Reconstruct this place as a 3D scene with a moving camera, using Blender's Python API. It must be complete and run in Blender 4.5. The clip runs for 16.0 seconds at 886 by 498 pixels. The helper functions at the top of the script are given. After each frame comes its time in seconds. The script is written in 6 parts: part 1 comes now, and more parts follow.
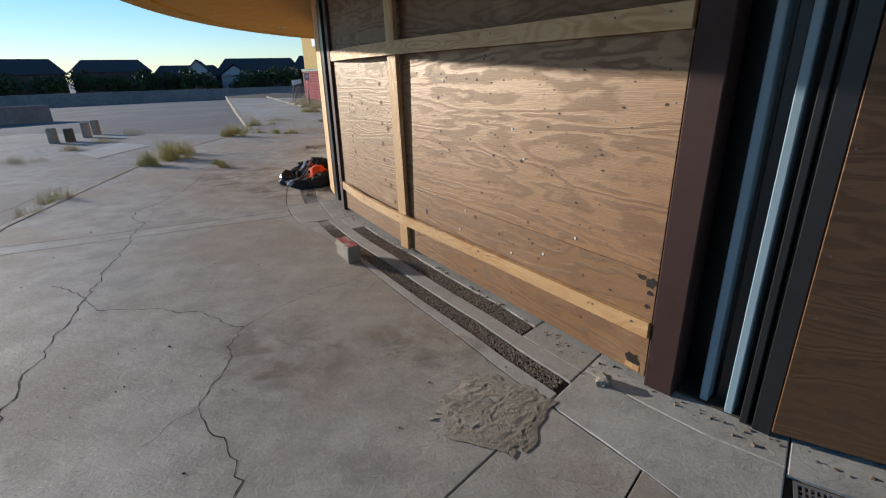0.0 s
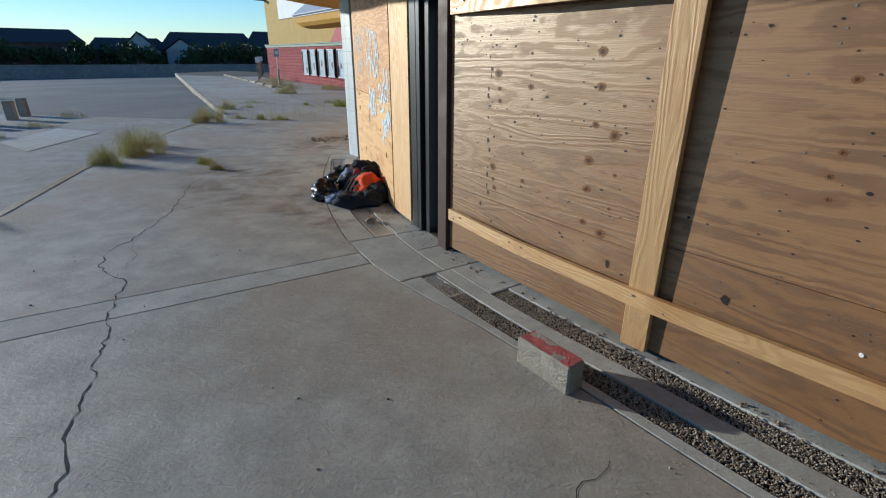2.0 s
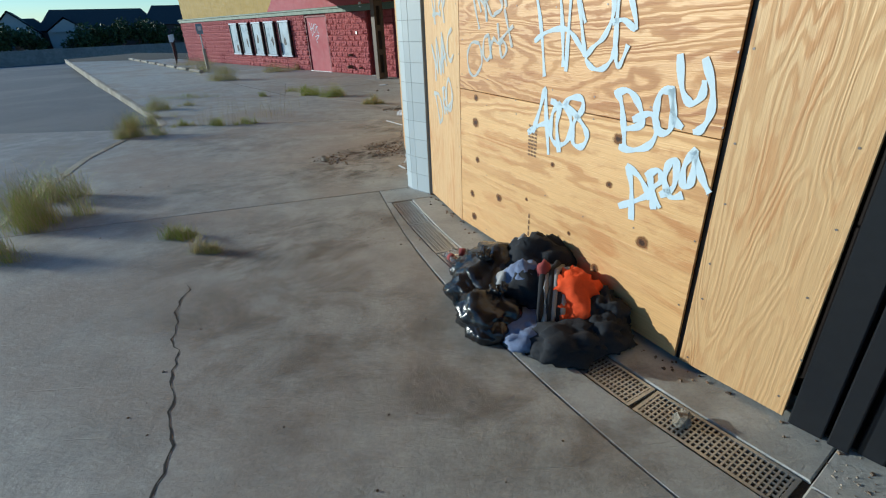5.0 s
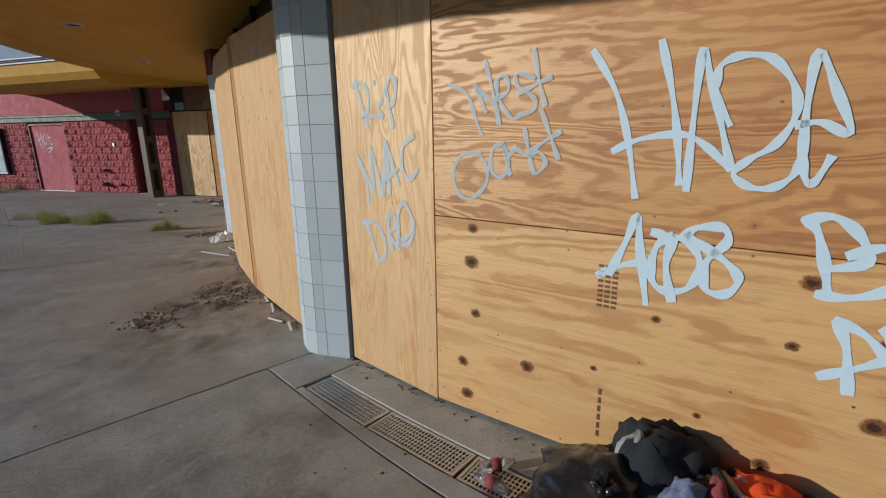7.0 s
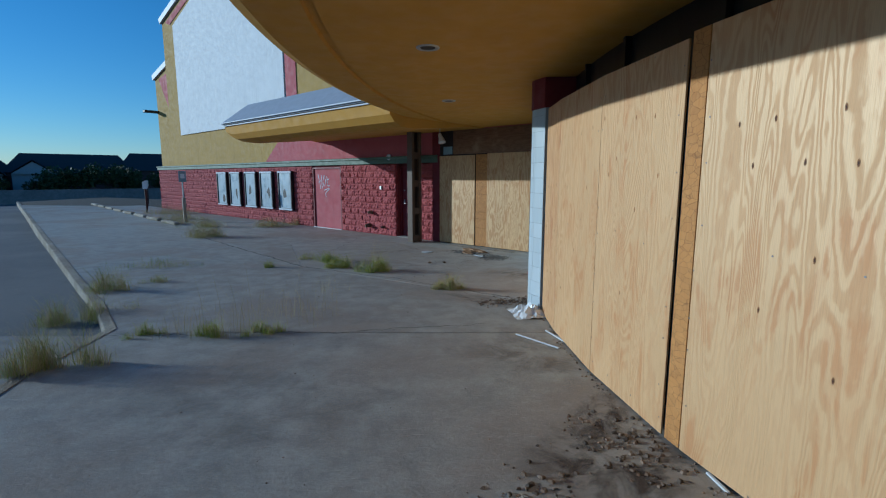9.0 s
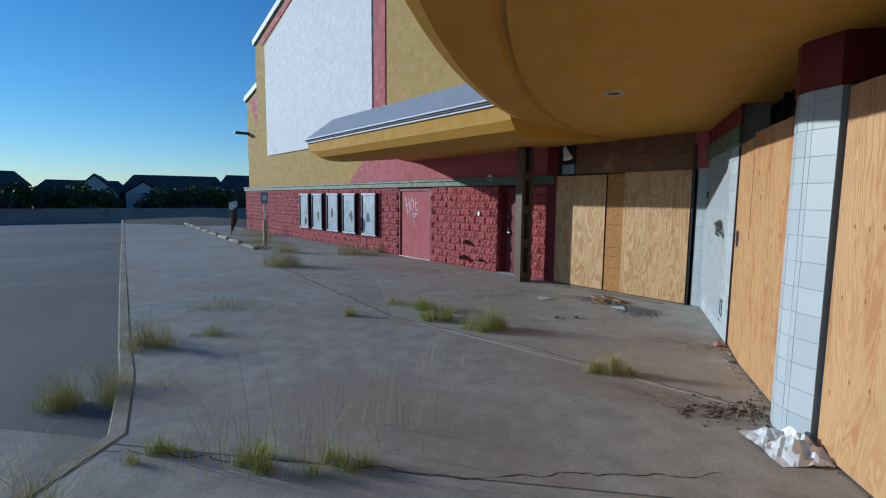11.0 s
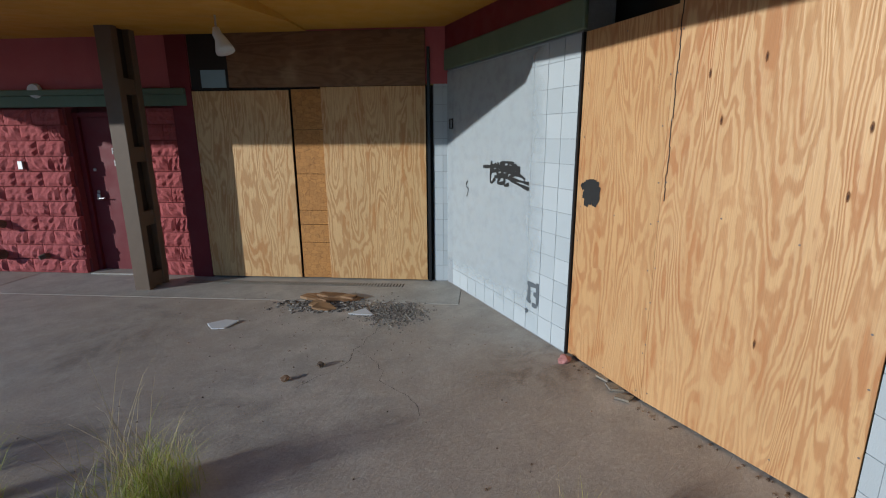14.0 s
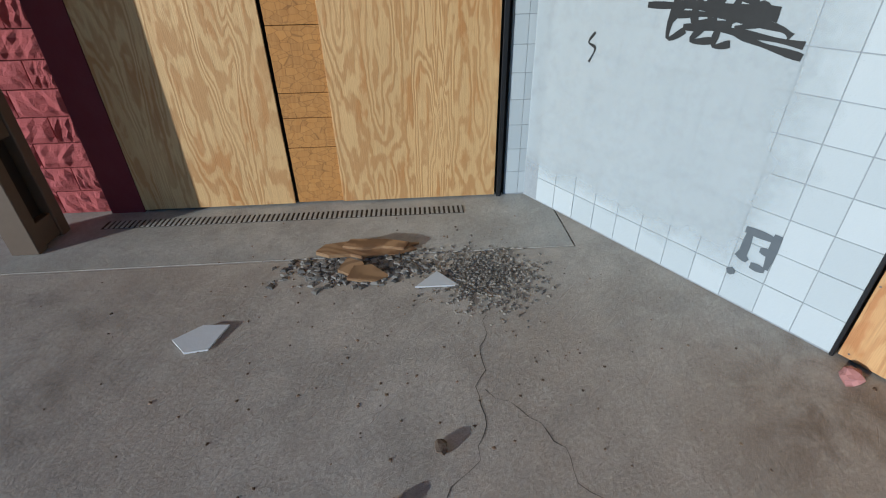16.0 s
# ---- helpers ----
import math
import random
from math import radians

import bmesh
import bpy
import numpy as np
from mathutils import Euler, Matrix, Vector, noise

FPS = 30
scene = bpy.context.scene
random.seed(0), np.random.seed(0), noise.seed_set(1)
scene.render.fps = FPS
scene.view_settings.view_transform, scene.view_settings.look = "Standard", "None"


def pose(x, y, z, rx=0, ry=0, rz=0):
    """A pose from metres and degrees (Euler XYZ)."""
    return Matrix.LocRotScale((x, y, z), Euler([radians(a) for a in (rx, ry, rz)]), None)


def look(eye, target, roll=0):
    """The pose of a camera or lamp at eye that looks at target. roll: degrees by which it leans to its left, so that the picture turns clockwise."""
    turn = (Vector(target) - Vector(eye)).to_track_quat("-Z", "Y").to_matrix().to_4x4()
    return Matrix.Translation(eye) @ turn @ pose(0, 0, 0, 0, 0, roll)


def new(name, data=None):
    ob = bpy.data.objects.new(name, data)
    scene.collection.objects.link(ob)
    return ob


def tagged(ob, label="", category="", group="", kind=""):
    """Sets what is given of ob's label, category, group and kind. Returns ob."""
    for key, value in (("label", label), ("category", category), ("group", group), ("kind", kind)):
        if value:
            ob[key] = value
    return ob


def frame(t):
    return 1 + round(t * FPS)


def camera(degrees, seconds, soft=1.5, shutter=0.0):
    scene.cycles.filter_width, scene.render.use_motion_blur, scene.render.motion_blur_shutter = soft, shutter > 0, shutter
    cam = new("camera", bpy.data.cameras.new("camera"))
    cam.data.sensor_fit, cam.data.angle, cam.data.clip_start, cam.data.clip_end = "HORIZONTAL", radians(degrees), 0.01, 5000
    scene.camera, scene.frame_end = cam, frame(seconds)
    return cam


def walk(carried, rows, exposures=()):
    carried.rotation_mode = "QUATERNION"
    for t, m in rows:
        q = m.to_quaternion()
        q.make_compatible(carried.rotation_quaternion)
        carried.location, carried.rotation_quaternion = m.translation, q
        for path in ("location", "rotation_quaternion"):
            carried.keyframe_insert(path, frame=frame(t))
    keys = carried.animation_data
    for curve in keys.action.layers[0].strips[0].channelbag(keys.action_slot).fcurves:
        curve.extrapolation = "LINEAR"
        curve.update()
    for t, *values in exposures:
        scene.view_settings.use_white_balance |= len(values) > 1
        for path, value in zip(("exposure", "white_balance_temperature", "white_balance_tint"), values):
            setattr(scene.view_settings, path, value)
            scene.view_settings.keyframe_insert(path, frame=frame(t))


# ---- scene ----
cam = camera(86.0, 16.0, soft=1.15)
METRES, EYE, TILT, LEAN, TURN = 22.5, 2.0, 0.0, 0.0, 0.0
PATH = [
    (0, (2.065, 1.202, 1.913), (1.715, 3.044, 1.217), -1.4),
    (0.5, (1.396, 1.758, 1.897), (1.073, 3.608, 1.209), -0.6),
    (1, (0.766, 2.283, 1.894), (0.513, 4.135, 1.184), 0.2),
    (1.5, (0.169, 2.876, 1.825), (-0.026, 4.724, 1.087), 0.4),
    (2, (-0.317, 3.446, 1.784), (-0.484, 5.29, 1.029), 0.3),
    (2.5, (-0.837, 3.893, 1.779), (-0.85, 5.74, 1.012), 0.7),
    (3, (-1.313, 4.398, 1.851), (-1.314, 6.23, 1.049), 0.0),
    (3.5, (-1.707, 5.092, 1.807), (-1.71, 6.912, 0.978), -0.3),
    (4, (-2.074, 5.722, 1.819), (-2.081, 7.528, 0.96), -0.5),
    (4.2, (-2.219, 5.972, 1.853), (-2.222, 7.769, 0.974), -1.5),
    (6.3, (-3.574, 8.029, 1.756), (-2.835, 9.771, 1.108), -1.1),
    (6.5, (-3.622, 8.176, 1.772), (-2.714, 9.864, 1.2), -1.4),
    (7, (-3.853, 8.769, 1.781), (-2.862, 10.437, 1.298), -0.9),
    (7.5, (-4.178, 9.371, 1.833), (-3.136, 11.062, 1.597), 0.5),
    (8, (-4.451, 10.042, 1.789), (-3.658, 11.835, 1.393), -0.2),
    (8.5, (-4.794, 10.663, 1.84), (-4.035, 12.464, 1.414), -0.4),
    (9, (-5.025, 11.63, 1.848), (-4.75, 13.588, 1.549), -0.0),
    (9.2, (-5.137, 11.781, 1.836), (-5.207, 13.771, 1.644), 0.1),
    (11.3, (-5.643, 14.679, 1.898), (-5.649, 16.668, 1.688), 0.8),
    (11.5, (-5.613, 15.013, 1.865), (-5.417, 16.995, 1.677), 0.4),
    (12, (-5.543, 15.878, 1.828), (-4.636, 17.645, 1.591), 0.7),
    (12.5, (-5.509, 16.502, 1.869), (-4.362, 18.125, 1.651), 0.6),
    (13, (-5.556, 17.066, 1.928), (-4.169, 18.484, 1.671), 0.6),
    (13.5, (-5.439, 17.792, 1.9), (-4.099, 19.237, 1.56), 0.1),
    (14, (-5.412, 18.427, 1.861), (-4.04, 19.809, 1.4), -0.3),
    (14.5, (-5.311, 19.121, 1.823), (-3.987, 20.473, 1.175), -0.5),
    (15, (-5.108, 19.775, 1.823), (-3.805, 21.074, 1.039), -1.2),
    (15.5, (-4.775, 20.352, 1.846), (-3.475, 21.607, 0.988), -1.8),
    (16, (-4.587, 20.936, 1.828), (-3.237, 21.958, 0.765), -1.2),
]
walk(cam, [(t, look(eye, target, roll)) for t, eye, target, roll in PATH],
     exposures=[(0.0, 0.18, 6900, 12), (1.5, 0.14, 6400, 6), (3.0, 0.1, 5800, -2), (4.2, 0.15, 5700, -8), (6.3, -0.4, 6300, 8), (7.5, -0.55, 6300, 4), (8.5, -0.66, 5300, -3), (9.2, -0.55, 5000, -3), (11.4, -0.35, 5800, 6), (13.2, -0.5, 6200, 10), (15.0, -0.3, 5600, 4), (16.0, -0.2, 5800, 5)])

# ---- world, sun, exposure ----
SUN_AZ, SUN_EL = 164.0, 12.5
world = bpy.data.worlds.new("sky")
scene.world = world
world.use_nodes = True
wn = world.node_tree
sky = wn.nodes.new("ShaderNodeTexSky")
sky.sky_type, sky.sun_disc = "NISHITA", False
sky.sun_elevation, sky.sun_rotation = radians(SUN_EL + 8), radians(90 - SUN_AZ)
vivid = wn.nodes.new("ShaderNodeHueSaturation")
vivid.inputs["Saturation"].default_value = 1.12
sky.air_density, sky.dust_density, sky.ozone_density = 1.1, 0.0, 6.0
wn.links.new(sky.outputs[0], vivid.inputs["Color"])
wn.links.new(vivid.outputs[0], wn.nodes["Background"].inputs[0])
wn.nodes["Background"].inputs[1].default_value = 0.125
sun = new("sun", bpy.data.lights.new("sun", "SUN"))
sun.data.energy, sun.data.angle, sun.data.color = 4.6, radians(0.6), (1.0, 0.95, 0.87)
sd = Vector((math.cos(radians(SUN_AZ)) * math.cos(radians(SUN_EL)), math.sin(radians(SUN_AZ)) * math.cos(radians(SUN_EL)), math.sin(radians(SUN_EL))))
sun.matrix_world = look(sd * 60, (0, 0, 0))


# ---- materials ----
class Mat:
    """A node material with short helpers."""

    def __init__(self, name, rough=0.8, metal=0.0, spec=0.4):
        self.m = bpy.data.materials.new(name)
        self.m.use_nodes = True
        self.t = self.m.node_tree
        self.b = self.t.nodes["Principled BSDF"]
        self.b.inputs["Roughness"].default_value = rough
        self.b.inputs["Metallic"].default_value = metal
        self.b.inputs["Specular IOR Level"].default_value = spec
        self.co = self.t.nodes.new("ShaderNodeTexCoord").outputs["Object"]
        self.rand = self.t.nodes.new("ShaderNodeObjectInfo").outputs["Random"]

    def put(self, socket, value):
        if isinstance(value, (int, float)):
            socket.default_value = value
        elif isinstance(value, tuple):
            socket.default_value = value if len(value) != 3 or socket.type == "VECTOR" else (*value, 1)
        else:
            self.t.links.new(value, socket)

    def math(self, op, a, b=0.0, c=0.0, clamp=False):
        n = self.t.nodes.new("ShaderNodeMath")
        n.operation, n.use_clamp = op, clamp
        for s, v in zip(n.inputs, (a, b, c)):
            self.put(s, v)
        return n.outputs[0]

    def place(self, scale, spread=0.0, vec=None):
        n = self.t.nodes.new("ShaderNodeMapping")
        self.put(n.inputs["Vector"], vec or self.co)
        n.inputs["Scale"].default_value = scale
        if spread:
            c = self.t.nodes.new("ShaderNodeCombineXYZ")
            for s, k in zip(c.inputs, (1.0, 1.7, 0.6)):
                self.put(s, self.math("MULTIPLY", self.rand, spread * k))
            self.put(n.inputs["Location"], c.outputs[0])
        return n.outputs[0]

    def noise(self, vec, scale=1.0, detail=4.0, rough=0.55, warp=0.0):
        n = self.t.nodes.new("ShaderNodeTexNoise")
        for key, v in (("Vector", vec), ("Scale", scale), ("Detail", detail), ("Roughness", rough), ("Distortion", warp)):
            self.put(n.inputs[key], v)
        return n.outputs["Fac"]

    def cells(self, vec, scale=1.0, feature="F1", out="Distance", rnd=1.0):
        n = self.t.nodes.new("ShaderNodeTexVoronoi")
        n.feature = feature
        self.put(n.inputs["Vector"], vec)
        self.put(n.inputs["Scale"], scale)
        self.put(n.inputs["Randomness"], rnd)
        return n.outputs[out]

    def step(self, v, lo, hi, a=0.0, b=1.0):
        n = self.t.nodes.new("ShaderNodeMapRange")
        n.interpolation_type = "SMOOTHSTEP"
        for s, x in zip(n.inputs, (v, lo, hi, a, b)):
            self.put(s, x)
        return n.outputs[0]

    def mix(self, f, a, b, mode="MIX"):
        n = self.t.nodes.new("ShaderNodeMix")
        n.data_type, n.blend_type = "RGBA", mode
        self.put(n.inputs["Factor"], f)
        self.put(n.inputs[6], a)
        self.put(n.inputs[7], b)
        return n.outputs[2]

    def done(self, color, bump=None, depth=0.002, rough=None):
        self.put(self.b.inputs["Base Color"], color)
        if rough is not None:
            self.put(self.b.inputs["Roughness"], rough)
        if bump is not None:
            n = self.t.nodes.new("ShaderNodeBump")
            n.inputs["Distance"].default_value = depth
            self.put(n.inputs["Height"], bump)
            self.put(self.b.inputs["Normal"], n.outputs[0])
        return self.m


def plywood(name, light, dark, flat=False, worn=0.0, knots=0.5, ior=1.5, gloss=0.55, swirl=1.0, rings=120.0, contrast=0.75, tint=(1.0, 0.88, 0.70)):
    """Rotary-cut softwood veneer: wavy flame grain, orange patches, knots, fine fibre. flat: the grain runs sideways."""
    k = Mat(name, gloss, 0, 1.0)
    k.b.inputs["IOR"].default_value = ior
    k.b.inputs["Diffuse Roughness"].default_value = 0.0
    k.b.inputs["Specular Tint"].default_value = (*tint, 1)

    def along(a, b, spread):
        return k.place((b, 1, a) if flat else (a, 1, b), spread)

    kv = along(3.2, 1.5, 90)
    kd = k.cells(kv, 1.0)
    pick = k.math("GREATER_THAN", k.cells(kv, 1.0, out="Color"), 1 - knots)
    near = k.math("MULTIPLY", pick, k.step(kd, 0.0, 0.42, 1.0, 0.0))
    field = k.noise(along(3.4, 0.42, 40), 1.0, 2.0, 0.45, 0.9 * swirl)
    jag = k.noise(along(7.0, 3.2, 61), 1.0, 3.0, 0.55, 0.4)
    tear = k.noise(along(24.0, 9.0, 77), 1.0, 2.0, 0.6)
    phase = k.math("ADD", k.math("MULTIPLY", field, rings), k.math("MULTIPLY", near, 9.0))
    phase = k.math("ADD", phase, k.math("ADD", k.math("MULTIPLY", jag, 13.0 * swirl), k.math("MULTIPLY", tear, 2.6)))
    ring = k.math("MULTIPLY_ADD", k.math("SINE", phase), 0.5, 0.5)
    late = k.step(ring, 0.15, 1.0)
    fibre = k.noise(along(190, 4, 7), 1.0, 2, 0.6)
    bold = k.step(k.noise(along(1.3, 0.8, 51), 1.0, 3, 0.5), 0.32, 0.62, contrast * 0.3, contrast)
    patch = k.math("MULTIPLY", k.step(k.noise(along(5.5, 1.3, 13), 1.0, 5, 0.6, 0.8), 0.50, 0.64), k.step(ring, 0.0, 0.8, 0.35, 1.0))
    c = k.mix(k.noise(along(2.2, 0.6, 19), 1.0, 3), tuple(min(1, x * 1.14) for x in light), tuple(x * 0.86 for x in light))
    c = k.mix(k.math("MULTIPLY", late, bold), c, dark)
    c = k.mix(k.math("MULTIPLY", patch, 0.75), c, (dark[0] * 1.02, dark[1] * 0.88, dark[2] * 0.70))
    c = k.mix(k.step(fibre, 0.35, 0.8, 0.0, 0.32), c, tuple(x * 0.62 for x in dark))
    heart = k.math("MULTIPLY", pick, k.step(kd, 0.045, 0.085, 1.0, 0.0))
    halo = k.math("MULTIPLY", pick, k.step(kd, 0.06, 0.17, 0.6, 0.0))
    c = k.mix(halo, c, tuple(x * 0.7 for x in dark))
    c = k.mix(heart, c, (0.09, 0.035, 0.012))
    if worn:
        drip = k.noise(k.place((5, 1, 0.5), 21), 1.0, 5, 0.65, 0.4)
        c = k.mix(k.step(drip, 0.5, 0.78, 0.0, worn), c, (0.17, 0.085, 0.045))
        c = k.mix(k.step(k.noise(k.place((1.2, 1, 1.2), 33), 1.0, 4), 0.52, 0.75, 0, worn), c, (0.40, 0.27, 0.15))
    h = k.math("ADD", k.math("MULTIPLY", late, 0.6), k.math("ADD", fibre, k.math("MULTIPLY", heart, -0.8)))
    return k.done(c, h, 0.0012, k.step(late, 0, 1, gloss - 0.04, gloss + 0.10))


def osb(name):
    k = Mat(name, 0.7)
    v = k.place((13, 13, 24), 9)
    chip = k.cells(v, 1.0, out="Color")
    edge = k.cells(v, 1.0, "DISTANCE_TO_EDGE")
    c = k.mix(chip, (0.46, 0.20, 0.045), (0.25, 0.095, 0.022))
    c = k.mix(k.noise(k.place((60, 60, 9)), 1, 3), c, (0.52, 0.27, 0.085))
    c = k.mix(k.step(edge, 0.0, 0.05, 0.5, 0.0), c, (0.13, 0.055, 0.02))
    return k.done(c, chip, 0.002)


def concrete(name, base, stain, gloss=0.75, grit=1.0):
    """Trowelled concrete with mottling, rust-brown dirt, pores, pits and short scratches."""
    k = Mat(name, gloss, 0, 0.3)
    v = k.place((1, 1, 1), 31)
    big = k.noise(v, 0.55, 5, 0.6, 0.3)
    mid = k.noise(v, 3.1, 6, 0.65)
    fine = k.noise(v, 55, 5, 0.75)
    dents = k.noise(k.place((14, 24, 14), 13), 1.0, 4, 0.65, 0.6)
    speck = k.cells(v, 95)
    pick = k.cells(v, 11)
    scratch = k.step(k.noise(k.place((2.2, 46, 1), 47), 1.0, 3, 0.6, 0.5), 0.66, 0.74)
    c = k.mix(k.step(mid, 0.3, 0.7), tuple(x * 0.80 for x in base), tuple(x * 1.16 for x in base))
    c = k.mix(k.step(big, 0.42, 0.66, 0.0, 0.75), c, stain)
    c = k.mix(k.step(k.noise(v, 1.7, 7, 0.7, 0.8), 0.56, 0.74, 0.0, 0.5), c, tuple(x * 0.52 for x in base))
    c = k.mix(k.step(fine, 0.3, 0.75, 0.0, 0.36), c, tuple(x * 0.45 for x in base))
    c = k.mix(k.step(dents, 0.50, 0.72, 0.0, 0.22), c, tuple(min(1, x * 1.35) for x in base))
    c = k.mix(k.step(speck, 0.03, 0.13, 0.40, 0.0), c, (0.06, 0.05, 0.045))
    c = k.mix(k.step(pick, 0.02, 0.07, 0.45, 0.0), c, (0.09, 0.075, 0.06))
    h = k.math("ADD", k.math("MULTIPLY", fine, 0.6 * grit), k.math("ADD", k.math("MULTIPLY", mid, 0.5), k.step(speck, 0.0, 0.14, -0.35, 0.0)))
    h = k.math("ADD", h, k.math("ADD", k.math("MULTIPLY", dents, 0.9), k.math("MULTIPLY", scratch, -0.5)))
    return k.done(c, h, 0.0042 * grit, k.step(big, 0.3, 0.7, gloss - 0.12, gloss + 0.08))


def asphalt(name, base, patch):
    k = Mat(name, 0.88, 0, 0.3)
    v = k.place((1, 1, 1))
    c = k.mix(k.cells(v, 70, out="Color"), tuple(x * 0.65 for x in base), tuple(x * 1.35 for x in base))
    c = k.mix(k.step(k.noise(v, 0.16, 6, 0.6, 0.5), 0.42, 0.62), c, patch)
    c = k.mix(k.step(k.noise(v, 2.3, 6, 0.7), 0.5, 0.8, 0, 0.4), c, tuple(x * 0.6 for x in base))
    return k.done(c, k.noise(v, 60, 3), 0.006)


def paint(name, base, dirt=0.3, grain=40.0, rough=0.7, depth=0.002, tone=0.85, streak=True):
    """Painted render, timber or metal: slight mottling, run-off streaks, fine relief."""
    k = Mat(name, rough, 0, 0.4)
    v = k.place((1, 1, 1), 11)
    c = k.mix(k.noise(v, 2.2, 5, 0.6), tuple(x * tone for x in base), tuple(min(1, x * (2 - tone)) for x in base))
    if streak:
        c = k.mix(k.step(k.noise(k.place((4, 4, 0.35), 5), 1.0, 5, 0.65), 0.5, 0.8, 0.0, dirt), c, tuple(x * 0.5 for x in base))
    c = k.mix(k.step(k.noise(v, 0.8, 6, 0.7, 0.4), 0.55, 0.8, 0.0, dirt), c, (0.16, 0.12, 0.09))
    return k.done(c, k.noise(v, grain, 4, 0.7), depth, k.step(k.noise(v, 5, 3), 0.3, 0.7, rough - 0.1, rough + 0.1))


def metal(name, base, rough=0.45, rust=0.2, shine=0.8):
    k = Mat(name, rough, shine)
    v = k.place((1, 1, 1), 3)
    c = k.mix(k.noise(v, 6, 5), tuple(x * 0.8 for x in base), tuple(min(1, x * 1.2) for x in base))
    c = k.mix(k.step(k.noise(v, 2.5, 7, 0.7), 0.55, 0.75, 0, rust), c, (0.13, 0.06, 0.03))
    return k.done(c, k.noise(v, 80, 3), 0.0006)


def plain(name, base, rough=0.7, mottle=0.25, scale=8.0, depth=0.001, spec=0.4):
    k = Mat(name, rough, 0, spec)
    v = k.place((1, 1, 1), 17)
    n = k.noise(v, scale, 5, 0.65)
    c = k.mix(n, tuple(x * (1 - mottle) for x in base), tuple(min(1, x * (1 + mottle)) for x in base))
    return k.done(c, n, depth)


def blades(name, a, b):
    k = Mat(name, 0.6, 0, 0.25)
    g = k.t.nodes.new("ShaderNodeNewGeometry").outputs["Random Per Island"]
    return k.done(k.mix(g, a, b))


def splitface(name, base):
    k = Mat(name, 0.8, 0, 0.3)
    v = k.place((1, 1, 1), 23)
    n = k.noise(v, 14, 6, 0.7)
    c = k.mix(n, tuple(x * 0.72 for x in base), tuple(min(1, x * 1.25) for x in base))
    c = k.mix(k.step(k.noise(v, 38, 4, 0.7), 0.62, 0.75, 0, 0.35), c, (0.50, 0.36, 0.32))
    return k.done(c, k.math("ADD", n, k.noise(v, 60, 4, 0.7)), 0.012)


RUSSET = (1.0, 0.88, 0.72)
PLY_V = plywood("plywood_upright", (0.575, 0.352, 0.160), (0.43, 0.205, 0.068), knots=0.22, ior=1.7, gloss=0.57, contrast=0.55, rings=160, swirl=0.7)
PLY_BOLD = plywood("plywood_flamed", (0.565, 0.33, 0.142), (0.385, 0.160, 0.046), knots=0.22, ior=1.7, gloss=0.57, contrast=0.85, rings=130, swirl=0.8)
PLY_H = plywood("plywood_sideways", (0.515, 0.252, 0.083), (0.302, 0.103, 0.024), flat=True, knots=0.0, ior=1.6, gloss=0.55, rings=85.0, contrast=1)
PLY_PALE = plywood("plywood_pale", (0.624, 0.360, 0.146), (0.420, 0.190, 0.058), flat=True, knots=0.0, ior=1.6, gloss=0.55, swirl=0.55, rings=50.0, contrast=0.85)
PLY_OLD = plywood("plywood_weathered", (0.205, 0.094, 0.036), (0.104, 0.038, 0.011), flat=True, worn=0.25, knots=0.0, ior=1.6, gloss=0.52, swirl=0.7, rings=75.0, contrast=0.9, tint=RUSSET)
PLY_TAN = plywood("plywood_tan", (0.255, 0.124, 0.052), (0.122, 0.046, 0.014), flat=True, worn=0.16, knots=0.0, ior=1.58, gloss=0.52, swirl=0.7, rings=75.0, contrast=1.05, tint=RUSSET)
# brown veneer, darkened so the canopy's shade is part of its colour
PLY_BROWN_SHADE = plywood("plywood_brown_shade", (0.15, 0.062, 0.022), (0.09, 0.034, 0.010), flat=True, worn=0.4, knots=0.3, rings=75.0, tint=RUSSET)
PLY_FAR = plywood("plywood_buff", (0.60, 0.385, 0.178), (0.42, 0.215, 0.076), knots=0.15, rings=110.0, contrast=0.85)
OSB = osb("strand_board")
TIMBER = plywood("sawn_timber", (0.46, 0.27, 0.115), (0.34, 0.17, 0.06), knots=0.35, ior=1.7, gloss=0.52, swirl=0.3)
TIMBER_H = plywood("sawn_timber_rail", (0.50, 0.30, 0.13), (0.37, 0.19, 0.07), flat=True, knots=0.35, ior=1.7, gloss=0.52, swirl=0.3)
CONC = concrete("trowelled_concrete", (0.385, 0.365, 0.325), (0.33, 0.272, 0.222), 0.72)
CONC_EDGE = concrete("edging_concrete", (0.43, 0.425, 0.40), (0.35, 0.33, 0.29), 0.78)
CONC_PALE = concrete("newer_concrete", (0.43, 0.40, 0.358), (0.385, 0.333, 0.28), 0.76)
CONC_RAW = concrete("broken_concrete", (0.40, 0.36, 0.30), (0.25, 0.21, 0.16), 0.9, 3.0)
CONC_ROAD = concrete("road_concrete", (0.30, 0.29, 0.275), (0.24, 0.22, 0.20), 0.85)
ASPH = asphalt("worn_asphalt", (0.115, 0.12, 0.13), (0.165, 0.165, 0.165))
SOIL = plain("joint_dirt", (0.045, 0.036, 0.028), 0.95, 0.4, 60, 0.004)
CRACK = plain("crack_dirt", (0.035, 0.030, 0.026), 0.95, 0.4, 60, 0.002)
GRIME = concrete("ground_stain", (0.14, 0.105, 0.08), (0.09, 0.07, 0.055), 0.85)
YELLOW = paint("ochre_render", (0.52, 0.275, 0.036), 0.15, 30, 0.75, 0.002)
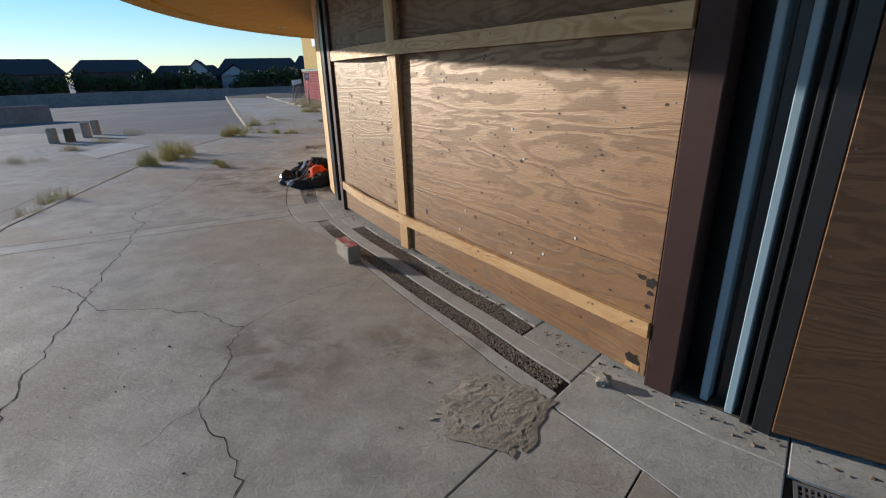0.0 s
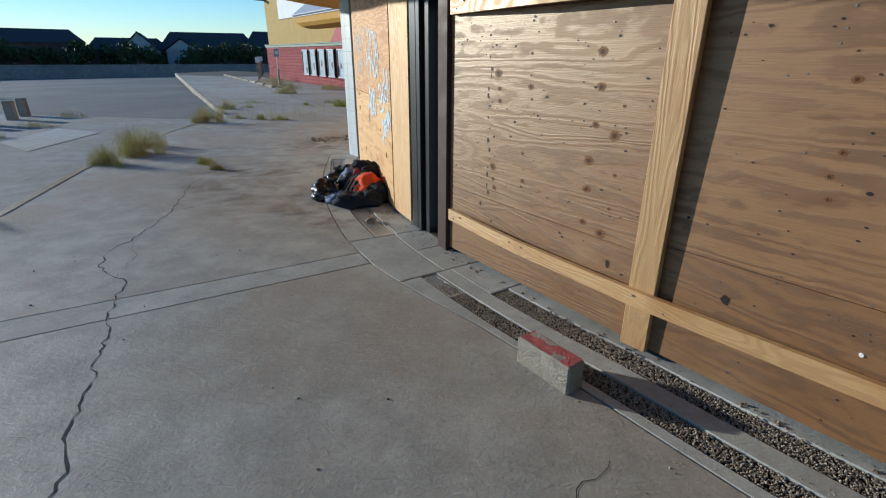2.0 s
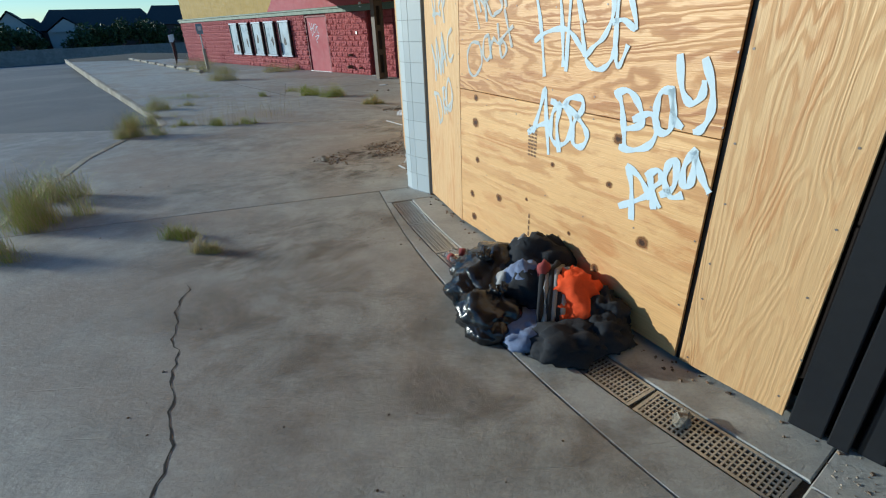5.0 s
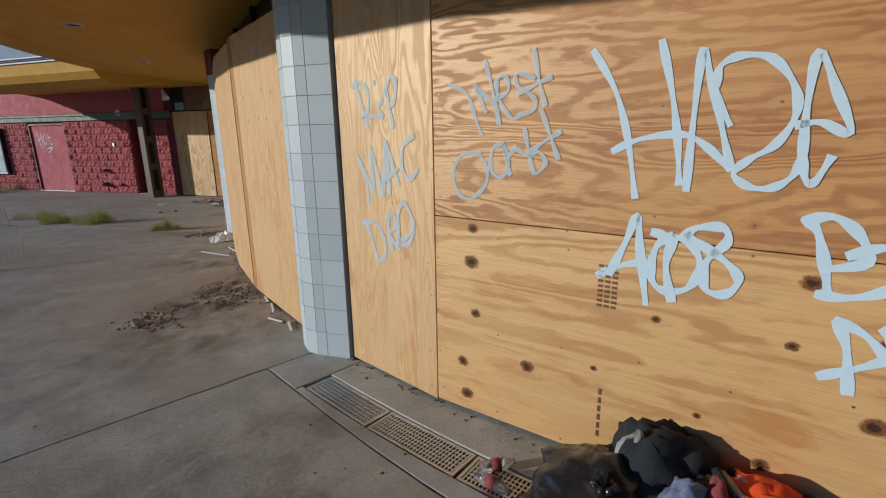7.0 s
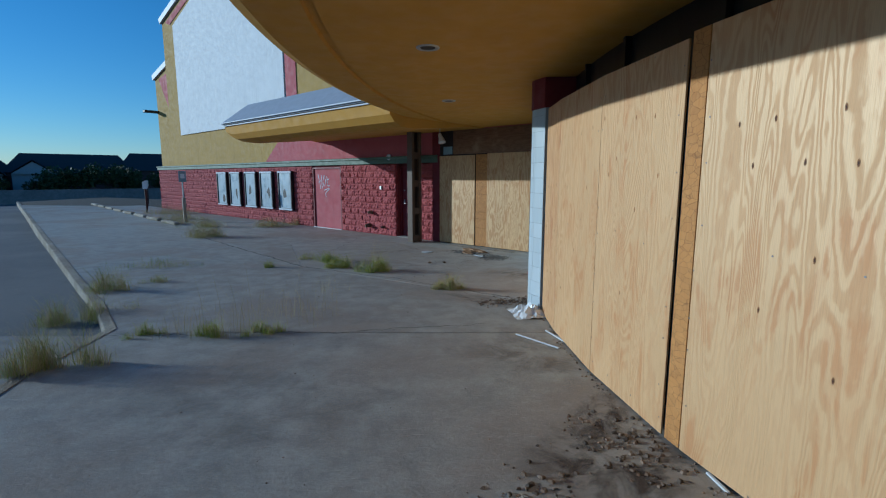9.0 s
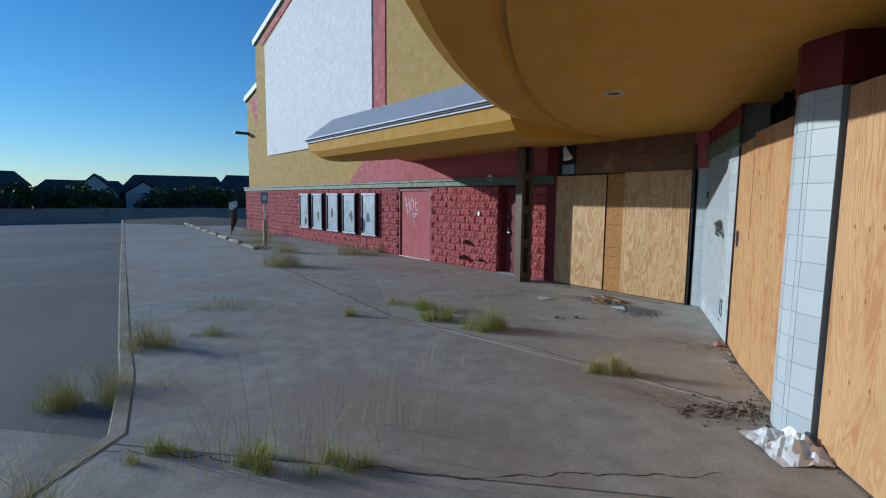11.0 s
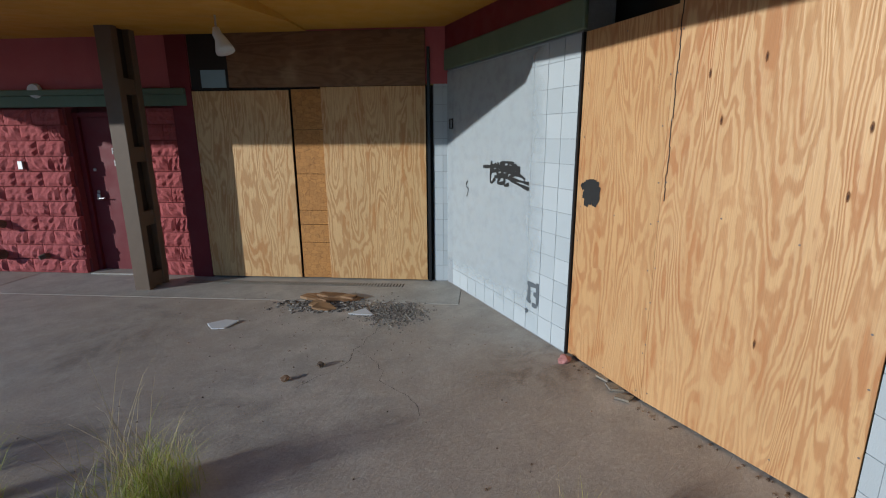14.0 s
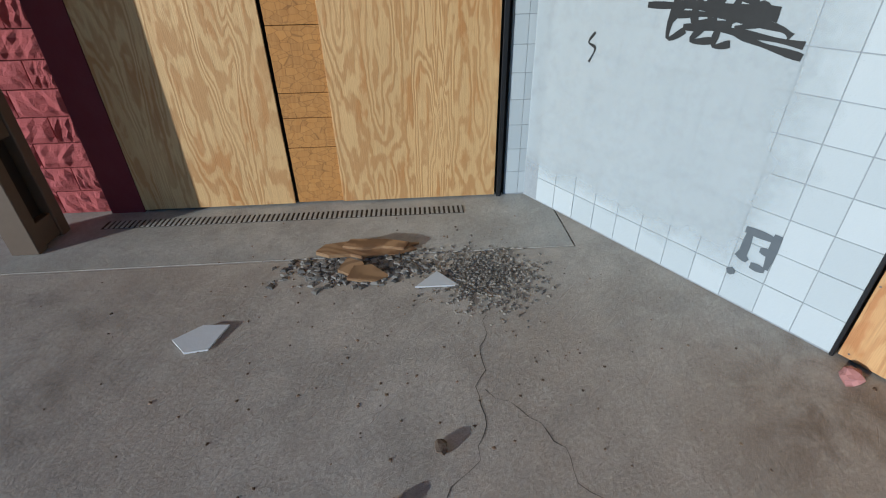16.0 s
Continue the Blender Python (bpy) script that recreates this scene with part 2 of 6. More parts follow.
OCHRE = paint("ochre_wall", (0.42, 0.28, 0.085), 0.25, 14, 0.85, 0.006)
MAROON = paint("maroon_paint", (0.155, 0.016, 0.024), 0.2, 40, 0.6)
PINK = paint("faded_maroon", (0.42, 0.105, 0.12), 0.2, 20, 0.8, 0.004)
GREEN = paint("green_band_paint", (0.115, 0.165, 0.12), 0.2, 40, 0.6)
BLOCK = splitface("painted_split_block", (0.40, 0.095, 0.10))
BLOCK_DARK = plain("mortar_red", (0.22, 0.05, 0.052), 0.9, 0.3, 30, 0.003)
WHITE = paint("billboard_white", (0.70, 0.72, 0.74), 0.2, 12, 0.8, 0.0006, 0.90)
GREYMETAL = metal("grey_sheet_metal", (0.36, 0.39, 0.45), 0.6, 0.05, 0.2)
TILE = Mat("glazed_tile", 0.5, 0, 0.45)
TILE = TILE.done(TILE.mix(TILE.rand, (0.41, 0.465, 0.50), (0.47, 0.525, 0.56)), TILE.noise(TILE.place((1, 1, 1), 9), 9, 2), 0.0012)
TILE_PAINTED = paint("overpainted_tile", (0.60, 0.63, 0.655), 0.10, 25, 0.45, 0.001, 0.95)
GROUT = plain("grey_grout", (0.29, 0.32, 0.35), 0.9, 0.2, 40)
BLACK = plain("black_frame", (0.012, 0.013, 0.016), 0.35, 0.4, 20, 0.0004, 0.5)
# near-black that stands for the shade inside recesses, gaps and holes
RECESS_SHADE = plain("recess_shade", (0.016, 0.010, 0.009), 0.6, 0.4, 5, 0.001)
BROWN = paint("maroon_steel", (0.045, 0.019, 0.017), 0.3, 50, 0.6, 0.0008)
BLUE = paint("pale_blue_steel", (0.22, 0.32, 0.39), 0.3, 50, 0.45, 0.0008)
STEEL = metal("galvanised_steel", (0.50, 0.51, 0.52), 0.42, 0.2)
SPRAY = plain("white_spray_paint", (0.55, 0.68, 0.78), 0.6, 0.12, 20, 0.0003)
SPRAY_FAINT = plain("thin_spray_paint", (0.52, 0.61, 0.66), 0.6, 0.12, 20, 0.0003)
for paint_film, cover in ((SPRAY, 0.90), (SPRAY_FAINT, 0.66)):
    paint_film.node_tree.nodes["Principled BSDF"].inputs["Alpha"].default_value = cover
SPRAY_BLACK = plain("black_spray_paint", (0.020, 0.022, 0.024), 0.6, 0.3, 20, 0.0003)
SCREW = metal("screw_heads", (0.22, 0.20, 0.19), 0.5, 0.3)
BAG = Mat("black_bin_liner", 0.24, 0, 0.6)
BAG = BAG.done(BAG.mix(BAG.noise(BAG.place((1, 1, 1)), 12), (0.008, 0.008, 0.010), (0.020, 0.020, 0.023)), BAG.noise(BAG.place((1, 1, 1)), 7, 4, 0.55, 0.8), 0.012)
CLOTH_DARK = plain("dark_cloth", (0.018, 0.020, 0.026), 0.92, 0.4, 60, 0.003)
CLOTH_BLUE = plain("faded_blue_cloth", (0.16, 0.20, 0.32), 0.9, 0.3, 60, 0.003)
CLOTH_GREY = plain("grey_cloth", (0.30, 0.30, 0.31), 0.9, 0.3, 60, 0.003)
CLOTH_ORANGE = plain("orange_cloth", (0.75, 0.075, 0.012), 0.8, 0.15, 60, 0.003)
CLOTH_RED = plain("dull_red_cloth", (0.25, 0.05, 0.05), 0.9, 0.3, 60, 0.003)
CLEAR = plain("clear_plastic", (0.85, 0.88, 0.90), 0.12, 0.05, 12, 0.002, 0.6)
CLEAR.node_tree.nodes["Principled BSDF"].inputs["Transmission Weight"].default_value = 0.92
FILM = plain("crumpled_plastic", (0.70, 0.72, 0.74), 0.25, 0.1, 12, 0.004, 0.6)
ROOF = plain("roof_shingle", (0.045, 0.042, 0.046), 0.9, 0.35, 3, 0.01)
BRICK_FAR = plain("far_brick", (0.13, 0.075, 0.065), 0.9, 0.3, 2, 0.01)
STUCCO_FAR = plain("far_white_wall", (0.42, 0.43, 0.45), 0.9, 0.1, 2, 0.01)
FENCE_WALL = concrete("perimeter_wall_concrete", (0.27, 0.25, 0.24), (0.20, 0.18, 0.175), 0.9)
GLASS_FAR = plain("far_window_glass", (0.03, 0.04, 0.055), 0.15, 0.3, 2, 0.0, 0.6)
LEAF = blades("tree_leaves", (0.030, 0.048, 0.016), (0.075, 0.095, 0.035))
BARK = plain("tree_bark", (0.085, 0.062, 0.045), 0.95, 0.4, 20, 0.01)
GRASS = blades("green_grass", (0.24, 0.33, 0.035), (0.46, 0.48, 0.09))
STRAW = blades("dry_grass", (0.42, 0.34, 0.16), (0.58, 0.49, 0.27))
GRAVEL = blades("gravel_stones", (0.11, 0.085, 0.062), (0.42, 0.35, 0.27))
RUBBLE = blades("rubble_bits", (0.08, 0.075, 0.07), (0.27, 0.25, 0.22))
ROTTEN = plywood("rotten_wood", (0.36, 0.22, 0.12), (0.12, 0.055, 0.025), flat=True, worn=0.6, knots=0.0, rings=170.0, contrast=1.1)
LITTER = blades("litter_bits", (0.05, 0.035, 0.025), (0.22, 0.15, 0.10))


# ---- building helpers ----
C = Vector((9.6, 15.2))
P0, U, N = Vector((-1.25, 22.82)), Vector((-0.647, 0.763)), Vector((-0.763, -0.647))
R = 12.65


def swell(a):
    """The front leaves its circle and bellies out past the first boarded bay."""
    return float(np.interp(a, (-80, -64, -62, -60, -58.5, -56, -53, -49, -46), (0.40, 0.50, 0.54, 0.51, 0.43, 0.31, 0.16, 0.06, 0.0)))


def pol(a, r, z=0.0):
    """A place on the curved front: degrees along it, metres from its centre, height."""
    if r > 10:
        r += swell(a)
    return Vector((C.x - r * math.cos(radians(a)), C.y + r * math.sin(radians(a)), z))


def wp(s, off, z):
    """A place by the long wall: metres along it, metres in front of it, height."""
    p = P0 + U * s + N * off
    return Vector((p.x, p.y, z))


WALL = Matrix(((U.x, N.x, 0, P0.x), (U.y, N.y, 0, P0.y), (0, 0, 1, 0), (0, 0, 0, 1)))


def chord(a0, a1, r=R):
    """Local axes of a flat board between two angles: x along it, y outwards, z up; and its length."""
    p, q = pol(a0, r), pol(a1, r)
    u = (q - p).normalized()
    n = Vector((-u.y, u.x, 0))
    return Matrix(((u.x, n.x, 0, p.x), (u.y, n.y, 0, p.y), (0, 0, 1, 0), (0, 0, 0, 1))), (q - p).length


def box(bm, x0, x1, y0, y1, z0, z1, bevel=0.0, m=None):
    vs = [bm.verts.new((x, y, z)) for x in (x0, x1) for y in (y0, y1) for z in (z0, z1)]
    if m:
        for v in vs:
            v.co = m @ v.co
    fs = [bm.faces.new([vs[i] for i in q]) for q in ((0, 1, 3, 2), (4, 6, 7, 5), (0, 4, 5, 1), (2, 3, 7, 6), (0, 2, 6, 4), (1, 5, 7, 3))]
    if bevel:
        es = {e for f in fs for e in f.edges}
        bmesh.ops.bevel(bm, geom=list(es), offset=bevel, segments=1, affect="EDGES")


def prism(bm, pts, z0, z1):
    """An upright prism over a flat outline."""
    lo = [bm.verts.new((p[0], p[1], z0)) for p in pts]
    hi = [bm.verts.new((p[0], p[1], z1)) for p in pts]
    n = len(pts)
    bm.faces.new(hi)
    bm.faces.new(lo[::-1])
    for i in range(n):
        bm.faces.new((lo[i], lo[(i + 1) % n], hi[(i + 1) % n], hi[i]))


def sweep(bm, path, shape, closed=True):
    """Sweeps an outline (across, up) along a level path of 3D points."""
    rings = []
    for i, p in enumerate(path):
        d = (path[min(i + 1, len(path) - 1)] - path[max(i - 1, 0)])
        d.z = 0
        d.normalize()
        side = Vector((-d.y, d.x, 0))
        rings.append([bm.verts.new(p + side * x + Vector((0, 0, z))) for x, z in shape])
    n = len(shape)
    for a, b in zip(rings, rings[1:]):
        for i in range(n if closed else n - 1):
            bm.faces.new((a[i], a[(i + 1) % n], b[(i + 1) % n], b[i]))
    if closed:
        bm.faces.new(rings[0][::-1])
        bm.faces.new(rings[-1])


def tube(bm, path, rad, sides=8):
    rings = []
    for i, p in enumerate(path):
        d = (path[min(i + 1, len(path) - 1)] - path[max(i - 1, 0)]).normalized()
        a = d.orthogonal().normalized()
        b = d.cross(a)
        r = rad[i] if isinstance(rad, (list, tuple)) else rad
        rings.append([bm.verts.new(p + (a * math.cos(t) + b * math.sin(t)) * r) for t in (2 * math.pi * k / sides for k in range(sides))])
    for a, b in zip(rings, rings[1:]):
        for i in range(sides):
            bm.faces.new((a[i], a[(i + 1) % sides], b[(i + 1) % sides], b[i]))
    bm.faces.new(rings[0][::-1])
    bm.faces.new(rings[-1])


def mesh_of(name, bm, material, smooth=False):
    bmesh.ops.recalc_face_normals(bm, faces=bm.faces)
    me = bpy.data.meshes.new(name)
    bm.to_mesh(me)
    bm.free()
    me.materials.append(material)
    if smooth:
        me.polygons.foreach_set("use_smooth", [True] * len(me.polygons))
    return me


def part(name, bm, material, parent=None, label="", m=None, smooth=False):
    """Links a bmesh as one mesh object, under a thing or part where one is given."""
    ob = new(name, mesh_of(name, bm, material, smooth))
    if parent:
        ob.parent = parent
    if m:
        ob.matrix_basis = m
    return tagged(ob, label)


def thing(name, m, label, category, group="", kind=""):
    ob = new(name)
    ob.empty_display_size = 0.1
    ob.matrix_basis = m
    return tagged(ob, label, category, group, kind)


def solid(name, bm, material, label, category, kind="", group="", m=None, smooth=False):
    return tagged(part(name, bm, material, None, "", m, smooth), label, category, group, kind)


def arc(a0, a1, r, z=0.0, step=1.0):
    n = max(1, math.ceil(abs(a1 - a0) / step))
    return [pol(a0 + (a1 - a0) * i / n, r, z) for i in range(n + 1)]


def ribbon(bm, pts, width, y=0.0, taper=False):
    """A flat painted stroke through (x, z) points, standing at depth y."""
    fine = []
    ext = [pts[0], *pts, pts[-1]]
    for i in range(len(pts) - 1):
        p0, p1, p2, p3 = (Vector(ext[i + j]) for j in range(4))
        for k in range(5):
            t = k / 5
            fine.append(0.5 * (2 * p1 + (p2 - p0) * t + (2 * p0 - 5 * p1 + 4 * p2 - p3) * t * t + (3 * p1 - p0 - 3 * p2 + p3) * t ** 3))
    fine.append(Vector(pts[-1]))
    rows = []
    for i, p in enumerate(fine):
        d = fine[min(i + 1, len(fine) - 1)] - fine[max(i - 1, 0)]
        d = d.normalized() if d.length > 1e-6 else Vector((1, 0))
        w = width / 2 * (0.85 + 0.25 * math.sin(i * 0.9)) * (0.45 if taper and i > len(fine) - 4 else 1)
        s = Vector((-d.y, d.x)) * w
        if i == 0:
            p = p - d * w
        rows.append([bm.verts.new((q.x, y, q.y)) for q in (p - s, p - d * 0 + s)])
    for a, b in zip(rows, rows[1:]):
        bm.faces.new((a[0], a[1], b[1], b[0]))


def strokes(bm, text, x, z, w, h, width, y):
    """Strokes given as 'x,z x,z ...; x,z ...' in a unit box."""
    for i, line in enumerate(text.split(";")):
        pts = [tuple(float(n) for n in p.split(",")) for p in line.split()]
        ribbon(bm, [(x + px * w, z + pz * h) for px, pz in pts], width, y + 0.0003 * i)


# ---- large structure ----
SOFFIT = 3.12
FALL = ((0, -0.12), (18, -0.12), (26, -0.20), (40, -0.48), (60, -0.88), (80, -1.15), (110, -1.25), (400, -1.3), (3000, -1.3))


def ground_z(x, y):
    """The car park falls gently away from the building."""
    return float(np.interp(math.hypot(x - C.x, y - C.y), *zip(*FALL)))


bm = bmesh.new()
rings = [[bm.verts.new((C.x + r * math.cos(k * math.pi / 48), C.y + r * math.sin(k * math.pi / 48), z)) for k in range(96)] for r, z in FALL[1:]]
bm.faces.new(rings[0])
for a, b in zip(rings, rings[1:]):
    for k in range(96):
        bm.faces.new((a[k], b[k], b[(k + 1) % 96], a[(k + 1) % 96]))
solid("ground", bm, ASPH, "worn grey asphalt ground reaching the horizon", "ground", "structure")

KERB = [(7.5, -6.0), (1.5, -3.2), (-2.6, 2.6), (-5.25, 6.34), (-6.04, 8.25), (-6.98, 10.6), (-7.6, 12.6), (-8.2, 14.8), (-8.36, 16.4), (-8.28, 17.75), (-9.05, 19.0), (-9.93, 20.23), (-15.3, 27.95), (-23.5, 39.8), (-32.0, 52.0)]
kerb_path = [Vector((x, y, 0)) for x, y in KERB]
# bed of dirt under the slabs
bm = bmesh.new()
inner = [pol(a, 11.5) for a in range(38, -81, -4)]
prism(bm, [(p.x, p.y) for p in kerb_path] + [(-30, 60), (-2, 40)] + [(p.x, p.y) for p in inner], -0.3, -0.02)
solid("pavement_bed", bm, SOIL, "dark dirt showing in the joints of the pavement", "pavement", "structure")


def slab(pts, name="slab", top=0.0, material=None, parent=None, gap=0.006):
    """One cast slab with slightly rounded edges."""
    bm = bmesh.new()
    c = sum((Vector(p[:2]) for p in pts), Vector((0, 0))) / len(pts)
    out = []
    for i, p in enumerate(pts):
        a, b, d = Vector(pts[i - 1][:2]), Vector(p[:2]), Vector(pts[(i + 1) % len(pts)][:2])
        e, f = (b - a).normalized(), (d - b).normalized()
        k = Vector((-e.y - f.y, e.x + f.x))
        k = k.normalized() if k.length > 1e-4 else Vector((-e.y, e.x))
        out.append(b + k * gap if area_sign(pts) > 0 else b - k * gap)
    lo = [bm.verts.new((q.x, q.y, -0.12)) for q in out]
    mid = [bm.verts.new((q.x, q.y, top - 0.008)) for q in out]
    hi = [bm.verts.new((q.x + (c.x - q.x) * 0.008 / max(0.3, (c - q).length), q.y + (c.y - q.y) * 0.008 / max(0.3, (c - q).length), top)) for q in out]
    n = len(out)
    for u, v in ((lo, mid), (mid, hi)):
        for i in range(n):
            bm.faces.new((u[i], u[(i + 1) % n], v[(i + 1) % n], v[i]))
    bm.faces.new(hi)
    return part(name, bm, material or CONC, parent)


def area_sign(pts):
    return sum(p[0] * q[1] - q[0] * p[1] for p, q in zip(pts, [*pts[1:], pts[0]]))


def kerb_at(a):
    """Where the ray at this angle from the centre meets the kerb."""
    d = (pol(a, 1) - pol(a, 0)).xy
    for p, q in zip(kerb_path, kerb_path[1:]):
        e = (q - p).xy
        det = d.x * -e.y + d.y * e.x
        if abs(det) < 1e-9:
            continue
        w = p.xy - C
        k = (w.x * -e.y + w.y * e.x) / det
        t = (d.x * w.y - d.y * w.x) / det
        if 0 <= t <= 1 and k > 0:
            return C + d * k
    return C + d * 20


pavement = thing("pavement", Matrix(), "trowelled concrete walk of large slabs, stained brown", "pavement", kind="structure")


def rim(a):
    """The outer joint of the edging draws nearer to the wall along the front."""
    return float(np.interp(a, (-62.4, -60, -42, -36, -33, -15), (13.50, 13.32, 13.25, 13.44, 13.45, 13.22)))



def sector(a0, a1, r0=None, to_kerb=True, r1=None, step=2.0):
    n = max(1, math.ceil(abs(a1 - a0) / step))
    angles = [a0 + (a1 - a0) * i / n for i in range(n + 1)]
    ins = [tuple(pol(a, r0 or rim(a)).xy) for a in angles]
    outs = [tuple(kerb_at(a)) if to_kerb else tuple(pol(a, r1 or rim(a)).xy) for a in angles]
    return ins + outs[::-1]


for a0, a1, material in ((-80, -60.0, CONC), (-60.0, -57.4, CONC), (-57.4, -35.5, CONC), (-35.5, -34.3, CONC_EDGE), (-34.3, -12.3, CONC)):
    slab(sector(a0, a1), material=material, parent=pavement)
slab(sector(-12.3, 7.7, 12.3), parent=pavement)
joint_in, joint_out = Vector((-2.70, 18.25)), Vector((-6.6, 21.75))
far_joint = Vector((-12.6, 30.6))
wq = [tuple(wp(s, 0.9, 0).xy) for s in (-0.4, 5.6, 30)]
wi = [tuple(wp(s, -0.2, 0).xy) for s in (-0.4, 5.6, 30)]
bend = (-7.4, 25.2)
slab([tuple(pol(a, 12.3).xy) for a in (7.7, 10, 12, 13.9)] + [tuple(joint_in), tuple(joint_out), (-13.6, 25.5), (-9.93, 20.23), (-9.05, 19.0), tuple(kerb_at(7.7))], parent=pavement)
slab([tuple(joint_in)] + [tuple(pol(a, 12.3).xy) for a in (13.9, 18, 22, 26, 31, 36)] + [wi[0], wq[0], wq[1], bend, tuple(joint_out)], parent=pavement, gap=0.005, material=CONC_PALE)
slab([tuple(joint_out), bend, wq[1], wq[2], tuple(far_joint), (-10.2, 26.9)], parent=pavement, gap=0.005)
slab([tuple(joint_out), (-10.2, 26.9), (-13.6, 25.5)], parent=pavement, gap=0.004)
slab([(-10.2, 26.9), tuple(far_joint), (-19.0, 33.3), (-13.6, 25.5)], parent=pavement)
slab([tuple(far_joint), wq[2], (-28.4, 46.9), (-19.0, 33.3)], parent=pavement)
slab([wq[0], wi[0], wi[1], wq[1]], parent=pavement, material=CONC_EDGE)
slab([wi[1], wi[2], wq[2], wq[1]], parent=pavement, material=CONC)


def ring(a0, a1, r0, r1, material=CONC_EDGE, top=0.0, name="edging_slab", gap=0.004):
    slab(sector(a0, a1, r0, False, r1), name, top, material, pavement, gap)


# edging along the front, with its drain channel
ring(-80, -62.4, 12.4, 12.9)
ring(-80, -62.4, 13.32, None)
ring(-62.4, -57.4, 12.4, 12.85)
ring(-62.4, -57.4, 12.85, None)
ring(-57.4, -37.6, 12.88, 13.03)
ring(-57.4, -37.6, 13.19, None)
ring(-54.9, -40.2, 12.4, 12.70)
ring(-57.4, -54.9, 12.4, 12.88)
ring(-40.2, -37.6, 12.4, 12.88)
ring(-37.6, -32.9, 12.95, None)
ring(-37.6, -35.2, 12.2, 12.95)
ring(-35.2, -32.9, 12.2, 12.95)
ring(-32.9, -23.0, 12.4, 12.92)
ring(-23.0, -14.2, 12.4, 12.92)
ring(-32.9, -14.2, 13.16, None)
ring(-14.2, -12.3, 12.3, None)

bm = bmesh.new()
sweep(bm, kerb_path, [(-0.08, -0.3), (0.07, -0.3), (0.07, -0.015), (0.055, 0.006), (-0.06, 0.008), (-0.08, -0.012)])
solid("kerb", bm, CONC_RAW, "chipped pale concrete kerb along the walk", "kerb", "structure")


def sheet(name, pts, material, label, z=-0.116):
    bm = bmesh.new()
    bm.faces.new([bm.verts.new((x, y, z + 0.12 + ground_z(x, y))) for x, y in pts])
    return solid(name, bm, material, label, "road", "structure")


bm = bmesh.new()
rows = []
for i in range(27):
    a = -96 + 104.5 * i / 26
    row = []
    for j in range(9):
        p = pol(a, 15.0 + j * (2.0 + 0.9 * max(0.0, -(a + 12) / 84)))
        row.append(bm.verts.new((p.x, p.y, ground_z(p.x, p.y) + 0.005)))
    rows.append(row)
for a, b in zip(rows, rows[1:]):
    for j in range(8):
        bm.faces.new((a[j], a[j + 1], b[j + 1], b[j]))
solid("road_apron", bm, CONC_ROAD, "pale concrete apron beside the walk", "road", "structure")
sheet("road_patch", [(-9.9, 12.6), (-11.6, 13.6), (-12.2, 15.9), (-10.4, 15.2)], CONC_EDGE, "pale repaired patch in the road", -0.106)
for i in range(6):
    x, y = -15.5 - 1.6 * i, 10.2 - 1.1 * i
    sheet("parking_stripe", [(x, y), (x + 0.1, y - 0.06), (x - 2.4, y + 4.2), (x - 2.5, y + 4.26)], WHITE, "faded white painted parking line", -0.104)

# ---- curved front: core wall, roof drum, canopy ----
# core wall coloured near-black for the shade behind the boards
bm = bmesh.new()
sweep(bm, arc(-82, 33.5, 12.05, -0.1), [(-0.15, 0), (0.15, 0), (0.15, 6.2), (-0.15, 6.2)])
solid("wall_front", bm, RECESS_SHADE, "recessed wall behind the curved front's boarding, shade put into its near-black colour", "wall", "structure")
bm = bmesh.new()
sweep(bm, arc(-82, 36, 12.6, 3.5), [(-0.2, 0), (0.2, 0), (0.2, 2.6), (-0.2, 2.6)])
solid("wall_drum", bm, OCHRE, "ochre rendered drum above the canopy", "wall", "structure")
bm = bmesh.new()
sweep(bm, arc(-82, 34.0, 12.28, 0), [(-0.02, 2.60), (0.02, 2.60), (0.02, SOFFIT), (-0.02, SOFFIT)])
solid("transom_panels", bm, BLACK, "dark panel strip between boards and canopy", "wall", "structure")
for a in (-56, -50, -43, -27, -22, -17, -7.5, -2.5, 3.5, 8.5, 18, 21.5):
    m, _ = chord(a - 0.15, a + 0.15, 12.30)
    bm = bmesh.new()
    box(bm, 0, 0.05, 0, 0.06, 2.60, SOFFIT)
    solid("transom_bar", bm, BLACK, "black upright bar in the dark transom strip", "wall", "structure", m=m)

roof = [pol(a, 12.75) for a in range(-82, 37, 4)] + [Vector((12.0, 27.0, 0)), Vector((22.0, 22.0, 0)), Vector((22.0, 6.0, 0))]
bm = bmesh.new()
prism(bm, [p.xy for p in roof], 6.1, 6.35)
solid("roof", bm, GREYMETAL, "flat grey roof over the rounded hall", "roof", "structure")
bm = bmesh.new()
sweep(bm, [pol(-82, 12.3), Vector((22.0, 6.0, 0)), Vector((22.0, 22.0, 0)), Vector((12.0, 27.0, 0)), pol(34, 12.2)], [(-0.1, -0.2), (0.1, -0.2), (0.1, 6.1), (-0.1, 6.1)])
solid("wall_back", bm, OCHRE, "plain ochre back wall of the rounded hall", "wall", "structure")

# rounded canopy: flat soffit, shallow groove, bull-nosed rim
bm = bmesh.new()
EDGE = 15.75
prof = [(12.2, SOFFIT), (15.05, SOFFIT), (15.06, SOFFIT + 0.04), (15.14, SOFFIT + 0.04), (15.15, SOFFIT), (EDGE - 0.16, SOFFIT + 0.01), (EDGE - 0.05, SOFFIT + 0.05), (EDGE, SOFFIT + 0.14), (EDGE + 0.02, SOFFIT + 0.65), (EDGE - 0.1, SOFFIT + 0.95), (12.2, SOFFIT + 1.1)]


def clip_to_wall(p):
    d = (p.xy - P0).dot(N)
